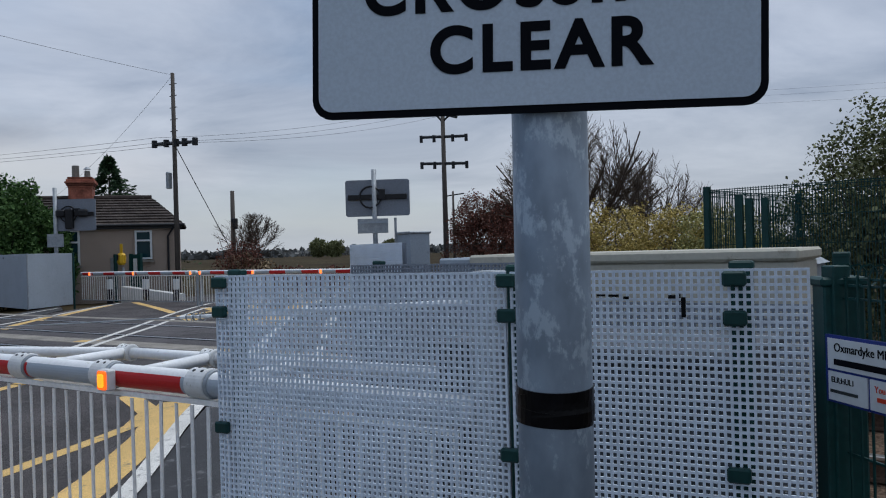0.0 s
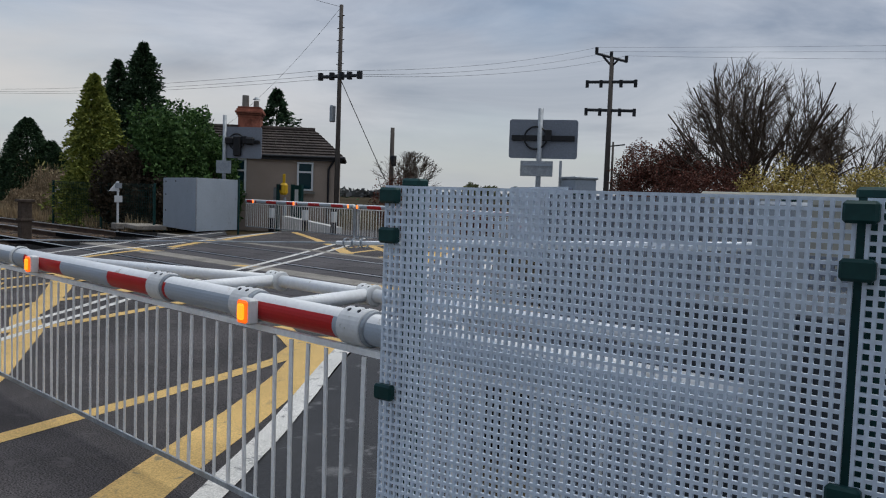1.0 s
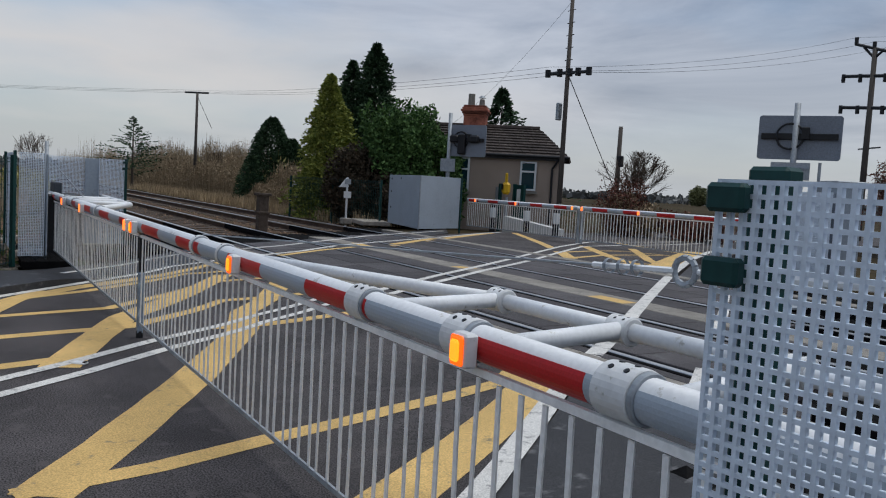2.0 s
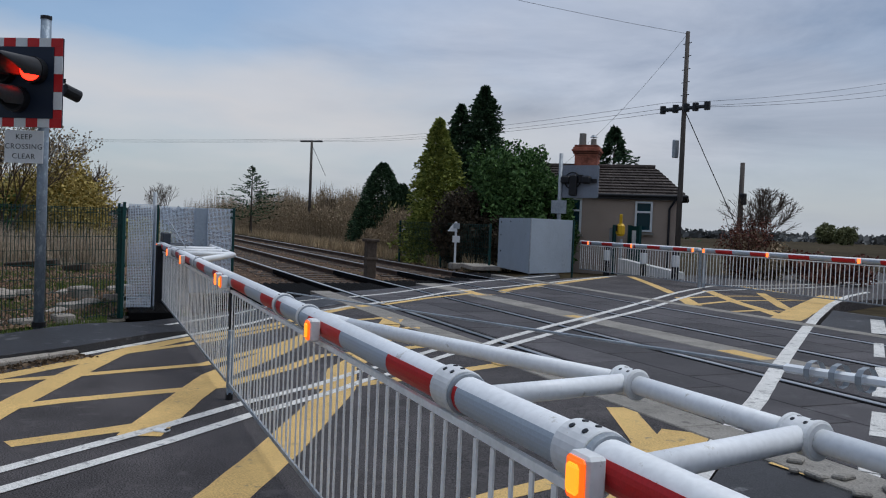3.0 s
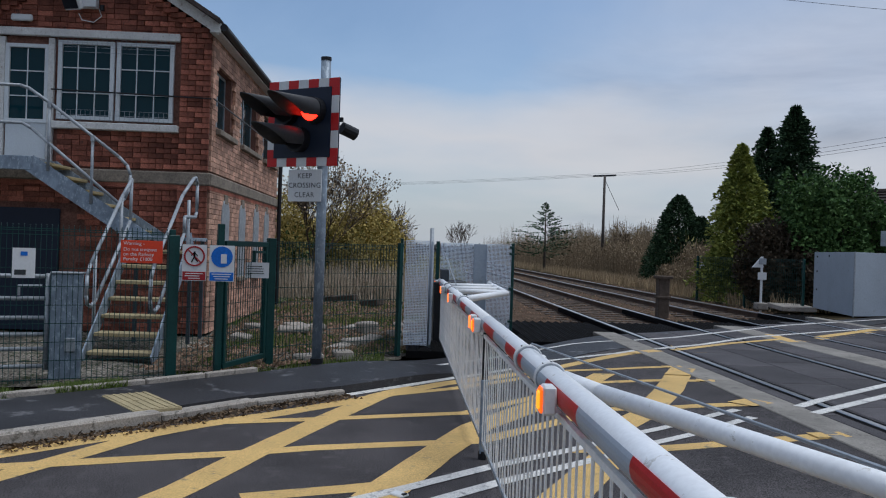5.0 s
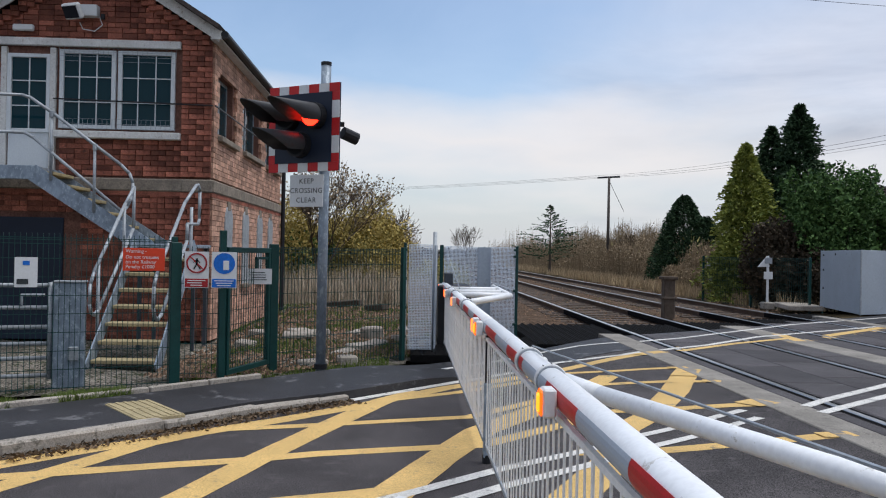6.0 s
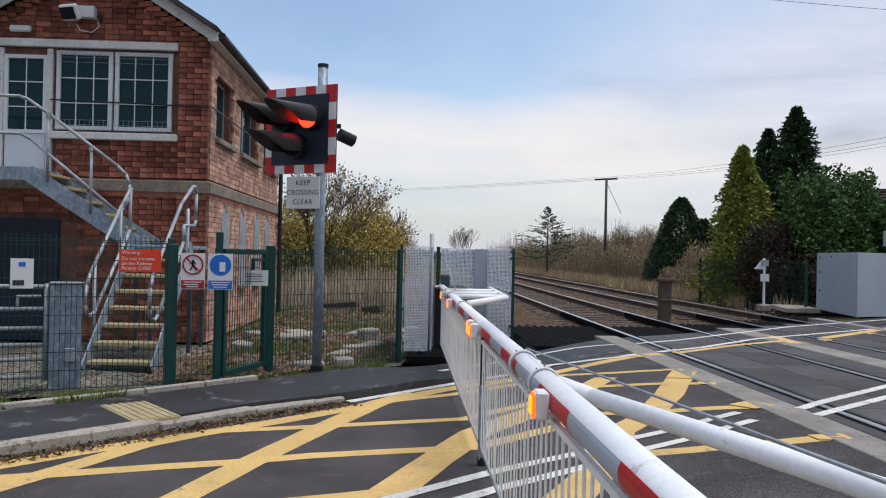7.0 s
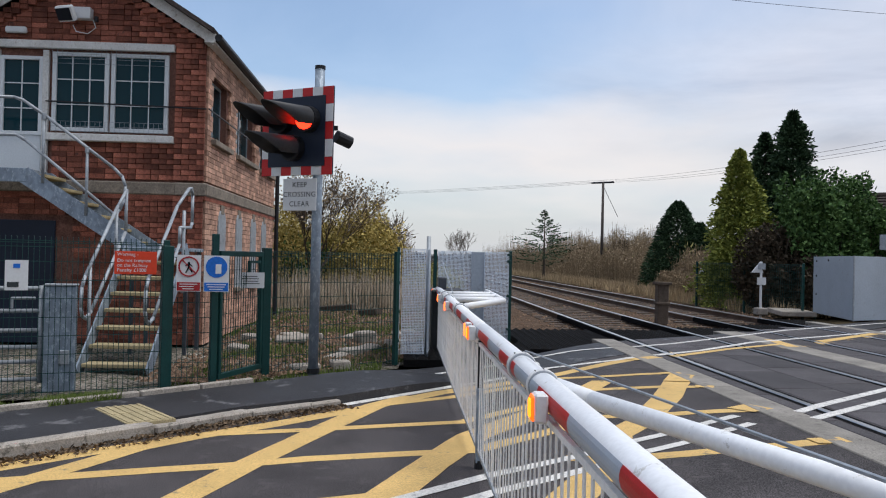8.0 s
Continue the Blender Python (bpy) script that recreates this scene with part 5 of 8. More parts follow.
# ---- green mesh fence, gate and signs ----
def wire_fence(name, p, q, z0, z1, label, pitch=0.05, roll=True):
    p, q = Vector((*p, 0)), Vector((*q, 0))
    d = q - p
    t = thing(name, (p.x, p.y, z0), label, "fence", "green mesh fences")
    items = []
    n = int(d.length / pitch)
    for i in range(n + 1):
        items.append(((d.length * i / n, 0, (z0 + z1) / 2), (0.006, 0.006, z1 - z0)))
    k = int((z1 - z0) / 0.1)
    hs = [z0 + 0.03 + (z1 - z0 - 0.06) * j / 8 for j in range(9)] + [z1 - 0.01, z1 - 0.07]
    for z in hs:
        items.append(((d.length / 2, 0.006, z), (d.length, 0.007, 0.007)))
    bm = fast_boxes(items)
    if roll:
        for i in range(n + 1):
            x = d.length * i / n
            for k in range(5):
                a0, a1 = math.pi * 1.5 * k / 5, math.pi * 1.5 * (k + 1) / 5
                stick(bm, (x, 0.035 - 0.035 * math.cos(a0), z1 + 0.035 * math.sin(a0)), (x, 0.035 - 0.035 * math.cos(a1), z1 + 0.035 * math.sin(a1)), 0.003, 3)
    bm.transform(pose(p.x, p.y, 0, 0, 0, math.degrees(math.atan2(d.y, d.x))))
    part("wire_mesh", bm, "green", t)
    m = max(1, round(d.length / 2.5))
    for i in range(m + 1):
        c = p.lerp(q, i / m)
        part("post", box(B(), (c.x, c.y, (z0 + z1) / 2), (0.06, 0.06, z1 - z0 + 0.06), math.degrees(math.atan2(d.y, d.x)), 0.004), "green", t)
    return t


wire_fence("mesh_fence", (-10.4, -4.6), (-12.15, -0.85), 0.0, 1.55, "dark green welded mesh fence in front of the signal box")
wire_fence("mesh_fence", (-13.3, 0.02), (-14.65, 1.58), 0.0, 1.5, "dark green welded mesh fence along the rubble yard", roll=False)
gate = thing("mesh_gate", (-12.3, -0.4, 0.05), "dark green mesh gate with a broad latch post", "gate")
for (x, y, w, h) in ((-12.17, -0.84, 0.11, 1.52), (-12.25, -0.36, 0.07, 1.66), (-13.3, 0.02, 0.1, 1.53)):
    part("gate_post", bbox((x, y, h / 2), (w, w, h), 25, 0.006), "green", gate)
ga, gb2 = Vector((-12.27, -0.32)), Vector((-13.22, -0.02))
dd = gb2 - ga
rzg = math.degrees(math.atan2(dd.y, dd.x))
for z in (0.12, 1.45):
    part("frame_bar", box(B(), ((ga.x + gb2.x) / 2, (ga.y + gb2.y) / 2, z), (dd.length, 0.05, 0.06), rzg, 0.005), "green", gate)
for f in (0.03, 0.97):
    c = ga.lerp(gb2, f)
    part("frame_bar", box(B(), (c.x, c.y, 0.78), (0.05, 0.05, 1.3), rzg, 0.005), "green", gate)
items = [((dd.length * i / 18, 0, 0.78), (0.006, 0.006, 1.3)) for i in range(19)] + [((dd.length / 2, 0.005, 0.15 + 0.16 * j), (dd.length, 0.006, 0.006)) for j in range(9)]
bm = fast_boxes(items); bm.transform(pose(ga.x, ga.y, 0, 0, 0, rzg)); part("gate_mesh", bm, "green", gate)
c = ga.lerp(gb2, 0.8)
bm = B(); box(bm, (c.x, c.y, 1.36), (0.28, 0.03, 0.03), rzg); box(bm, (c.x, c.y, 1.14), (0.28, 0.03, 0.03), rzg); box(bm, (c.x + 0.1, c.y - 0.04, 1.25), (0.03, 0.03, 0.24), rzg)
part("latch_guard", bm, "green", gate)
items = [((0.5 * i / 9, 0, 0.78), (0.006, 0.006, 1.4)) for i in range(10)] + [((0.25, 0.005, 0.12 + 0.16 * j), (0.5, 0.006, 0.006)) for j in range(9)]
bm = fast_boxes(items); bm.transform(pose(-12.17, -0.84, 0, 0, 0, math.degrees(math.atan2(0.48, -0.08)))); part("side_mesh", bm, "green", gate)

wd = thing("warning_sign", (-11.95, -1.1, 1.2), "orange-red warning sign about trespass on the railway", "sign", "railway signs")
mw = plate_pose((-11.93, -1.1, 1.335), 0.95, 0.3)
part("plate", lbox(B(), mw, (0, 0, 0), (0.41, 0.235, 0.008), 0.002), "sred", wd)
for i, (tx, dxx) in enumerate((("Warning -", -0.18), ("Do not trespass", -0.18), ("on the Railway", -0.18), ("Penalty £1000", -0.18))):
    lettering(tx, 0.05, mw @ Matrix.Translation((dxx, 0.085 - (0.0 if i == 0 else 0.012) - 0.05 * i, 0.006)), "plate_w", wd, align="LEFT")


def disc(m, r, z, t, n=28):
    return tube(B(), m @ Vector((0, 0, z)), m @ Vector((0, 0, z + t)), r, n=n)


na = thing("prohibition_sign", (-12.1, -0.6, 1.05), "white plate with a red no-entry-on-foot ring", "sign", "railway signs")
mp_ = plate_pose((-12.1, -0.6, 1.235), 0.99, 0.12)
part("plate", lbox(B(), mp_, (0, 0, 0), (0.25, 0.385, 0.006)), "plate_w", na)
bm = B()
for k in range(28):
    a0, a1 = 2 * math.pi * k / 28, 2 * math.pi * (k + 1) / 28
    stick(bm, mp_ @ Vector((0.1 * math.cos(a0), 0.07 + 0.1 * math.sin(a0), 0.005)), mp_ @ Vector((0.1 * math.cos(a1), 0.07 + 0.1 * math.sin(a1), 0.005)), 0.011, 4)
stick(bm, mp_ @ Vector((-0.07, 0.14, 0.005)), mp_ @ Vector((0.07, 0.0, 0.005)), 0.009, 4)
part("ring", bm, "dred", na)
bm = B()
for a, b, w in (((0, 0.12), (0.0, 0.06), 0.012), ((0.0, 0.065), (-0.03, 0.005), 0.008), ((0.0, 0.065), (0.035, 0.01), 0.008), ((0.0, 0.11), (0.035, 0.07), 0.006), ((0.0, 0.11), (-0.035, 0.075), 0.006)):
    stick(bm, mp_ @ Vector((*a, 0.005)), mp_ @ Vector((*b, 0.005)), w, 4)
part("pictogram_bars", bm, "ink", na)
part("red_panel", lbox(B(), mp_, (0, -0.14, 0.005), (0.235, 0.09, 0.004)), "dred", na)
for i in range(3):
    part("text_bar", lbox(B(), mp_, (-0.02 * (i % 2), -0.115 - 0.025 * i, 0.008), (0.18 - 0.03 * i, 0.009, 0.003)), "plate_w", na)
nb_ = thing("mandatory_sign", (-12.1, -0.33, 1.05), "white plate with a blue mandatory disc", "sign", "railway signs")
mq = plate_pose((-12.12, -0.315, 1.235), 0.99, 0.12)
part("plate", lbox(B(), mq, (0, 0, 0), (0.26, 0.385, 0.006)), "plate_w", nb_)
mqd = mq @ Matrix.Translation((0, 0.07, 0))
part("blue_disc", disc(mqd, 0.112, 0.003, 0.004), "sblue", nb_)
part("white_figure", lbox(B(), mq, (0.02, 0.05, 0.009), (0.06, 0.1, 0.003), 0.001), "plate_w", nb_)
part("blue_panel", lbox(B(), mq, (0, -0.14, 0.005), (0.245, 0.09, 0.004)), "sblue", nb_)
for i in range(3):
    part("text_bar", lbox(B(), mq, (0, -0.115 - 0.025 * i, 0.008), (0.2 - 0.03 * i, 0.009, 0.003)), "plate_w", nb_)
ns = thing("small_notice", (-12.7, -0.1, 1.06), "small white notice plate on the gate", "sign", "railway signs")
mz = plate_pose((-12.88, -0.07, 1.15), 0.95, 0.3)
part("plate", lbox(B(), mz, (0, 0, 0), (0.27, 0.18, 0.006)), "plate_w", ns)
for i in range(4):
    part("text_bar", lbox(B(), mz, (-0.03 + 0.005 * i, 0.045 - 0.028 * i, 0.005), (0.17 + 0.02 * (i % 2), 0.008, 0.003)), "grey_ink", ns)

# galvanised latch post and field gate in the fence line
gp = thing("gate_post", (-11.75, -1.65, 0), "broad galvanised steel gate post", "post")
part("post", bbox((-12.0, -1.87, 0.53), (0.16, 0.3, 1.1), 15, 0.01), "galv", gp)
part("lock_box", bbox((-11.92, -1.80, 0.35), (0.06, 0.1, 0.14), 15, 0.005), "galv2", gp)
part("cap", bbox((-12.0, -1.87, 1.09), (0.18, 0.32, 0.02), 15, 0.005), "galv2", gp)
fg = thing("field_gate", (-11.6, -3.4, 0), "galvanised tubular field gate behind the mesh fence", "gate")
for z in (0.12, 0.3, 0.45, 0.62, 0.82, 1.05):
    part("rail", tube(B(), (-11.95, -2.05, z), (-10.8, -5.2, z), 0.022, n=8), "galv2", fg, smooth=True)
part("stile", tube(B(), (-11.95, -2.05, 0.08), (-11.95, -2.05, 1.08), 0.025, n=8), "galv2", fg, smooth=True)
part("latch", pipe(B(), [(-11.85, -2.3, 0.85), (-11.85, -2.3, 0.95), (-11.93, -2.1, 0.95)], 0.015), "galv2", fg)
wb = thing("white_notice", (-12.2, -2.4, 1.0), "white notice board with a small blue emblem", "sign", "railway signs")
mwb = plate_pose((-11.36, -2.04, 1.2), 0.9, 0.42)
part("plate", lbox(B(), mwb, (0, 0, 0), (0.2, 0.29, 0.006)), "plate_w", wb)
part("blue_emblem", lbox(B(), mwb, (0, 0.09, 0.005), (0.06, 0.04, 0.003)), "sblue", wb)
part("scribble", lbox(B(), mwb, (-0.03, -0.09, 0.005), (0.1, 0.05, 0.003)), "grey_ink", wb)

# ---- signal box ----
SX, SY, SW, SL = -16.4, -1.49, 3.75, 7.0
BAND, EAVE = 2.41, 4.75
box_t = thing("signal_box", (SX - SL / 2, SY - SW / 2, 0), "two-storey red brick signal box with a stone band and white trim", "signal box")
Yc = SY - SW / 2
APEX = EAVE + SW / 2 * 0.62
part("core", bbox((SX - SL / 2, Yc - 0.08, EAVE / 2), (SL - 0.05, SW - 0.21, EAVE)), "mortar", box_t)
for x0, x1, z0, z1 in ((SX - SL, SX - 0.02, 0.0, 3.25), (SX - SL, SX - 0.02, 4.33, EAVE), (-16.8, SX - 0.02, 3.25, 4.33), (-18.8, -18.0, 3.25, 4.33), (-21.3, -20.55, 3.25, 4.33), (SX - SL, -22.9, 3.25, 4.33)):
    part("side_wall_backing", bbox(((x0 + x1) / 2, SY - 0.09, (z0 + z1) / 2), (x1 - x0, 0.13, z1 - z0)), "mortar", box_t)
bm = B()
q = [bm.verts.new((x, y, z)) for x in (SX - 0.026, SX - SL + 0.03) for y, z in ((SY - 0.03, EAVE), (SY - SW + 0.03, EAVE), (Yc, APEX))]
for f in ((0, 2, 1), (3, 4, 5), (0, 3, 5, 2), (1, 2, 5, 4), (0, 1, 4, 3)):
    bm.faces.new([q[i] for i in f])
part("gable_core", bm, "mortar", box_t)

COURSE, LONG = 0.083, 0.235
holes = [(-4.72, -1.97, 3.16, 4.58), (-4.72, -3.9, 2.55, 4.58), (-4.9, -3.5, 0.0, 2.0)]


def in_hole(y, z, hs):
    return any(a - 0.06 < y < b + 0.06 and c < z < d for a, b, c, d in hs)


rb = random.Random(11)
front = []
j = 0
z = 0.04
while z < APEX - 0.1:
    for y0, y1, px in ((SY, SY - 0.47, 0.035), (SY - 0.47, SY - SW, 0.0)):
        y = y0
        first = True
        while y > y1 + 0.03:
            ln = 0.118 if (first and j % 2 == 0) else (LONG if rb.random() > 0.2 else 0.118)
            first = False
            ln = min(ln, y - y1)
            if y - y1 - ln < 0.05:
                ln = y - y1
            c = y - ln / 2
            inside = z < EAVE or z + 0.05 < EAVE + (SW / 2 - abs(c - Yc)) * 0.62 - 0.05
            if inside and not in_hole(c, z, holes) and not (BAND - 0.08 < z < BAND + 0.16):
                front.append((SX + (px if z < EAVE + 0.3 else 0.0), c, z, ln - 0.009))
            y -= ln
    z += COURSE
    j += 1
near_b = sorted(front, key=lambda b: abs(b[1] - (SY - 0.3)) + 0.25 * abs(b[2] - 3.0))
front_wall = part("front_wall", bbox((SX - 0.02, Yc, EAVE / 2), (0.02, SW - 0.02, EAVE - 0.05)), "mortar", box_t, "red brick gable wall")
bmesh_cache = {}


def brick_mesh(ln):
    key = round(ln, 3)
    if key not in bmesh_cache:
        b_ = B()
        box(b_, (0, 0, 0), (0.05, ln, 0.075), 0, 0.004)
        me = bpy.data.meshes.new("brick"); b_.to_mesh(me); b_.free(); me.materials.append(M["brick"])
        bmesh_cache[key] = me
    return bmesh_cache[key]


iv = whole(box_t).inverted()
for (x, y, z, ln) in near_b[:300]:
    ob = new("brick", brick_mesh(ln))
    ob.parent = front_wall
    ob.matrix_basis = iv @ pose(x + rb.uniform(-0.002, 0.003), y, z, 0, 0, rb.uniform(-0.4, 0.4))
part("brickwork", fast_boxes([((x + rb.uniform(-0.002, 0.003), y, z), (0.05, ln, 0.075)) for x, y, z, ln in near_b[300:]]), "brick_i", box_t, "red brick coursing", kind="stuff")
# side wall to the line
sh = [(-18.05, -16.75, 3.3, 4.35), (-20.6, -18.75, 3.25, 4.3), (-23.0, -21.2, 3.2, 4.25)]
sb = []
j, z = 0, 0.04
while z < EAVE:
    x = SX - 0.03
    first = True
    while x > SX - SL + 0.1:
        ln = 0.118 if (first and j % 2) else (LONG if rb.random() > 0.25 else 0.118)
        first = False
        c = x - ln / 2
        if not any(a < c < b and cc < z < d for a, b, cc, d in sh) and not (BAND - 0.08 < z < BAND + 0.16):
            sb.append(((c, SY + rb.uniform(-0.002, 0.003), z), (ln, 0.05, 0.075)))
        x -= ln + 0.009
    z += COURSE
    j += 1
part("side_brickwork", fast_boxes(sb), "brick_s", box_t, "weathered brick side wall in a paler, lit colour", kind="stuff")
part("stone_band", bbox((SX - SL / 2, Yc, BAND + 0.03), (SL + 0.12, SW + 0.12, 0.2), 0, 0.02), "stone", box_t, "stone string course")
part("band_corbel", bbox((SX - SL / 2, Yc, BAND - 0.1), (SL + 0.07, SW + 0.07, 0.07)), "brick_i", box_t)
part("corner_block", bbox((SX - 0.16, SY - 0.2, BAND + 0.03), (0.46, 0.5, 0.205), 0, 0.02), "stone", box_t)
# lintel, sill, windows and door on the gable
part("lintel", bbox((SX + 0.06, -3.4, 4.63), (0.08, 2.85, 0.12), 0, 0.008), "paint_w", box_t, "white painted lintel board")
part("sill", bbox((SX + 0.07, -2.95, 3.2), (0.14, 1.98, 0.11), 0, 0.01), "paint_w", box_t, "peeling white sill")


def window(y0, y1, z0, z1, nx, nz, name="window", x=None):
    x = SX + 0.012 if x is None else x
    # black sheet behind the pane stands in for the unlit room
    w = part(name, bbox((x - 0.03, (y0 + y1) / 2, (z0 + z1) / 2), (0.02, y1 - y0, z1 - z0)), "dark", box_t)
    fr = B()
    for yy in (y0, y1):
        box(fr, (x, yy, (z0 + z1) / 2), (0.07, 0.065, z1 - z0 + 0.06), 0, 0.006)
    for zz in (z0, z1):
        box(fr, (x + 0.002, (y0 + y1) / 2, zz), (0.07, y1 - y0, 0.06), 0, 0.006)
    part("window_frame", fr, "pvc", w)
    part("pane", bbox((x - 0.012, (y0 + y1) / 2, (z0 + z1) / 2), (0.008, y1 - y0 - 0.06, z1 - z0 - 0.06)), "glass", w)
    for i in range(1, nx):
        part("glazing_bar", bbox((x, y0 + (y1 - y0) * i / nx, (z0 + z1) / 2), (0.014, 0.016, z1 - z0)), "pvc", w)
    for i in range(1, nz):
        part("glazing_bar", bbox((x + 0.001, (y0 + y1) / 2, z0 + (z1 - z0) * i / nz), (0.014, y1 - y0, 0.016)), "pvc", w)
    return w


window(-3.82, -3.02, 3.33, 4.5, 3, 3)
window(-2.92, -2.1, 3.33, 4.5, 3, 3)
# guard wire in front of the panes
part("window_guard", fast_boxes([((SX + 0.06, -3.85 + 0.075 * i, z), (0.004, 0.004, h)) for i in range(25) for z, h in ((3.36, 0.16), (4.5, 0.12))] + [((SX + 0.062, -2.95, 3.3 + 0.075 * i), (0.004, 1.8, 0.004)) for i in (0, 1, 2, 14, 15, 16)]), "galv2", box_t, "", "stuff")
part("cross_cable", tube(B(), (SX + 0.09, -3.92, 3.75), (SX + 0.09, SY + 0.03, 3.7), 0.012, n=6), "blackp", box_t, "black cable along the wall")
part("side_cable", tube(B(), (SX + 0.09, SY + 0.07, 3.7), (SX - SL, SY + 0.07, 3.72), 0.014, n=6), "blackp", box_t)
door = window(-4.62, -4.02, 3.25, 4.42, 2, 3, "door")
part("door_leaf", bbox((SX, -4.32, 2.92), (0.05, 0.62, 0.62), 0, 0.006), "pvc", door, "white lower door panel")
part("door_frame", bbox((SX + 0.02, -3.95, 3.55), (0.07, 0.09, 2.0), 0, 0.006), "paint_w", door)
part("door_frame", bbox((SX + 0.02, -4.7, 3.55), (0.07, 0.09, 2.0), 0, 0.006), "paint_w", door)
part("lower_door", bbox((SX + 0.02, -4.3, 0.95), (0.05, 1.1, 1.9), 0, 0.006), "board", box_t, "dark blue-black ground floor door")
# windows to the line
for (a, b) in ((-18.0, -16.8), (-20.55, -18.8), (-22.9, -21.3)):
    z0, z1 = 3.3, 4.3
    # no room inside: a black sheet gives the darkness behind the glass
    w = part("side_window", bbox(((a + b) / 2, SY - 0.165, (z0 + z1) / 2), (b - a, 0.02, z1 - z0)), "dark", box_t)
    fr = B()
    for xx in (a, (a + b) / 2, b):
        box(fr, (xx, SY - 0.135, (z0 + z1) / 2), (0.06, 0.02, z1 - z0))
    for zz in (z0, z1):
        box(fr, ((a + b) / 2, SY - 0.134, zz), (b - a, 0.02, 0.05))
    part("window_frame", fr, "galv2", w)
    part("pane", bbox(((a + b) / 2, SY - 0.142, (z0 + z1) / 2), (b - a - 0.05, 0.006, z1 - z0 - 0.05)), "glass", w)
    part("sill", bbox(((a + b) / 2, SY + 0.05, z0 - 0.06), (b - a + 0.2, 0.12, 0.09), 0, 0.008), "stone", w)
# arched lower openings closed with boards
for xc in (-17.6, -19.1, -20.6, -21.9):
    bm = B()
    box(bm, (xc, SY + 0.03, 1.35), (0.6, 0.02, 1.1))
    tube(bm, (xc, SY + 0.02, 1.9), (xc, SY + 0.044, 1.9), 0.3, n=20)
    a = part("blocked_arch", bm, "galv2", box_t, "arched opening closed with a grey board")
    part("keystone", bbox((xc, SY + 0.035, 2.19), (0.24, 0.03, 0.16), 0, 0.01), "stone", a)
    part("sill", bbox((xc, SY + 0.05, 0.78), (0.75, 0.1, 0.08), 0, 0.01), "stone", a)
# dentils and verge of the gable
dn = []
for s in (-1, 1):
    for i in range(16):
        yy = Yc + s * (SW / 2 - 0.1 - i * 0.12)
        zz = EAVE + 0.1 + i * 0.12 * 0.62
        dn.append(((SX + 0.05, yy, zz - 0.16), (0.06, 0.115, 0.075)))
        dn.append(((SX + 0.075, yy, zz - 0.08), (0.06, 0.115, 0.075)))
part("corbelling", fast_boxes(dn), "brick_i", box_t, "stepped brick corbels under the verge")
for s in (-1, 1):
    a, b = Vector((SX + 0.2, Yc + s * (SW / 2 + 0.17), EAVE - 0.0)), Vector((SX + 0.2, Yc, APEX + 0.12))
    d = b - a
    m = Matrix.Translation((a + b) / 2) @ Matrix(((1, 0, 0), Vector((0, d.y, d.z)).normalized(), Vector((0, -d.z, d.y)).normalized())).transposed().to_4x4()
    part("bargeboard", box(B(), None, (0.03, d.length, 0.17), m=m), "paint_w", box_t, "weathered white bargeboard")
    m2 = Matrix.Translation((0, 0, 0.12)) @ m
    m2 = Matrix.Translation((-SL / 2 - 0.05, 0, 0)) @ m2
    rf = part("roof_slope", box(B(), None, (SL + 0.5, d.length, 0.06), m=m2), "tile", box_t, "dark slate roof slope")
    part("soffit", bbox((SX - SL / 2 + 0.1, Yc + s * (SW / 2 + 0.09), EAVE - 0.03), (SL + 0.3, 0.16, 0.03)), "paint_w", rf)
part("gutter", tube(B(), (SX + 0.22, SY + 0.22, EAVE + 0.04), (SX - SL - 0.1, SY + 0.22, EAVE + 0.04), 0.06, n=10), "blackp", box_t, "black half-round gutter")
part("downpipe", tube(B(), (SX - SL + 0.1, SY + 0.1, 0), (SX - SL + 0.1, SY + 0.1, EAVE), 0.05, n=8), "blackp", box_t)
# lights on the gable
fl = thing("floodlight", (SX + 0.2, -3.55, 5.1), "white floodlight on a bracket with looped cable", "lamp")
part("bracket", bbox((SX + 0.1, -3.4, 5.12), (0.14, 0.3, 0.18), 0, 0.01), "plate_w", fl)
mf = look((SX + 0.26, -3.58, 5.07), (SX + 1.2, -3.9, 4.5))
bm = B(); box(bm, None, (0.3, 0.24, 0.1), m=mf, bevel=0.02)
head = part("head", bm, "plate_w", fl)
bm = B(); box(bm, None, (0.25, 0.18, 0.01), m=mf @ Matrix.Translation((0, 0, -0.056)))
part("glass", bm, "dark", head)
part("cable", pipe(B(), [(SX + 0.06, -3.25, 5.05), (SX + 0.06, -3.2, 4.92), (SX + 0.06, -3.32, 4.82), (SX + 0.06, -3.5, 4.85), (SX + 0.06, -3.55, 4.95)], 0.008, 5), "plate_w", fl)
part("sensor", tube(B(), (SX + 0.1, -3.18, 5.0), (SX + 0.1, -3.18, 5.08), 0.035, n=8), "blackp", fl)
bl = thing("bulkhead_light", (SX + 0.07, -4.45, 4.85), "white bulkhead light above the door", "lamp")
part("body", bbox((SX + 0.08, -4.4, 4.84), (0.08, 0.32, 0.1), 0, 0.02), "plate_w", bl)

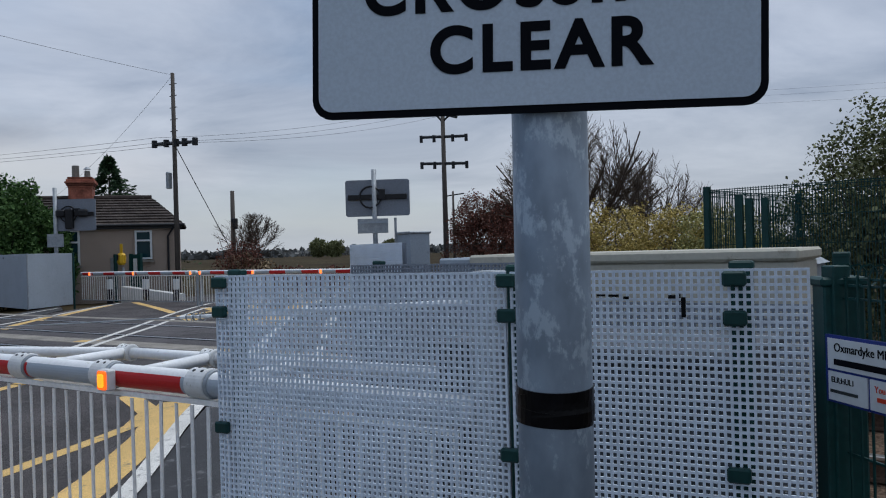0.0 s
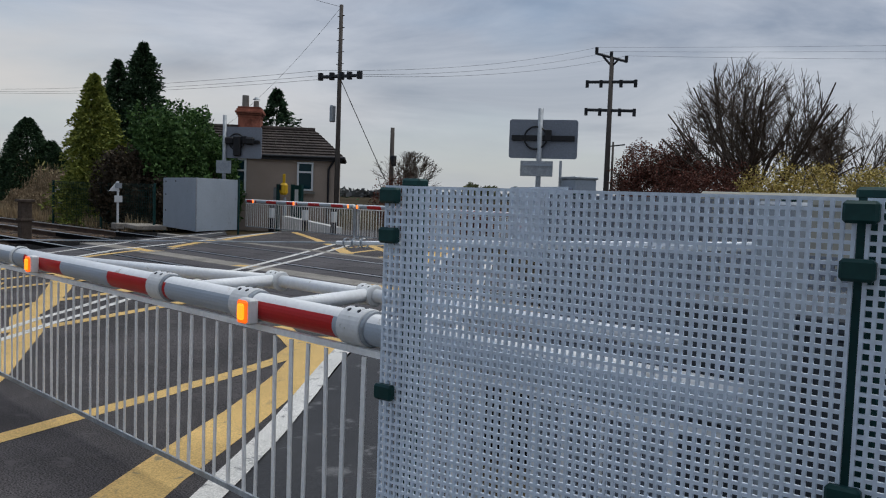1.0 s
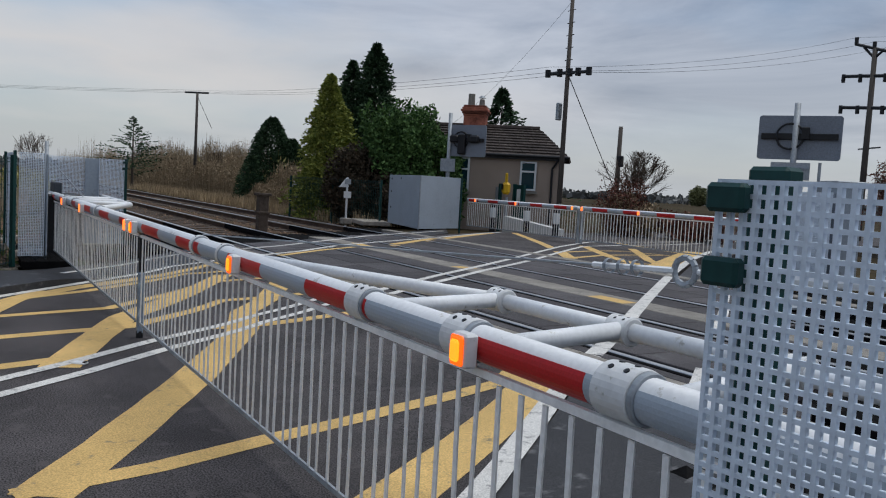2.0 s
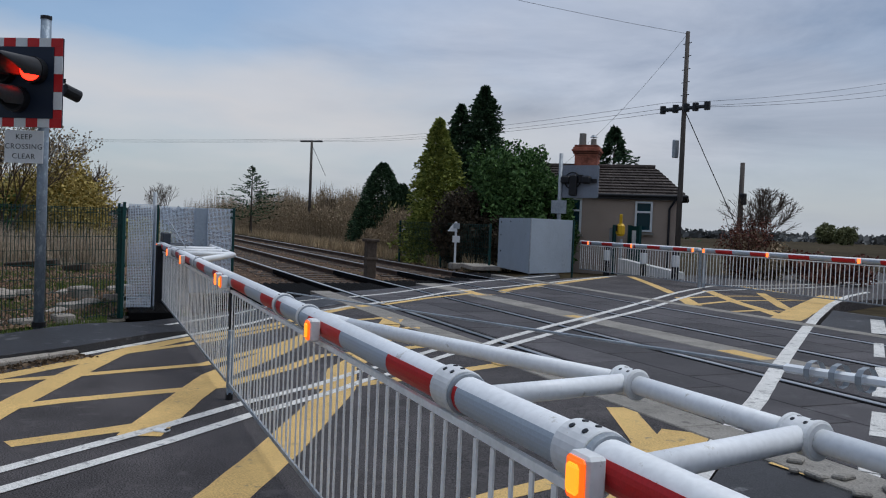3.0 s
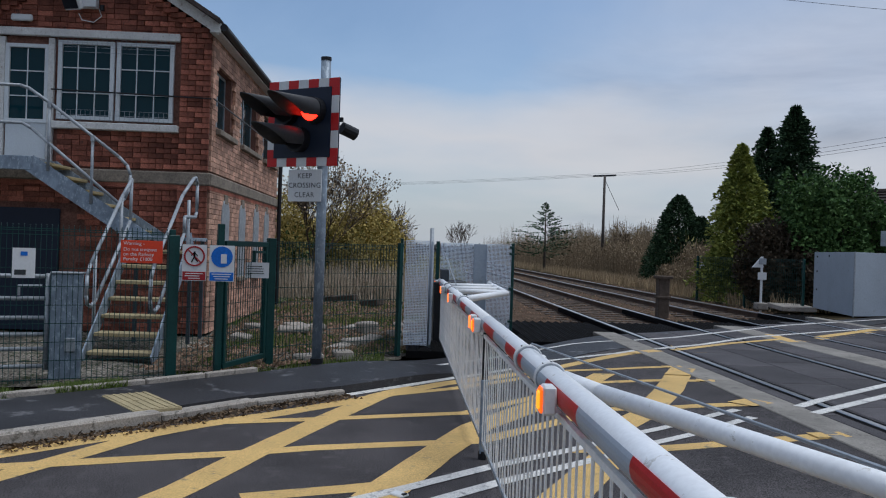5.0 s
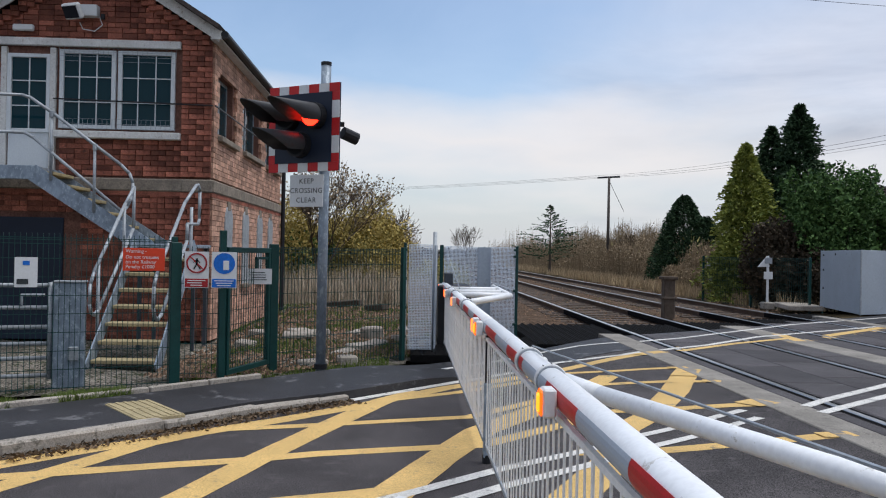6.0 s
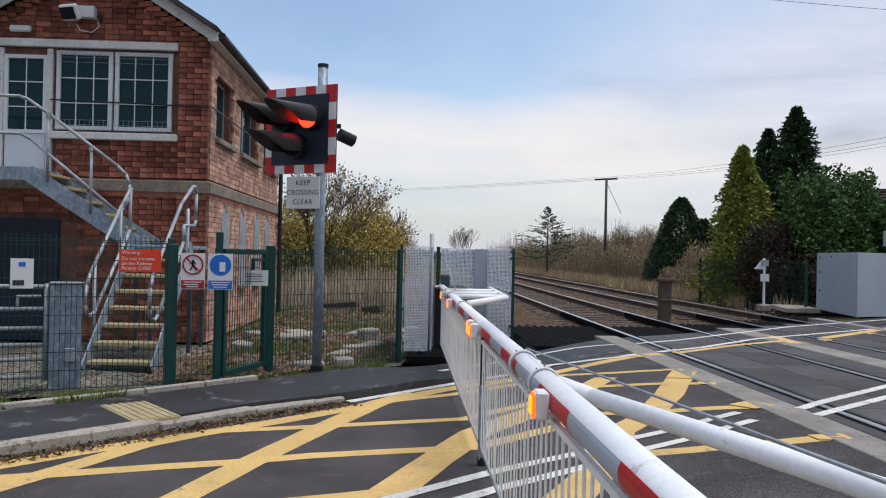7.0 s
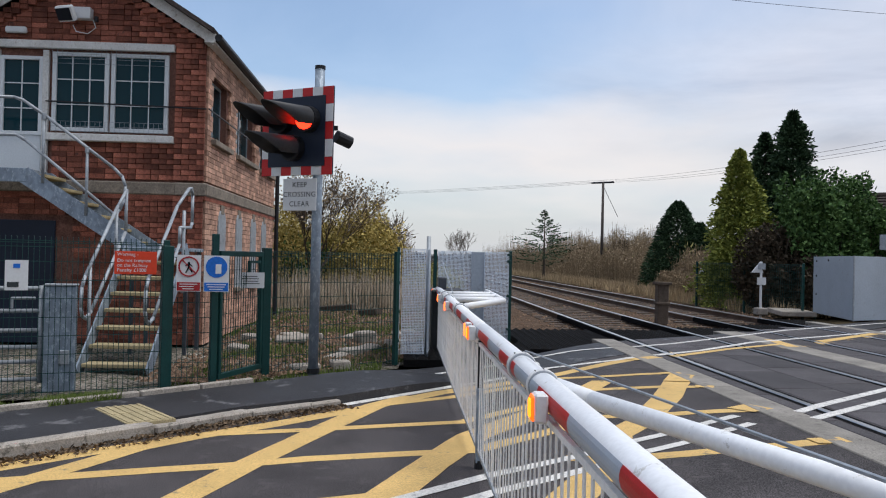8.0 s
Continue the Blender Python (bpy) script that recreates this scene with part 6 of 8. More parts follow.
# ---- outside stair ----
st = thing("outside_stair", (-14.3, -1.76, 0), "galvanised steel stair with yellow gritted treads", "stair")
NT, RI, GO = 7, 0.205, 0.235
for i in range(NT):
    x, z = -13.35 - GO * i, 0.07 + RI * i
    part("tread", bbox((x - 0.12, -1.77, z), (0.26, 0.78, 0.045), 0, 0.006), "tread", st, "yellow gritted tread")
for yy in (-2.18, -1.36):
    a, b = Vector((-13.3, yy, -0.02)), Vector((-13.35 - GO * NT, yy, 0.07 + RI * NT))
    d = b - a
    m = Matrix.Translation((a + b) / 2) @ d.to_track_quat("X", "Z").to_matrix().to_4x4()
    bm = B(); box(bm, None, (d.length, 0.02, 0.2), m=m)
    part("stringer", bm, "galv", st)
LZ = 0.05 + RI * NT
part("mid_landing", bbox((-15.45, -1.77, LZ), (0.85, 0.85, 0.05), 0, 0.006), "galv", st)
for (x, y) in ((-15.1, -1.4), (-15.8, -1.4), (-15.1, -2.15), (-15.8, -2.15)):
    part("leg", bbox((x, y, LZ / 2), (0.05, 0.05, LZ)), "machine", st)
NU = 6
UY0, UY1, UZ = -2.25, -3.75, 2.6
for i in range(NU):
    f = (i + 0.5) / NU
    part("tread", bbox((-15.75, UY0 + (UY1 - UY0) * f, LZ + (UZ - LZ) * f), (0.75, 0.25, 0.045), 0, 0.006), "tread", st, "yellow gritted tread")
for xx in (-15.36, -16.14):
    a, b = Vector((xx, UY0 + 0.15, LZ - 0.05)), Vector((xx, UY1 - 0.05, UZ - 0.08))
    d = b - a
    m = Matrix.Translation((a + b) / 2) @ d.to_track_quat("X", "Z").to_matrix().to_4x4()
    bm = B(); box(bm, None, (d.length, 0.02, 0.24), m=m)
    part("stringer", bm, "galv", st)
part("top_landing", bbox((-15.78, -4.65, UZ - 0.02), (0.85, 1.8, 0.06), 0, 0.006), "galv", st)
part("landing_beam", bbox((-15.36, -4.65, UZ - 0.09), (0.03, 1.8, 0.2), 0, 0.006), "galv", st)
for (x, y) in ((-15.4, -5.3), (-16.1, -5.3)):
    part("leg", bbox((x, y, UZ / 2), (0.07, 0.07, UZ)), "galv2", st)
R_ = 0.023
# handrails of the upper flight
XR = -15.34
part("handrail", pipe(B(), [(XR, y, z) for y, z in ((-5.6, 3.63), (-3.95, 3.62), (-3.82, 3.58), (-3.48, 3.35), (-2.52, 2.64), (-2.4, 2.52), (-2.35, 2.38), (-2.36, 2.2), (-2.42, 2.05), (-2.5, 1.95))], R_), "galv2", st, "tubular handrail with a rounded end", smooth=True)
part("midrail", pipe(B(), [(XR, y, z) for y, z in ((-5.6, 3.1), (-3.9, 3.08), (-3.76, 3.0), (-2.5, 1.97))], R_), "galv2", st, "tubular middle rail", smooth=True)
for y, z0, z1 in ((-3.52, 2.4, 3.36), (-2.9, 1.95, 2.9), (-4.9, 2.5, 3.62)):
    part("stanchion", tube(B(), (XR, y, z0), (XR, y, z1), R_, n=8), "galv2", st, smooth=True)
    part("ball_joint", tube(B(), (XR, y, z1 - 0.05), (XR, y, z1 + 0.035), R_ * 1.5, n=10), "galv2", st)
# handrails of the lower flight: closed loops
for yy, pts in ((-2.22, ((-15.0, 1.72), (-15.0, 2.3), (-14.65, 2.05), (-13.56, 1.13), (-13.47, 1.0), (-13.45, 0.76), (-13.5, 0.65), (-13.62, 0.61), (-13.78, 0.69), (-15.0, 1.72))),
                (-1.32, ((-14.42, 1.56), (-14.42, 1.78), (-14.98, 1.8), (-15.05, 1.87), (-15.05, 2.26), (-14.96, 2.35), (-14.83, 2.33), (-14.26, 2.05), (-13.1, 1.13), (-13.02, 1.0), (-13.0, 0.76), (-13.06, 0.65), (-13.18, 0.6), (-13.34, 0.66), (-14.42, 1.56)))):
    part("handrail", pipe(B(), [(x, yy, z) for x, z in pts], R_), "galv2", st, "tubular handrail closed in a rounded loop", smooth=True)
    for x, z0, z1 in ((-13.72, 0.12, 1.25), (-14.62, 0.9, 2.02)):
        part("stanchion", tube(B(), (x, yy, z0), (x, yy, z1), R_, n=8), "galv2", st, smooth=True)

# rubble yard between fence and line
bm = B()
vs = []
for i in range(40):
    row = []
    for j in range(50):
        x, y = -11.6 - 20 * i / 39, -5.5 + 9.2 * j / 49
        row.append(bm.verts.new((x, y, -0.03 + 0.06 * noise.noise((x * 1.3, y * 1.3, 3)) + 0.03 * noise.noise((x * 5, y * 5, 1)))))
    vs.append(row)
for i in range(39):
    for j in range(49):
        p = vs[i][j].co
        # only behind the footway and beside the line
        if (p.y < 0.15 + (-p.x - 12.15) * 0.82 - 0.25) and p.y < 3.4:
            bm.faces.new((vs[i][j], vs[i][j + 1], vs[i + 1][j + 1], vs[i + 1][j]))
bmesh.ops.delete(bm, geom=[v for v in bm.verts if not v.link_faces], context="VERTS")
single("yard", bm, "yard", "rough ground with gravel, moss and broken concrete", "ground", kind="structure")
rr = random.Random(3)
for i in range(16):
    x, y = rr.uniform(-19, -13.6), rr.uniform(-0.9, 2.2)
    if y > (-x - 12.6) * 0.75 - 0.2:
        continue
    s = rr.uniform(0.15, 0.5)
    bm = B(); box(bm, None, (s, s * rr.uniform(0.5, 1), rr.uniform(0.06, 0.14)), m=pose(x, y, 0.03, rr.uniform(-8, 8), rr.uniform(-8, 8), rr.uniform(0, 180)), bevel=0.02)
    single("concrete_rubble", bm, "kerb", "broken slab of pale concrete on rough ground", "rubble", "concrete rubble")
bm = B()
for i in range(6500):
    x, y = -12.6 - 13 * rr.random() ** 1.4, rr.uniform(-1.3, 2.8)
    if y > (-x - 12.5) * 0.8 - 0.3:
        continue
    s = rr.uniform(0.02, 0.06)
    c = Vector((x, y, 0.01))
    vs = [bm.verts.new(c + Vector((dx * s * rr.uniform(0.6, 1), dy * s * rr.uniform(0.6, 1), dz * s * rr.uniform(0.4, 0.9)))) for dx, dy, dz in ((1, 0, 0), (-1, 0, 0), (0, 1, 0), (0, -1, 0), (0, 0, 1))]
    for f in ((0, 2, 4), (2, 1, 4), (1, 3, 4), (3, 0, 4)):
        bm.faces.new([vs[k] for k in f])
single("yard_stones", bm, "ballast", "loose stones on the rough yard", "gravel", kind="stuff")


# broken slabs and old timber in the yard
for cx, cy, sx, sy, sz, rz_, lab in ((-17.3, -0.2, 1.2, 0.5, 0.1, 8, "pale broken concrete slab among weeds"), (-15.6, 0.95, 1.4, 0.25, 0.07, 155, "long pale concrete slab behind the fence"), (-17.3, 1.05, 0.42, 0.3, 0.22, 20, "square concrete block in the rubble")):
    bm = B(); box(bm, None, (sx, sy, sz), m=pose(cx, cy, sz * 0.35, 3, -3, rz_), bevel=0.03)
    single("concrete_rubble", bm, "kerb", lab, "rubble", "concrete rubble")
for cx, cy, ln, rz_ in ((-24.6, -0.1, 1.3, 62), (-23.4, 0.9, 0.9, 30)):
    bm = B(); box(bm, None, (ln, 0.22, 0.15), m=pose(cx, cy, 0.1, 4, -6, rz_), bevel=0.02)
    single("timber_baulk", bm, "sleeper", "dark rotten timber baulk lying in weeds", "timber", "old timbers")


# ---- cottage beyond the line ----
cot = thing("cottage", (-25.5, 20.0, 0), "rendered brown cottage with a tiled roof and brick chimney", "house", rz=50)


def cpart(name, bm, material, parent=None, label="", kind=""):
    """A part of the cottage, given in its own frame: x along the front, y into the house."""
    bm.transform(whole(cot))
    return part(name, bm, material, parent or cot, label, kind)


HX0, HX1, HY0, HY1, HE = -5.2, 0.0, 0.0, 4.6, 2.7
cpart("wall", bbox(((HX0 + HX1) / 2, (HY0 + HY1) / 2, HE / 2 - 0.1), (HX1 - HX0, HY1 - HY0, HE + 0.2)), "render", None, "grey-brown rendered wall")
RZ, YM = 3.85, (HY0 + HY1) / 2


def slope(a, b, c, d, rows):
    """Courses of tiles on a slope: a-b along the eave, d-c along the ridge."""
    a, b, c, d = map(Vector, (a, b, c, d))
    bm = B()
    up = (d - a).cross(b - a).normalized()
    if up.z < 0:
        up = -up
    for i in range(rows):
        f0, f1 = i / rows, (i + 1.06) / rows
        l0, r0, l1, r1 = a.lerp(d, f0), b.lerp(c, f0), a.lerp(d, f1), b.lerp(c, f1)
        k = max(1, int((r0 - l0).length / 0.3))
        for j in range(k):
            p = [l0.lerp(r0, j / k), l0.lerp(r0, (j + 0.96) / k), l1.lerp(r1, (j + 0.96) / k), l1.lerp(r1, j / k)]
            lift = (0.07, 0.07, 0.02, 0.02)
            top = [bm.verts.new(q + up * h) for q, h in zip(p, lift)]
            low = [bm.verts.new(q - up * 0.01) for q in p]
            bm.faces.new(top)
            for s in range(4):
                bm.faces.new((low[s], low[(s + 1) % 4], top[(s + 1) % 4], top[s]))
    return bm


ov = 0.22
roof = cpart("roof", slope((HX0, HY0 - ov, HE), (HX1 + ov, HY0 - ov, HE), (HX1 - 1.0, YM, RZ), (HX0, YM, RZ), 10), "tile", None, "dark brown tiled roof", "stuff")
cpart("hip", slope((HX1 + ov, HY0 - ov, HE), (HX1 + ov, HY1 + ov, HE), (HX1 - 1.0, YM, RZ), (HX1 - 1.01, YM, RZ), 10), "tile", roof, "", "stuff")
cpart("rear_slope", slope((HX1 + ov, HY1 + ov, HE), (HX0, HY1 + ov, HE), (HX0, YM, RZ), (HX1 - 1.0, YM, RZ), 10), "tile", roof, "", "stuff")
cpart("ridge", tube(B(), (HX0, YM, RZ + 0.05), (HX1 - 1.0, YM, RZ + 0.05), 0.1, n=8), "tile", roof)
cpart("fascia", bbox(((HX0 + HX1) / 2, HY0 - 0.16, HE - 0.05), (HX1 - HX0 + 0.3, 0.05, 0.12)), "blackp", roof, "dark fascia board")
cpart("gutter", tube(B(), (HX0, HY0 - 0.24, HE + 0.02), (HX1 + 0.25, HY0 - 0.24, HE + 0.02), 0.05, n=8), "blackp", roof)
cpart("downpipe", pipe(B(), [(HX1 - 0.1, HY0 - 0.22, HE), (HX1 - 0.35, HY0 - 0.06, HE - 0.4), (HX1 - 0.35, HY0 - 0.06, 0)], 0.04), "blackp", None, "black downpipe")
for (x0, x1, z0, z1) in ((-1.48, -0.95, 1.5, 2.5), (-3.97, -3.42, 1.35, 2.55)):
    w = cpart("window", bbox(((x0 + x1) / 2, HY0 - 0.02, (z0 + z1) / 2), (x1 - x0, 0.06, z1 - z0)), "glass")
    fr = B()
    for xx in (x0, x1):
        box(fr, (xx, HY0 - 0.05, (z0 + z1) / 2), (0.07, 0.07, z1 - z0 + 0.07))
    for zz in (z0, z1, z0 + (z1 - z0) * 0.66):
        box(fr, ((x0 + x1) / 2, HY0 - 0.052, zz), (x1 - x0, 0.07, 0.065))
    cpart("window_frame", fr, "pvc", w)
    cpart("sill", bbox(((x0 + x1) / 2, HY0 - 0.08, z0 - 0.1), (x1 - x0 + 0.2, 0.16, 0.08)), "conc", w)
CX, CY = -3.55, 2.2
chim = cpart("chimney", bbox((CX, CY, 3.95), (0.85, 0.85, 1.3)), "brick", None, "red brick chimney stack")
for i in range(5):
    e = 0.88 + 0.09 * (2.2 - abs(i - 2))
    cpart("corbel", bbox((CX, CY, 4.3 + 0.085 * i), (e, e, 0.08), 0, 0.01), "brick", chim)
cpart("pot", tube(B(), (CX - 0.2, CY, 4.65), (CX - 0.2, CY, 5.15), 0.14, 0.13, n=12), "conc", chim, "pale chimney pot")
cpart("pot", tube(B(), (CX + 0.22, CY, 4.65), (CX + 0.22, CY, 4.95), 0.12, 0.1, n=12), "conc", chim, "short chimney pot with a cowl")
cpart("cowl", tube(B(), (CX + 0.22, CY, 5.0), (CX + 0.22, CY, 5.1), 0.15, 0.05, n=10), "galv2", chim)

# things round the cottage gate
for x in (-24.8, -22.9, -21.4):
    b = thing("bollard", (x, 16.6, 0), "black and white square bollard", "bollard", "bollards")
    part("base", bbox((x, 16.6, 0.2), (0.15, 0.15, 0.6), 0, 0.01), "blackp", b)
    part("white_band", bbox((x, 16.6, 0.66), (0.16, 0.16, 0.34), 0, 0.02), "plate_w", b)
    part("dark_cap", bbox((x, 16.6, 0.9), (0.15, 0.15, 0.14), 0, 0.02), "blackp", b)
wl_ = thing("low_wall", (-23.6, 17.4, 0), "low white-painted wall with a sloping coping", "wall")
bm = B()
q = [bm.verts.new(p) for p in ((-25.2, 17.3, -0.1), (-22.2, 17.3, -0.1), (-22.2, 17.6, -0.1), (-25.2, 17.6, -0.1), (-25.2, 17.3, 0.55), (-22.2, 17.3, 0.3), (-22.2, 17.6, 0.3), (-25.2, 17.6, 0.55))]
for f in ((0, 1, 5, 4), (2, 3, 7, 6), (4, 5, 6, 7), (0, 4, 7, 3), (1, 2, 6, 5)):
    bm.faces.new([q[i] for i in f])
part("wall_body", bm, "paint_w", wl_)
yp = thing("telephone_hood", (-25.4, 17.5, 0), "yellow telephone hood on a post", "telephone")
part("post", tube(B(), (-25.4, 17.55, -0.1), (-25.4, 17.55, 1.2), 0.05, n=8), "galv2", yp)
part("hood", bbox((-25.4, 17.5, 1.5), (0.32, 0.25, 0.42), 0, 0.08), "ylw", yp)
part("sign_top", bbox((-25.4, 17.5, 1.86), (0.16, 0.04, 0.34), 0, 0.02), "ylw", yp)
part("handset_bar", bbox((-25.4, 17.34, 1.55), (0.08, 0.02, 0.2)), "blackp", yp)
dg = thing("yard_gate", (-26.5, 18, 0), "dark green boarded gate beside a grey sheet", "gate")
for x in (-27.7, -26.75, -25.85, -25.3):
    part("gate_post", bbox((x, 18.2, 0.8), (0.1, 0.1, 1.75)), "green", dg)
part("grey_sheet", bbox((-27.2, 18.2, 0.85), (0.8, 0.04, 1.4)), "galv2", dg)
part("dark_board", bbox((-25.6, 18.2, 0.85), (0.5, 0.04, 1.6)), "green", dg)
part("white_plate", bbox((-25.55, 18.16, 1.25), (0.2, 0.02, 0.5)), "plate_w", dg)


# ---- poles and wires ----
def pole(x, y, top, r, label):
    t = thing("utility_pole", (x, y, -0.1), label, "utility pole", "utility poles")
    part("shaft", tube(B(), (x, y, -0.1), (x, y, top), r, r * 0.7, n=10), "wood", t, smooth=True)
    return t


p1 = pole(-24.3, 19.0, 8.07, 0.095, "tall timber pole with a crossarm and step irons")
ca = part("crossarm", tube(B(), (-25.4, 19.0, 5.62), (-23.2, 19.0, 5.52), 0.06, n=6), "blackp", p1)
for f in (0, 0.3, 0.55, 0.75, 1):
    c = Vector((-25.4, 19.0, 5.62)).lerp(Vector((-23.2, 19.0, 5.52)), f)
    part("insulator", tube(B(), c + Vector((0, 0, -0.12)), c + Vector((0, 0, 0.14)), 0.1, n=8), "blackp", ca)
part("switch_box", bbox((-24.52, 18.9, 4.25), (0.15, 0.2, 0.6), 0, 0.03), "galv2", p1)
for i in range(5):
    part("step_iron", tube(B(), (-24.5, 19.0, 6.0 + 0.42 * i), (-24.1, 19.0, 6.0 + 0.42 * i), 0.015, n=4), "blackp", p1)
p3 = pole(-26.9, 24.0, 4.25, 0.12, "short timber pole behind the cottage hedge")
part("fuse_box", bbox((-26.7, 23.9, 2.85), (0.25, 0.2, 0.45), 0, 0.03), "blackp", p3)
p2 = pole(-24.65, 37.0, 8.85, 0.16, "tall timber pole with two crossarms and insulators")
for z in (7.6, 6.15):
    a = part("crossarm", tube(B(), (-26.15, 37, z + 0.1), (-23.15, 37, z - 0.1), 0.08, n=6), "blackp", p2)
    for s in (-1.45, -0.6, 0.6, 1.45):
        part("insulator", tube(B(), (-24.65 + s, 37, z - 0.28 - 0.06 * s), (-24.65 + s, 37, z + 0.1 - 0.06 * s), 0.09, n=8), "blackp", a)
bm = B()
tube(bm, (-24.65, 37, 8.4), (-25.2, 37, 8.95), 0.06, n=6); tube(bm, (-24.65, 37, 8.4), (-24.2, 37, 8.75), 0.06, n=6); tube(bm, (-25.65, 37, 9.15), (-23.75, 37, 8.55), 0.07, n=6)
vt = part("top_bracket", bm, "blackp", p2)
tops = [Vector((-25.6, 37, 9.45)), Vector((-24.7, 37, 9.15)), Vector((-23.8, 37, 8.85))]
for c in tops:
    part("insulator", tube(B(), c - Vector((0, 0, 0.3)), c, 0.09, n=8), "blackp", vt)
p4_ = pole(-60.0, 15.5, 6.95, 0.12, "far timber pole with a single crossarm")
part("crossarm", tube(B(), (-60.3, 14.75, 6.9), (-59.7, 16.2, 6.95), 0.06, n=6), "blackp", p4_)
part("stay_wire", tube(B(), (-60, 15.5, 6.7), (-60.5, 16.7, 4.6), 0.02, n=4), "blackp", p4_)
p5 = pole(-62.0, 96.0, 9.5, 0.2, "distant timber pole with a short arm")
part("crossarm", tube(B(), (-63.0, 96, 8.9), (-60.2, 96, 9.1), 0.09, n=6), "blackp", p5)


def wire(pts, sag, r=0.007):
    bm = B()
    a, b = Vector(pts[0]), Vector(pts[1])
    last = a
    for i in range(1, 21):
        f = i / 20
        c = a.lerp(b, f) - Vector((0, 0, sag * 4 * f * (1 - f)))
        stick(bm, last, c, r, 4)
        last = c
    single("overhead_wire", bm, "blackp", "thin dark overhead wire between poles", "wire", "overhead wires")


far3 = [Vector((-60.2, 14.8, 7.05)), Vector((-60, 15.5, 7.0)), Vector((-59.8, 16.1, 6.95))]
mid3 = [Vector((-25.3, 19, 5.86)), Vector((-24.6, 19, 5.66)), Vector((-23.3, 19, 5.5))]
for a, b in zip(far3, mid3):
    wire((a, b), 0.35)
for a, b in zip(mid3, tops):
    wire((a, b), 0.35)
for a, b in zip(tops, ((-16.8, 55, 11.7), (-16.8, 55, 11.36), (-16.8, 55, 10.9))):
    e = a + (Vector(b) - a) * 3.0
    wire((a, e), 0.3)
for c in far3:
    wire((c, (-120.0, -15.9 + c.y - 15.5, 9.8 + (c.z - 7.0) * 2)), 0.3, 0.009)
wire(((-24.3, 19, 8.0), (-23.6, 3.5, 8.6)), 0.15, 0.006)
wire(((-24.3, 19, 8.0), (-34.5, 20.5, 4.2)), 0.3, 0.005)
wire(((-24.2, 19, 5.4), (-24.9, 22.4, 1.2)), 0.02, 0.014)


# ---- plants ----
def spray(bm, c, d, ln, w, r):
    """A small kite-shaped leafy spray from c along d."""
    d = d.normalized()
    s = d.cross(Vector((r.uniform(-1, 1), r.uniform(-1, 1), r.uniform(-0.3, 1)))).normalized()
    a, b, e, f = c, c + d * ln * 0.45 + s * w, c + d * ln, c + d * ln * 0.45 - s * w
    v = [bm.verts.new(p) for p in (a, b, e, f)]
    bm.faces.new(v)


def conifer(x, y, h, rad, material, label, n, seed, size=0.3, z0=0.3, power=0.85, loose=0.25, amp=0.6, droop=0.25):
    """A trunk with many boughs; sprays of needles sit along the outer part of each bough."""
    r = random.Random(seed)
    t = thing("conifer", (x, y, -0.1), label, "tree", "conifers by the line")
    part("trunk", tube(B(), (x, y, -0.1), (x, y, h * 0.96), 0.03 * h, 0.01, n=7), "bark", t)
    bm = B()
    per = 16
    for i in range(n // per):
        f = r.random() ** 1.15
        z = z0 + (h - z0) * f
        a = r.uniform(0, 2 * math.pi)
        L = rad * ((1 - f) ** power + 0.02) * (0.9 + amp * noise.noise((math.cos(a) * 1.6 + seed, math.sin(a) * 1.6, z * 0.9))) * r.uniform(1 - loose, 1 + loose * 0.7)
        ca, sa = math.cos(a), math.sin(a)
        up_ = 0.35
        for k in range(per):
            g = 0.4 + 0.6 * (k + r.random()) / per
            zz = z + L * (up_ * g * 0.5 - droop * g * g) + 0.04 * r.uniform(-1, 1)
            wd = L * 0.3 * (1.05 - g) * r.uniform(-1, 1)
            c = Vector((x + ca * L * g - sa * wd, y + sa * L * g + ca * wd, max(0.05, zz)))
            s = size * r.uniform(0.5, 1.15)
            spray(bm, c, Vector((ca, sa, r.uniform(-0.5, 0.5))) + Vector((r.uniform(-0.9, 0.9), r.uniform(-0.9, 0.9), r.uniform(-0.5, 0.6))), s, s * 0.22, r)
    # leading shoots
    for k in range(26):
        zz = h * (0.88 + 0.12 * k / 26)
        spray(bm, Vector((x, y, zz)), Vector((r.uniform(-0.8, 0.8), r.uniform(-0.8, 0.8), 0.9)), size * r.uniform(0.5, 0.9), size * 0.12, r)
    part("crown", bm, material, t)
    return t


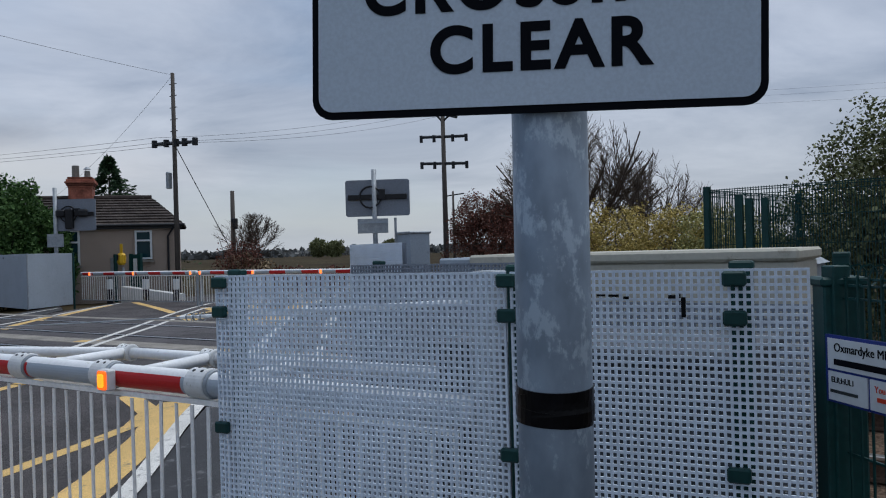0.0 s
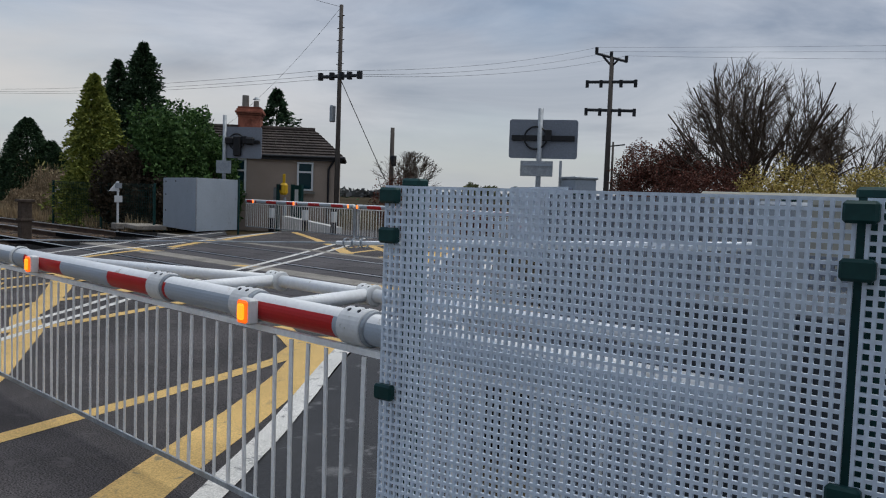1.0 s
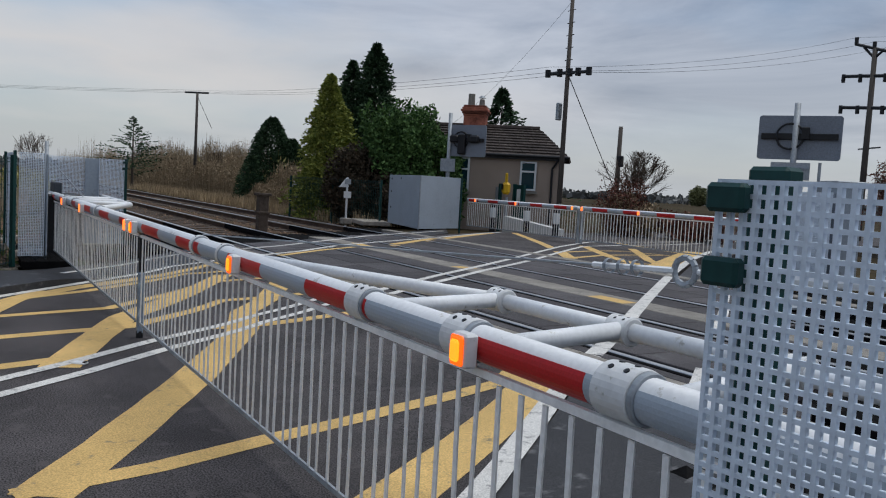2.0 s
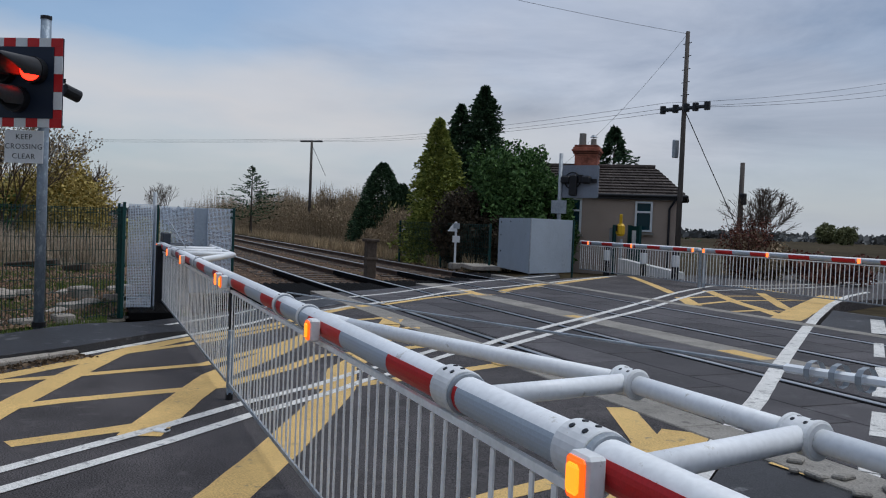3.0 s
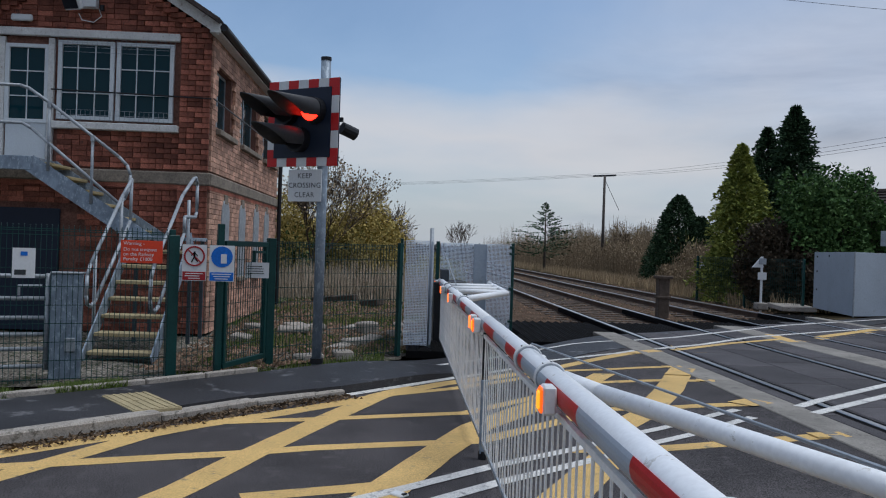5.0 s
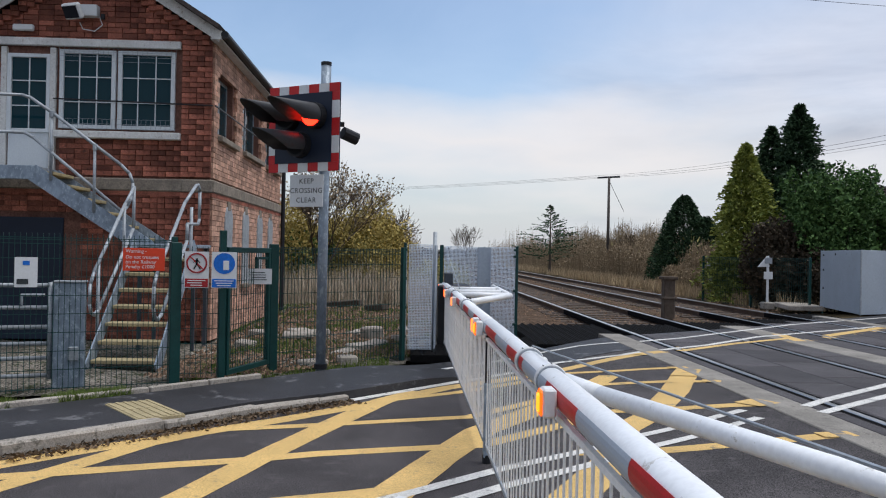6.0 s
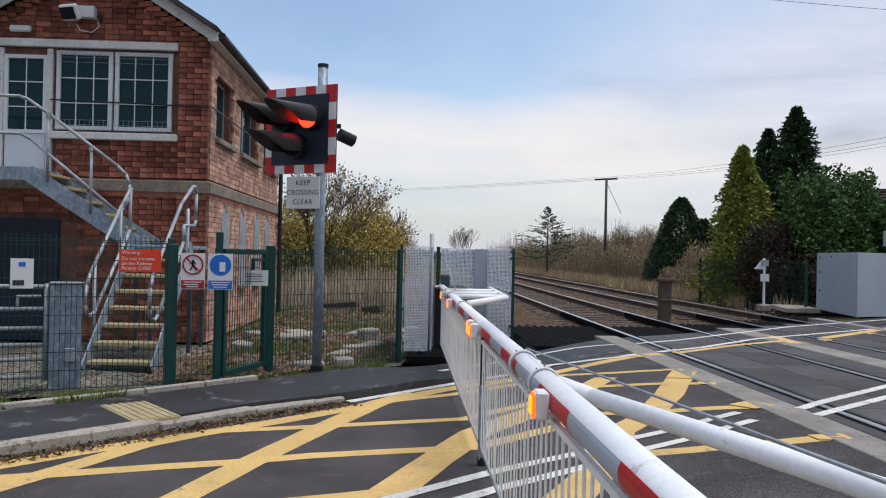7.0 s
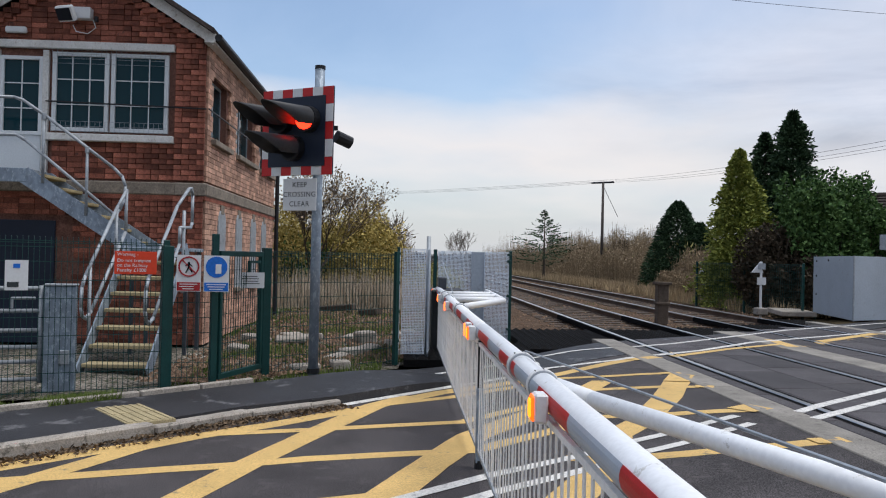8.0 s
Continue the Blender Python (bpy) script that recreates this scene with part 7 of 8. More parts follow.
def bush(x, y, rx, ry, h, material, label, n, seed, size=0.12, z0=0.0, name="shrub", stems=True, cat="shrub", gap=0.0):
    r = random.Random(seed)
    t = thing(name, (x, y, -0.1), label, cat, "shrubs and hedges")
    if stems:
        bm = B()
        for i in range(9):
            a = r.uniform(0, 6.28)
            stick(bm, (x + 0.1 * math.cos(a), y + 0.1 * math.sin(a), -0.1), (x + rx * 0.7 * math.cos(a), y + ry * 0.7 * math.sin(a), h * r.uniform(0.5, 0.95)), 0.03, 4, 0.008)
        part("stem_clump", bm, "bark", t)
    bm = B()
    k = 0
    while k < n:
        a, b, c = r.uniform(-1, 1), r.uniform(-1, 1), r.uniform(0, 1)
        rho = math.sqrt(a * a + b * b + (2 * c - 0.9) ** 2 * 0.8)
        lump = 0.86 + 0.42 * noise.noise((a * 2 + seed, b * 2, c * 3)) + 0.2 * noise.noise((a * 6, b * 6 + seed, c * 7))
        if rho > lump or rho < lump * 0.45:
            continue
        if gap and noise.noise((a * 7 + seed, b * 7, c * 8)) > 0.5 - gap:
            continue
        p = Vector((x + a * rx, y + b * ry, z0 + c * (h - z0)))
        s = size * r.uniform(0.5, 1.3)
        spray(bm, p, Vector((r.uniform(-1, 1), r.uniform(-1, 1), r.uniform(-0.5, 1))), s, s * 0.35, r)
        k += 1
    part("foliage", bm, material, t)
    return t


def bare_tree(x, y, h, seed, label, spread=0.7, depth=6, leaves=None, n_leaf=0, w0=None, material="twig"):
    r = random.Random(seed)
    t = thing("bare_tree", (x, y, -0.1), label, "tree", "bare trees")
    bm, lf = B(), B()
    tips = []

    def grow(p, d, ln, w, k):
        q = p + d * ln
        stick(bm, p, q, w, 5 if w > 0.04 else 3, w * 0.7)
        if k == 0:
            tips.append(q)
            return
        for i in range(3 if k > 1 else 4):
            nd = (d + Vector((r.uniform(-1, 1), r.uniform(-1, 1), r.uniform(-0.25, 0.75))) * spread).normalized()
            grow(p.lerp(q, r.uniform(0.45, 1.0)), nd, ln * r.uniform(0.68, 0.9), max(w * 0.6, 0.0065), k - 1)

    w0 = w0 or h * 0.022
    for i in range(2):
        grow(Vector((x + 0.2 * i, y, -0.1)), Vector((0.25 * (i * 2 - 1), r.uniform(-0.2, 0.2), 1)).normalized(), h * 0.24, w0, depth)
    part("branchwork", bm, material, t)
    if leaves:
        for i in range(n_leaf):
            c = r.choice(tips) + Vector((r.uniform(-1, 1), r.uniform(-1, 1), r.uniform(-1, 1))) * 0.15
            spray(lf, c, Vector((r.uniform(-1, 1), r.uniform(-1, 1), r.uniform(-1, 0.5))), 0.09, 0.035, r)
        part("last_leafage", lf, leaves, t, "", "stuff")
    return t


conifer(-32.5, 15.7, 7.0, 2.5, "conifer", "tall dark green conifer behind shrubs", 34000, 21, 0.17, power=0.92, loose=0.45)
conifer(-33.2, 15.0, 6.3, 1.9, "conifer", "dark conifer with a ragged top", 22000, 22, 0.17, power=0.9, loose=0.45)
conifer(-31.5, 13.35, 5.4, 1.7, "golden", "golden-green conifer with drooping sprays", 30000, 23, 0.16, power=0.75, loose=0.3, droop=0.5)
bush(-28.6, 14.9, 1.9, 1.7, 4.7, "laurel", "tall glossy green shrub in front of conifers", 26000, 24, 0.13)
bush(-28.6, 16.6, 1.5, 1.3, 3.7, "laurel", "green laurel shrub beside the cottage", 17000, 25, 0.13)
bush(-28.4, 13.1, 1.0, 1.1, 2.8, "purple", "dark purple-brown shrub before conifers", 13000, 26, 0.11)
bush(-27.6, 14.3, 1.8, 0.9, 1.9, "purple", "low dark shrubs behind the line", 13000, 27, 0.11)
bush(-26.6, 15.2, 1.2, 0.7, 1.6, "laurel", "low dark green hedge behind the line", 9000, 28, 0.12)
conifer(-45.0, 15.75, 4.6, 2.3, "conifer", "clipped dark cypress with a rounded point", 34000, 29, 0.15, power=0.62, loose=0.06, amp=0.06, droop=0.35)
conifer(-44.6, 16.75, 3.5, 1.7, "conifer", "smaller clipped dark cypress", 22000, 30, 0.15, power=0.6, loose=0.06, amp=0.06, droop=0.35)
conifer(-40.9, 27.8, 7.1, 3.9, "conifer", "ragged fir behind the cottage roof", 11000, 31, 0.26, power=1.05, loose=0.7)
# the far fir is open, with tiers of branches
fir = thing("conifer", (-70, 13.2, -0.1), "open spreading fir against the sky", "tree", "conifers by the line")
part("trunk", tube(B(), (-70, 13.2, -0.1), (-70, 13.2, 5.6), 0.12, 0.02, n=6), "bark", fir)
rf_ = random.Random(9)
bm = B()
for i in range(150):
    f = i / 150
    z = 1.0 + 4.5 * f
    a = rf_.uniform(0, 6.28)
    L = (3.9 * (1 - f) ** 1.0 + 0.08) * rf_.uniform(0.55, 1.15)
    d = Vector((math.cos(a), math.sin(a), rf_.uniform(0.0, 0.3)))
    c = Vector((-70, 13.2, z))
    for k in range(11):
        p = c + d * L * (0.2 + 0.8 * k / 11)
        spray(bm, p, d + Vector((rf_.uniform(-1, 1), rf_.uniform(-1, 1), rf_.uniform(-0.6, 0.3))), 0.13 + 0.2 * (1 - f), 0.05, rf_)
part("crown", bm, "conifer", fir)



def fan_tree(x, y, h, rad, limbs, seed, label):
    """A many-stemmed bare tree: limbs curve up from one base and fork to a dome of twigs."""
    r = random.Random(seed)
    t = thing("bare_tree", (x, y, -0.1), label, "tree", "bare trees")
    part("trunk", tube(B(), (x, y, -0.1), (x, y, 1.2), 0.045 * h, 0.032 * h, n=8), "bark", t)
    bm = B()

    def inside(p):
        return ((p.x - x) / rad) ** 2 + ((p.y - y) / rad) ** 2 + (max(0.0, p.z - 2.3) / (h - 2.3)) ** 2 < r.uniform(0.85, 1.1)

    def limb(p, d, ln, w, k):
        steps = 5 if k else 4
        for i in range(steps):
            d = (d + Vector((r.uniform(-1, 1), r.uniform(-1, 1), r.uniform(-0.5, 0.8))) * 0.2).normalized()
            q = p + d * ln / steps
            stick(bm, p, q, w, 4 if w > 0.03 else 3, w * 0.84)
            w *= 0.84
            p = q
            if not inside(p):
                return
            if k and i:
                for m_ in range(3 if k > 1 else 5):
                    nd = (d + Vector((r.uniform(-1, 1), r.uniform(-1, 1), r.uniform(-0.6, 0.7))) * 0.8).normalized()
                    limb(p, nd, ln * r.uniform(0.3, 0.5), max(w * 0.6, 0.0075), k - 1)

    for i in range(limbs):
        a = r.uniform(0, 6.283)
        e = r.uniform(0.12, 1.0)
        d = Vector((math.cos(a) * e * rad / h * 2.1, math.sin(a) * e * rad / h * 2.1, 1.0 - 0.25 * e)).normalized()
        limb(Vector((x + 0.15 * math.cos(a), y + 0.15 * math.sin(a), 0.9)), d, (h - 1.2) * r.uniform(0.8, 1.05), 0.07 * (h / 6.75) ** 1.5, 2)
    part("branchwork", bm, "twig", t)
    return t


fan_tree(-14.1, 30.4, 6.75, 3.3, 30, 41, "large bare tree with a dense dome of twigs")
fan_tree(-11.0, 30.8, 5.1, 2.3, 14, 42, "smaller bare tree with a dome of twigs")
bush(-17.2, 29.5, 2.5, 1.8, 4.0, "redleaf", "hawthorn thicket with dark red leaves", 26000, 43, 0.075, gap=0.28)
bare_tree(-17.6, 29.6, 4.4, 57, "hawthorn with thin red-brown sprays", 0.6, 6, "redleaf", 3500)
bush(-14.0, 27.5, 2.6, 1.6, 3.0, "redleaf", "low red-brown hawthorn hedge", 20000, 44, 0.075, gap=0.22)
bush(-10.3, 24.5, 1.8, 1.6, 3.0, "yelleaf", "yellow-leaved hedge bush behind the cabinets", 12000, 45, 0.075, gap=0.28)
bush(-8.0, 23.5, 2.0, 1.6, 2.7, "yelleaf", "yellow and olive hedge bush behind cabinets", 12000, 46, 0.075, gap=0.28)
bush(-6.2, 23.0, 1.9, 1.6, 2.6, "olive", "olive hedge bush behind the cabinets", 12000, 47, 0.075, gap=0.28)
bare_tree(-7.5, 24.5, 3.6, 48, "thin bare tree in the hedge", 0.7, 5, "yelleaf", 500)
bare_tree(-16.5, 31.5, 5.2, 55, "bare hawthorn above the hedge", 0.75, 5, "redleaf", 700)
bush(-0.9, 10.9, 1.7, 1.2, 3.3, "willow", "willow thicket behind the tall fence", 45000, 49, 0.05, gap=0.3)
bush(1.7, 10.2, 2.0, 1.5, 3.6, "willow", "willow thicket behind the tall fence", 45000, 50, 0.05, gap=0.3)
bare_tree(-0.5, 10.7, 3.0, 51, "thin willow with a few leaves", 0.5, 6, "willow", 3500)
fan_tree(-24.3, 22.3, 3.1, 1.5, 9, 52, "leafless bush by the cottage")
bush(-23.9, 21.6, 1.2, 1.0, 2.3, "redleaf", "red-brown shrub below the poles", 5000, 58, 0.07, gap=0.3)
bush(-23.8, 22.0, 1.3, 1.0, 1.6, "brush", "brown bramble bush beside the pole", 2600, 53, 0.14)
bush(-21.8, 23.0, 1.8, 1.0, 1.1, "redleaf", "low brown hedge by the cottage", 2600, 54, 0.14)
# beyond the yard
bush(-29.0, -2.2, 2.0, 1.6, 3.1, "yelleaf", "yellowing bush beyond the rubble yard", 12000, 60, 0.095, gap=0.15)
bush(-30.5, 0.25, 2.2, 1.8, 3.3, "yelleaf", "olive-yellow bush beyond the rubble yard", 15000, 61, 0.095, gap=0.12)
bush(-30.6, -0.6, 1.6, 2.2, 2.5, "olive", "low olive scrub behind the reeds", 9000, 66, 0.095, gap=0.12)
bare_tree(-28.5, -1.15, 6.0, 62, "bare tree with a few last leaves", 0.5, 5, "brush", 1600, w0=0.05)
bare_tree(-33.0, 0.6, 4.4, 63, "small bare tree above the bushes", 0.75, 5, "brush", 300)
bush(-28.2, 2.6, 1.6, 1.0, 1.3, "olive", "olive bramble at the edge of the yard", 6000, 64, 0.09)
bush(-29.4, -1.9, 1.6, 1.4, 2.2, "laurel", "green bramble at the edge of the yard", 3500, 65, 0.14)

# scrub along the line, in one mass each side
def scrub(name, boxes, material, label, n, seed, size, stems=0.0):
    r = random.Random(seed)
    bm = B()
    for (x0, x1, y0, y1, h, w) in boxes:
        for i in range(int(n * w)):
            x, y = r.uniform(x0, x1), r.uniform(y0, y1)
            top = h * (0.55 + 0.6 * noise.noise((x * 0.22, y * 0.3, seed)) + 0.25 * noise.noise((x * 0.9, y * 0.9, seed)))
            z = max(0.05, top) * r.random() ** 0.7
            s = size * r.uniform(0.5, 1.3)
            spray(bm, Vector((x, y, z - 0.05)), Vector((r.uniform(-1, 1), r.uniform(-1, 1), r.uniform(0.1, 1.4))), s, s * 0.28, r)
            if i % 9 == 0:
                stick(bm, (x, y, -0.05), (x + r.uniform(-0.25, 0.25), y + r.uniform(-0.25, 0.25), max(0.2, top * r.uniform(0.85, 1.12))), 0.014, 3, 0.005)
    single(name, bm, material, label, "vegetation", kind="stuff")


scrub("scrub_beyond_line", [(-58, -36, 14.5, 20, 2.5, 1.3), (-85, -55, 15, 24, 4.3, 1.2), (-130, -80, 14, 30, 4.4, 0.8), (-42, -33, 13.5, 15.2, 1.6, 0.35)], "brush", "brown leafless scrub along the railway", 64000, 71, 0.11)
bare_tree(-57.5, 15.9, 3.9, 67, "pale leafless bush beside the far pole", 0.6, 6, None, 0, 0.05)
scrub("scrub_near_side", [(-60, -34, -6, 1.6, 3.0, 0.8), (-100, -55, -9, 1.8, 3.6, 0.9), (-150, -90, -14, 3.0, 4.6, 0.7)], "brush", "brown scrub and saplings along the railway", 52000, 72, 0.11)
scrub("scrub_olive_tops", [(-60, -38, 15.5, 20, 2.9, 0.3), (-90, -40, -8, 1.5, 3.2, 0.5)], "olive", "olive patches among the scrub", 9000, 73, 0.24)


def blades(name, boxes, material, label, n, seed, h, w=0.012):
    r = random.Random(seed)
    bm = B()
    for (x0, x1, y0, y1, f) in boxes:
        for i in range(int(n * f)):
            x, y = r.uniform(x0, x1), r.uniform(y0, y1)
            if noise.noise((x * 0.6, y * 0.6, seed)) < -0.25:
                continue
            hh = h * r.uniform(0.4, 1.2) * (0.7 + 0.5 * noise.noise((x * 0.8, y * 0.8, 2.0)))
            a = r.uniform(0, 6.28)
            o = Vector((math.cos(a), math.sin(a), 0)) * w
            b = Vector((x, y, -0.06))
            lean = Vector((r.uniform(-0.3, 0.3), r.uniform(-0.3, 0.3), 1)) * hh
            v = [bm.verts.new(b - o), bm.verts.new(b + o), bm.verts.new(b + lean)]
            bm.faces.new(v)
    single(name, bm, material, label, "grass", kind="stuff")


blades("dry_grass_beyond_line", [(-60, -27, 12.4, 15.5, 1.0), (-100, -50, 12.6, 17, 0.6)], "dry", "pale dry grass along the railway", 14000, 81, 0.65, 0.03)
blades("dry_reeds_in_yard", [(-29.5, -25.8, -2.6, 2.6, 1.0)], "reed", "pale dead reeds at the back of the yard", 9000, 82, 1.3, 0.013)
blades("yard_weeds", [(-17.5, -12.6, -0.9, 1.4, 0.5), (-20.5, -15, -0.6, 2.6, 0.5), (-26, -17, -2.0, 2.8, 0.8)], "grass", "green weeds among the rubble", 20000, 83, 0.17, 0.01)
blades("track_weeds", [(-34, -19, 5.9, 6.8, 0.3), (-34, -20, 7.3, 8.5, 0.7)], "grass", "green weeds between the tracks", 5000, 84, 0.1, 0.012)


def verge_grass(pts, n, seed):
    r = random.Random(seed)
    bm = B()
    for i in range(n):
        k = r.randrange(len(pts) - 1)
        p = Vector(pts[k]).lerp(Vector(pts[k + 1]), r.random())
        if noise.noise((p.x * 1.7, p.y * 1.7, 5)) < -0.05:
            continue
        p += Vector((r.uniform(-0.1, 0.1), r.uniform(-0.1, 0.1)))
        a = r.uniform(0, 6.28)
        o = Vector((math.cos(a), math.sin(a), 0)) * 0.006
        b = Vector((p.x, p.y, 0.08))
        v = [bm.verts.new(b - o), bm.verts.new(b + o), bm.verts.new(b + Vector((r.uniform(-0.05, 0.05), r.uniform(-0.05, 0.05), r.uniform(0.03, 0.09))))]
        bm.faces.new(v)
    single("verge_grass", bm, "grass", "tufts of green grass at the foot of the fence", "grass", kind="stuff")


verge_grass([(-10.3, -1.95), (-11.25, -0.85), (-12.2, 0.0)], 11000, 85)
# edging stones behind the footway
edg = thing("path_edging", (-11, -1, 0), "mossy concrete edging behind the footway", "edging", kind="structure")
ep = [Vector((-9.35, -3.05)), Vector((-10.3, -1.82)), Vector((-11.25, -0.82)), Vector((-12.2, 0.08))]
for a, b in zip(ep, ep[1:]):
    for i in range(2):
        p, q2 = a.lerp(b, i / 2), a.lerp(b, (i + 1) / 2)
        d = q2 - p
        part("edging_stone", box(B(), ((p.x + q2.x) / 2, (p.y + q2.y) / 2, 0.05), (d.length - 0.02, 0.07, 0.16), math.degrees(math.atan2(d.y, d.x)), 0.01), "kerb", edg)

# far woods on the horizon
r = random.Random(91)
bm = B()
for i in range(420):
    a = radians(r.uniform(95, 200)) if i % 4 else radians(r.uniform(110, 150))
    D = r.uniform(330, 620)
    x, y = D * math.cos(a), D * math.sin(a)
    h, w = r.uniform(1.2, 3.6) * D / 450, r.uniform(12, 40)
    for k in range(34):
        u_, v_ = r.gauss(0, 0.5), r.random()
        p = Vector((x + u_ * w * -math.sin(a), y + u_ * w * math.cos(a), v_ * h * max(0.15, 1 - abs(u_) ** 1.5)))
        spray(bm, p, Vector((r.uniform(-1, 1), r.uniform(-1, 1), r.uniform(0, 1))), 2.6, 1.2, r)
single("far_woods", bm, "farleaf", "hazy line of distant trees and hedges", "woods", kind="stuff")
for (x, y, h, s) in ((-181.0, 200.0, 8.0, 92), (-175.0, 201.0, 7.2, 93), (-154, 203, 6.6, 94)):
    bush(x, y, 3.2, 3.0, h * 0.78, "willow", "distant rounded hedgerow tree in autumn leaf", 2200, s, 0.7, name="hedgerow_tree", cat="tree")
for i, (x, y, h) in enumerate(((-90, 8, 4.7), (-95, 18.5, 4.6), (-83, -3.5, 4.3))):
    fan_tree(x, y, h, h * 0.4, 7, 95 + i, "small bare tree on the skyline")

# ---- lineside odds and ends ----
rp = thing("concrete_post", (-22.5, 7.8, 0), "old square timber and concrete lineside post", "post")
part("shaft", bbox((-22.5, 7.8, 0.48), (0.26, 0.26, 0.96), 0, 0.02), "sleeper", rp)
part("cap", bbox((-22.5, 7.8, 0.97), (0.36, 0.36, 0.07), 0, 0.01), "sleeper", rp)
part("collar", bbox((-22.5, 7.8, 0.5), (0.32, 0.32, 0.06), 0, 0.01), "sleeper", rp)
ss = thing("lineside_sign", (-25.2, 11.38, 0), "slender lineside post with small white plates", "sign")
part("post", tube(B(), (-25.2, 11.38, -0.05), (-25.2, 11.38, 1.55), 0.035, n=8), "plate_w", ss)
bm = B()
q = [bm.verts.new(p) for p in ((-25.17, 11.1, 1.25), (-25.17, 11.42, 1.25), (-25.17, 11.35, 1.55), (-25.2, 11.1, 1.25), (-25.2, 11.42, 1.25), (-25.2, 11.35, 1.55))]
for f in ((0, 1, 2), (5, 4, 3), (0, 3, 4, 1), (1, 4, 5, 2), (2, 5, 3, 0)):
    bm.faces.new([q[i] for i in f])
part("triangle_plate", bm, "plate_w", ss)
part("square_plate", bbox((-25.16, 11.38, 1.02), (0.02, 0.24, 0.2)), "plate_w", ss)
part("square_plate", bbox((-25.16, 11.38, 1.42), (0.02, 0.2, 0.16)), "galv2", ss)
part("base_block", bbox((-25.2, 11.38, 0.2), (0.3, 0.3, 0.2), 0, 0.03), "conc", ss)
sp2 = thing("lineside_stub", (-33.2, 12.8, 0), "short grey lineside marker post", "post")
part("post", bbox((-33.2, 12.8, 0.55), (0.1, 0.1, 1.1)), "galv2", sp2)
part("plate", bbox((-33.15, 12.8, 1.18), (0.04, 0.42, 0.22), 0, 0.01), "plate_w", sp2)
single("concrete_slab", bbox((-26.3, 12.75, 0.13), (1.9, 0.9, 0.14), -12, 0.02), "kerb", "pale concrete trough slab beside the line", "slab", "lineside slabs")
single("concrete_slab", bbox((-28.5, 14.2, 0.3), (1.6, 0.6, 0.4), -12, 0.03), "kerb", "grey concrete block beside the screen", "slab", "lineside slabs")
dg2 = wire_fence("mesh_fence", (-31.5, 11.9), (-25.9, 12.9), -0.05, 1.5, "dark green lineside mesh fence before the shrubs", 0.1, False)

# broken edge of the deck at the road side
rk = random.Random(17)
for i in range(9):
    x, y = -5.9 + 0.13 * i + rk.uniform(-0.06, 0.06), 4.92 + rk.uniform(-0.12, 0.12)
    s = rk.uniform(0.035, 0.09)
    bm = B(); box(bm, None, (s * 1.5, s, 0.03), m=pose(x, y, hump(y) + 0.016, rk.uniform(-8, 8), rk.uniform(-8, 8), rk.uniform(0, 180)), bevel=0.01)
    single("broken_concrete", bm, "conc", "broken chunk of pale concrete at the deck edge", "rubble", "concrete rubble")
bm = B(); box(bm, None, (0.6, 0.32, 0.03), m=pose(-8.2, 9.6, 0.2, 6, -8, 30), bevel=0.004)
single("torn_sheet", bm, "galv2", "torn pale sheet lying on black guards", "debris")

# ---- fences and sign by the east enclosure ----
ef = wire_fence("mesh_fence", (-0.56, 2.46), (1.35, 0.48), 0.0, 1.42, "dark green welded mesh fence beside the footway", 0.05)
part("end_post", bbox((-0.56, 2.5, 0.69), (0.12, 0.12, 1.4), 25, 0.006), "green", ef)
part("end_cap", bbox((-0.56, 2.5, 1.4), (0.14, 0.14, 0.03), 25, 0.008), "green", ef)
an = thing("access_sign", (-0.45, 2.05, 1.05), "white access sign with navy border on the fence", "sign", "railway signs")
ma = plate_pose((-0.395, 2.185, 1.148), -0.72, -0.69)
part("border", lbox(B(), ma, (0, 0, 0), (0.53, 0.2, 0.006)), "navy", an)
part("top_panel", lbox(B(), ma, (0, 0.045, 0.005), (0.5, 0.09, 0.004)), "plate_w", an)
part("lower_panel", lbox(B(), ma, (-0.165, -0.05, 0.005), (0.17, 0.085, 0.004)), "plate_w", an)
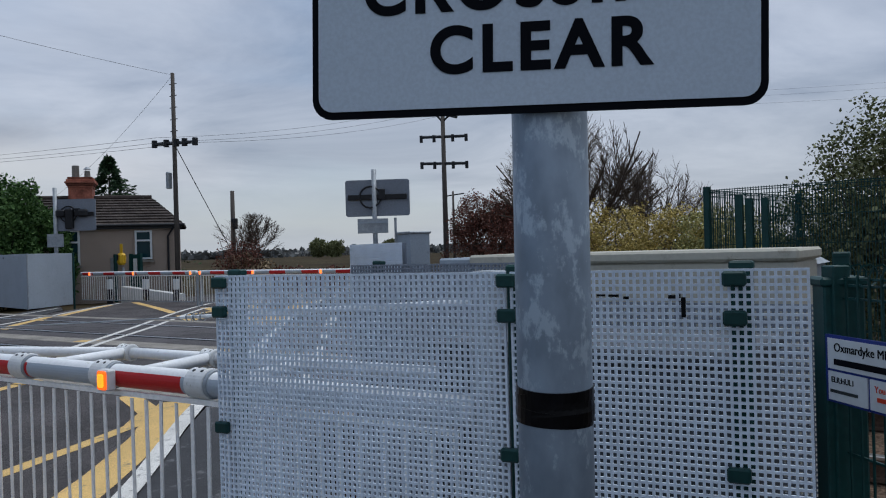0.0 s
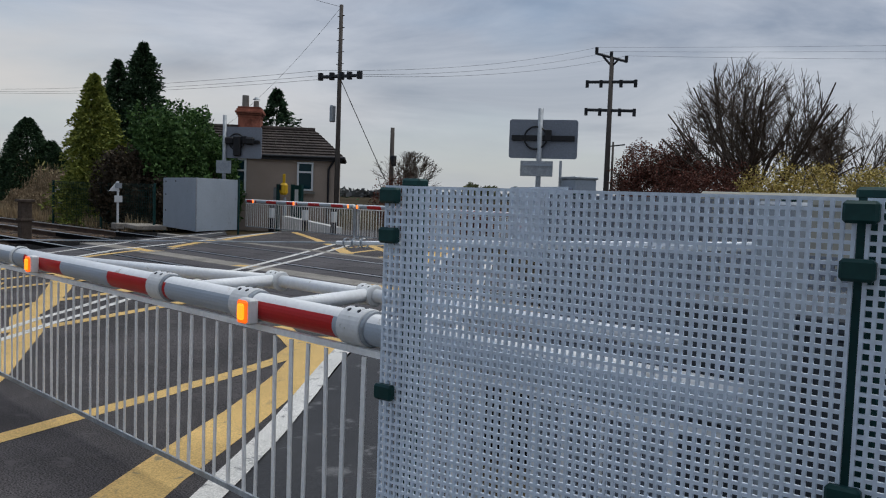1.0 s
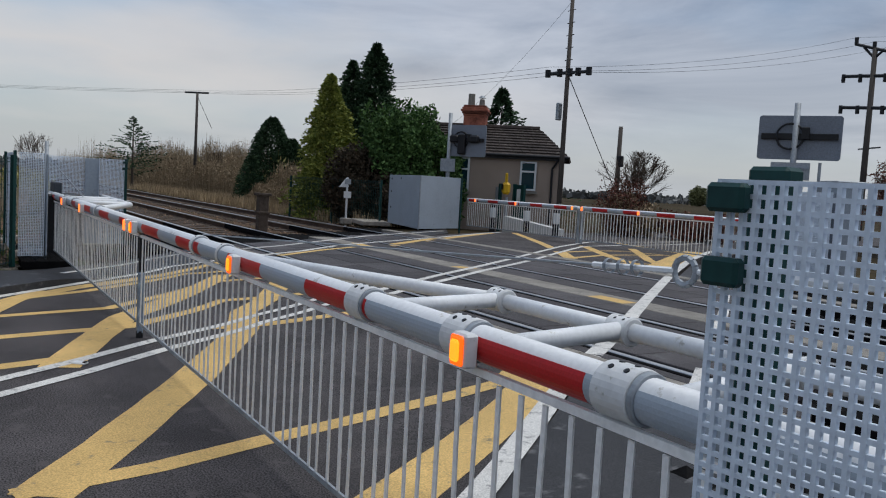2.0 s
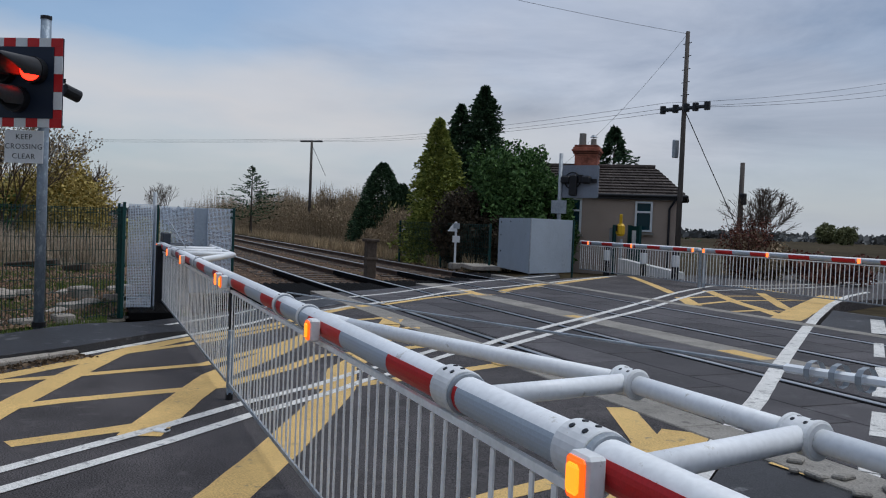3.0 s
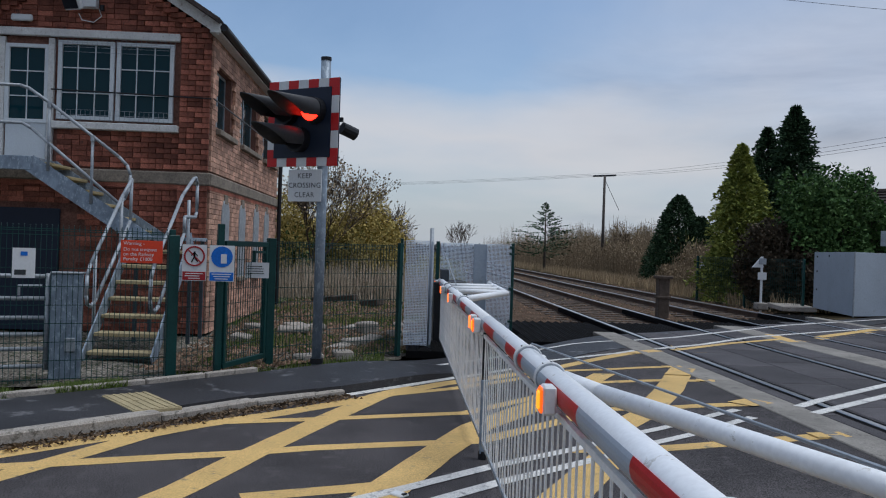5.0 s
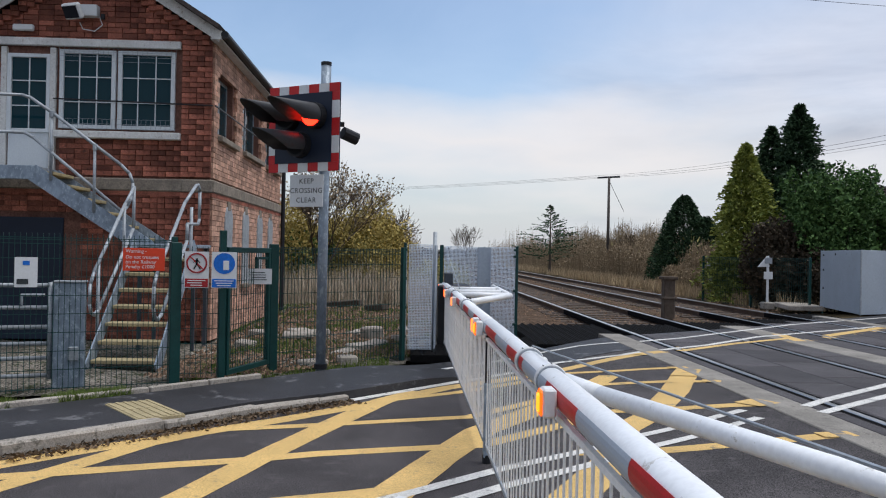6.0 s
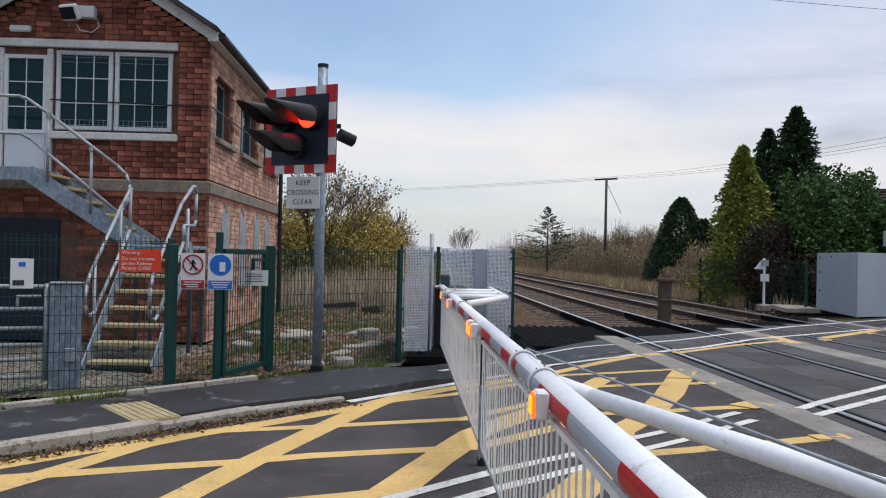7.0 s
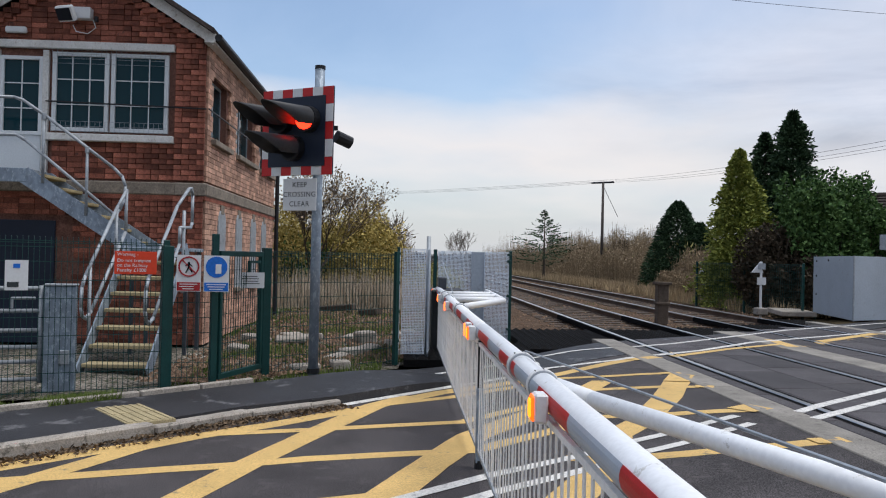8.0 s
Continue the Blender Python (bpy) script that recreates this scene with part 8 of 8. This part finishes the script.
part("lower_panel", lbox(B(), ma, (0.09, -0.05, 0.005), (0.32, 0.085, 0.004)), "plate_w", an)
lettering("Oxmardyke MBW", 0.036, ma @ Matrix.Translation((-0.22, 0.064, 0.008)), "ink", an, align="LEFT")
part("text_bar", lbox(B(), ma, (-0.07, 0.022, 0.008), (0.3, 0.018, 0.002)), "ink", an)
lettering("ELR:HUL1", 0.024, ma @ Matrix.Translation((-0.235, -0.032, 0.008)), "ink", an, align="LEFT")
part("text_bar", lbox(B(), ma, (-0.18, -0.065, 0.008), (0.12, 0.009, 0.002)), "grey_ink", an)
lettering("You MUST", 0.026, ma @ Matrix.Translation((-0.05, -0.033, 0.008)), "sred", an, align="LEFT")
part("text_bar", lbox(B(), ma, (0.06, -0.06, 0.008), (0.2, 0.012, 0.002)), "sred", an)
tf = wire_fence("tall_mesh_fence", (-2.5, 8.0), (6.5, 6.4), -0.1, 2.05, "tall dark green close-mesh fence", 0.026, False)
tf2 = wire_fence("tall_mesh_fence", (-2.5, 8.0), (-1.6, 12.5), -0.1, 2.05, "tall dark green close-mesh fence", 0.04, False)
for x, h in ((-2.13, 1.97), (-2.04, 1.93), (-1.9, 1.93)):
    g3 = thing("gate_post", (x, 7.75, -0.1), "dark green square gate post", "post", "green gate posts")
    part("post", bbox((x, 7.75, h / 2 - 0.05), (0.06, 0.06, h + 0.1)), "green", g3)

# leaf litter swept against the kerb
r = random.Random(123)
bm = B()
for i in range(1500):
    k = r.randrange(2, len(kp) - 1)
    p = kp[k].lerp(kp[k + 1], r.random())
    d = (kp[k + 1] - kp[k]).normalized()
    p = p + Vector((-d.y, d.x)) * -(0.09 + 0.2 * r.random() ** 2.2)
    c = Vector((p.x, p.y, 0.008 + 0.012 * r.random()))
    spray(bm, c, Vector((r.uniform(-1, 1), r.uniform(-1, 1), r.uniform(-0.15, 0.25))), r.uniform(0.02, 0.06), r.uniform(0.004, 0.016), r)
single("leaf_litter", bm, "litter", "brown leaf litter and twigs along the kerb", "litter", kind="stuff")
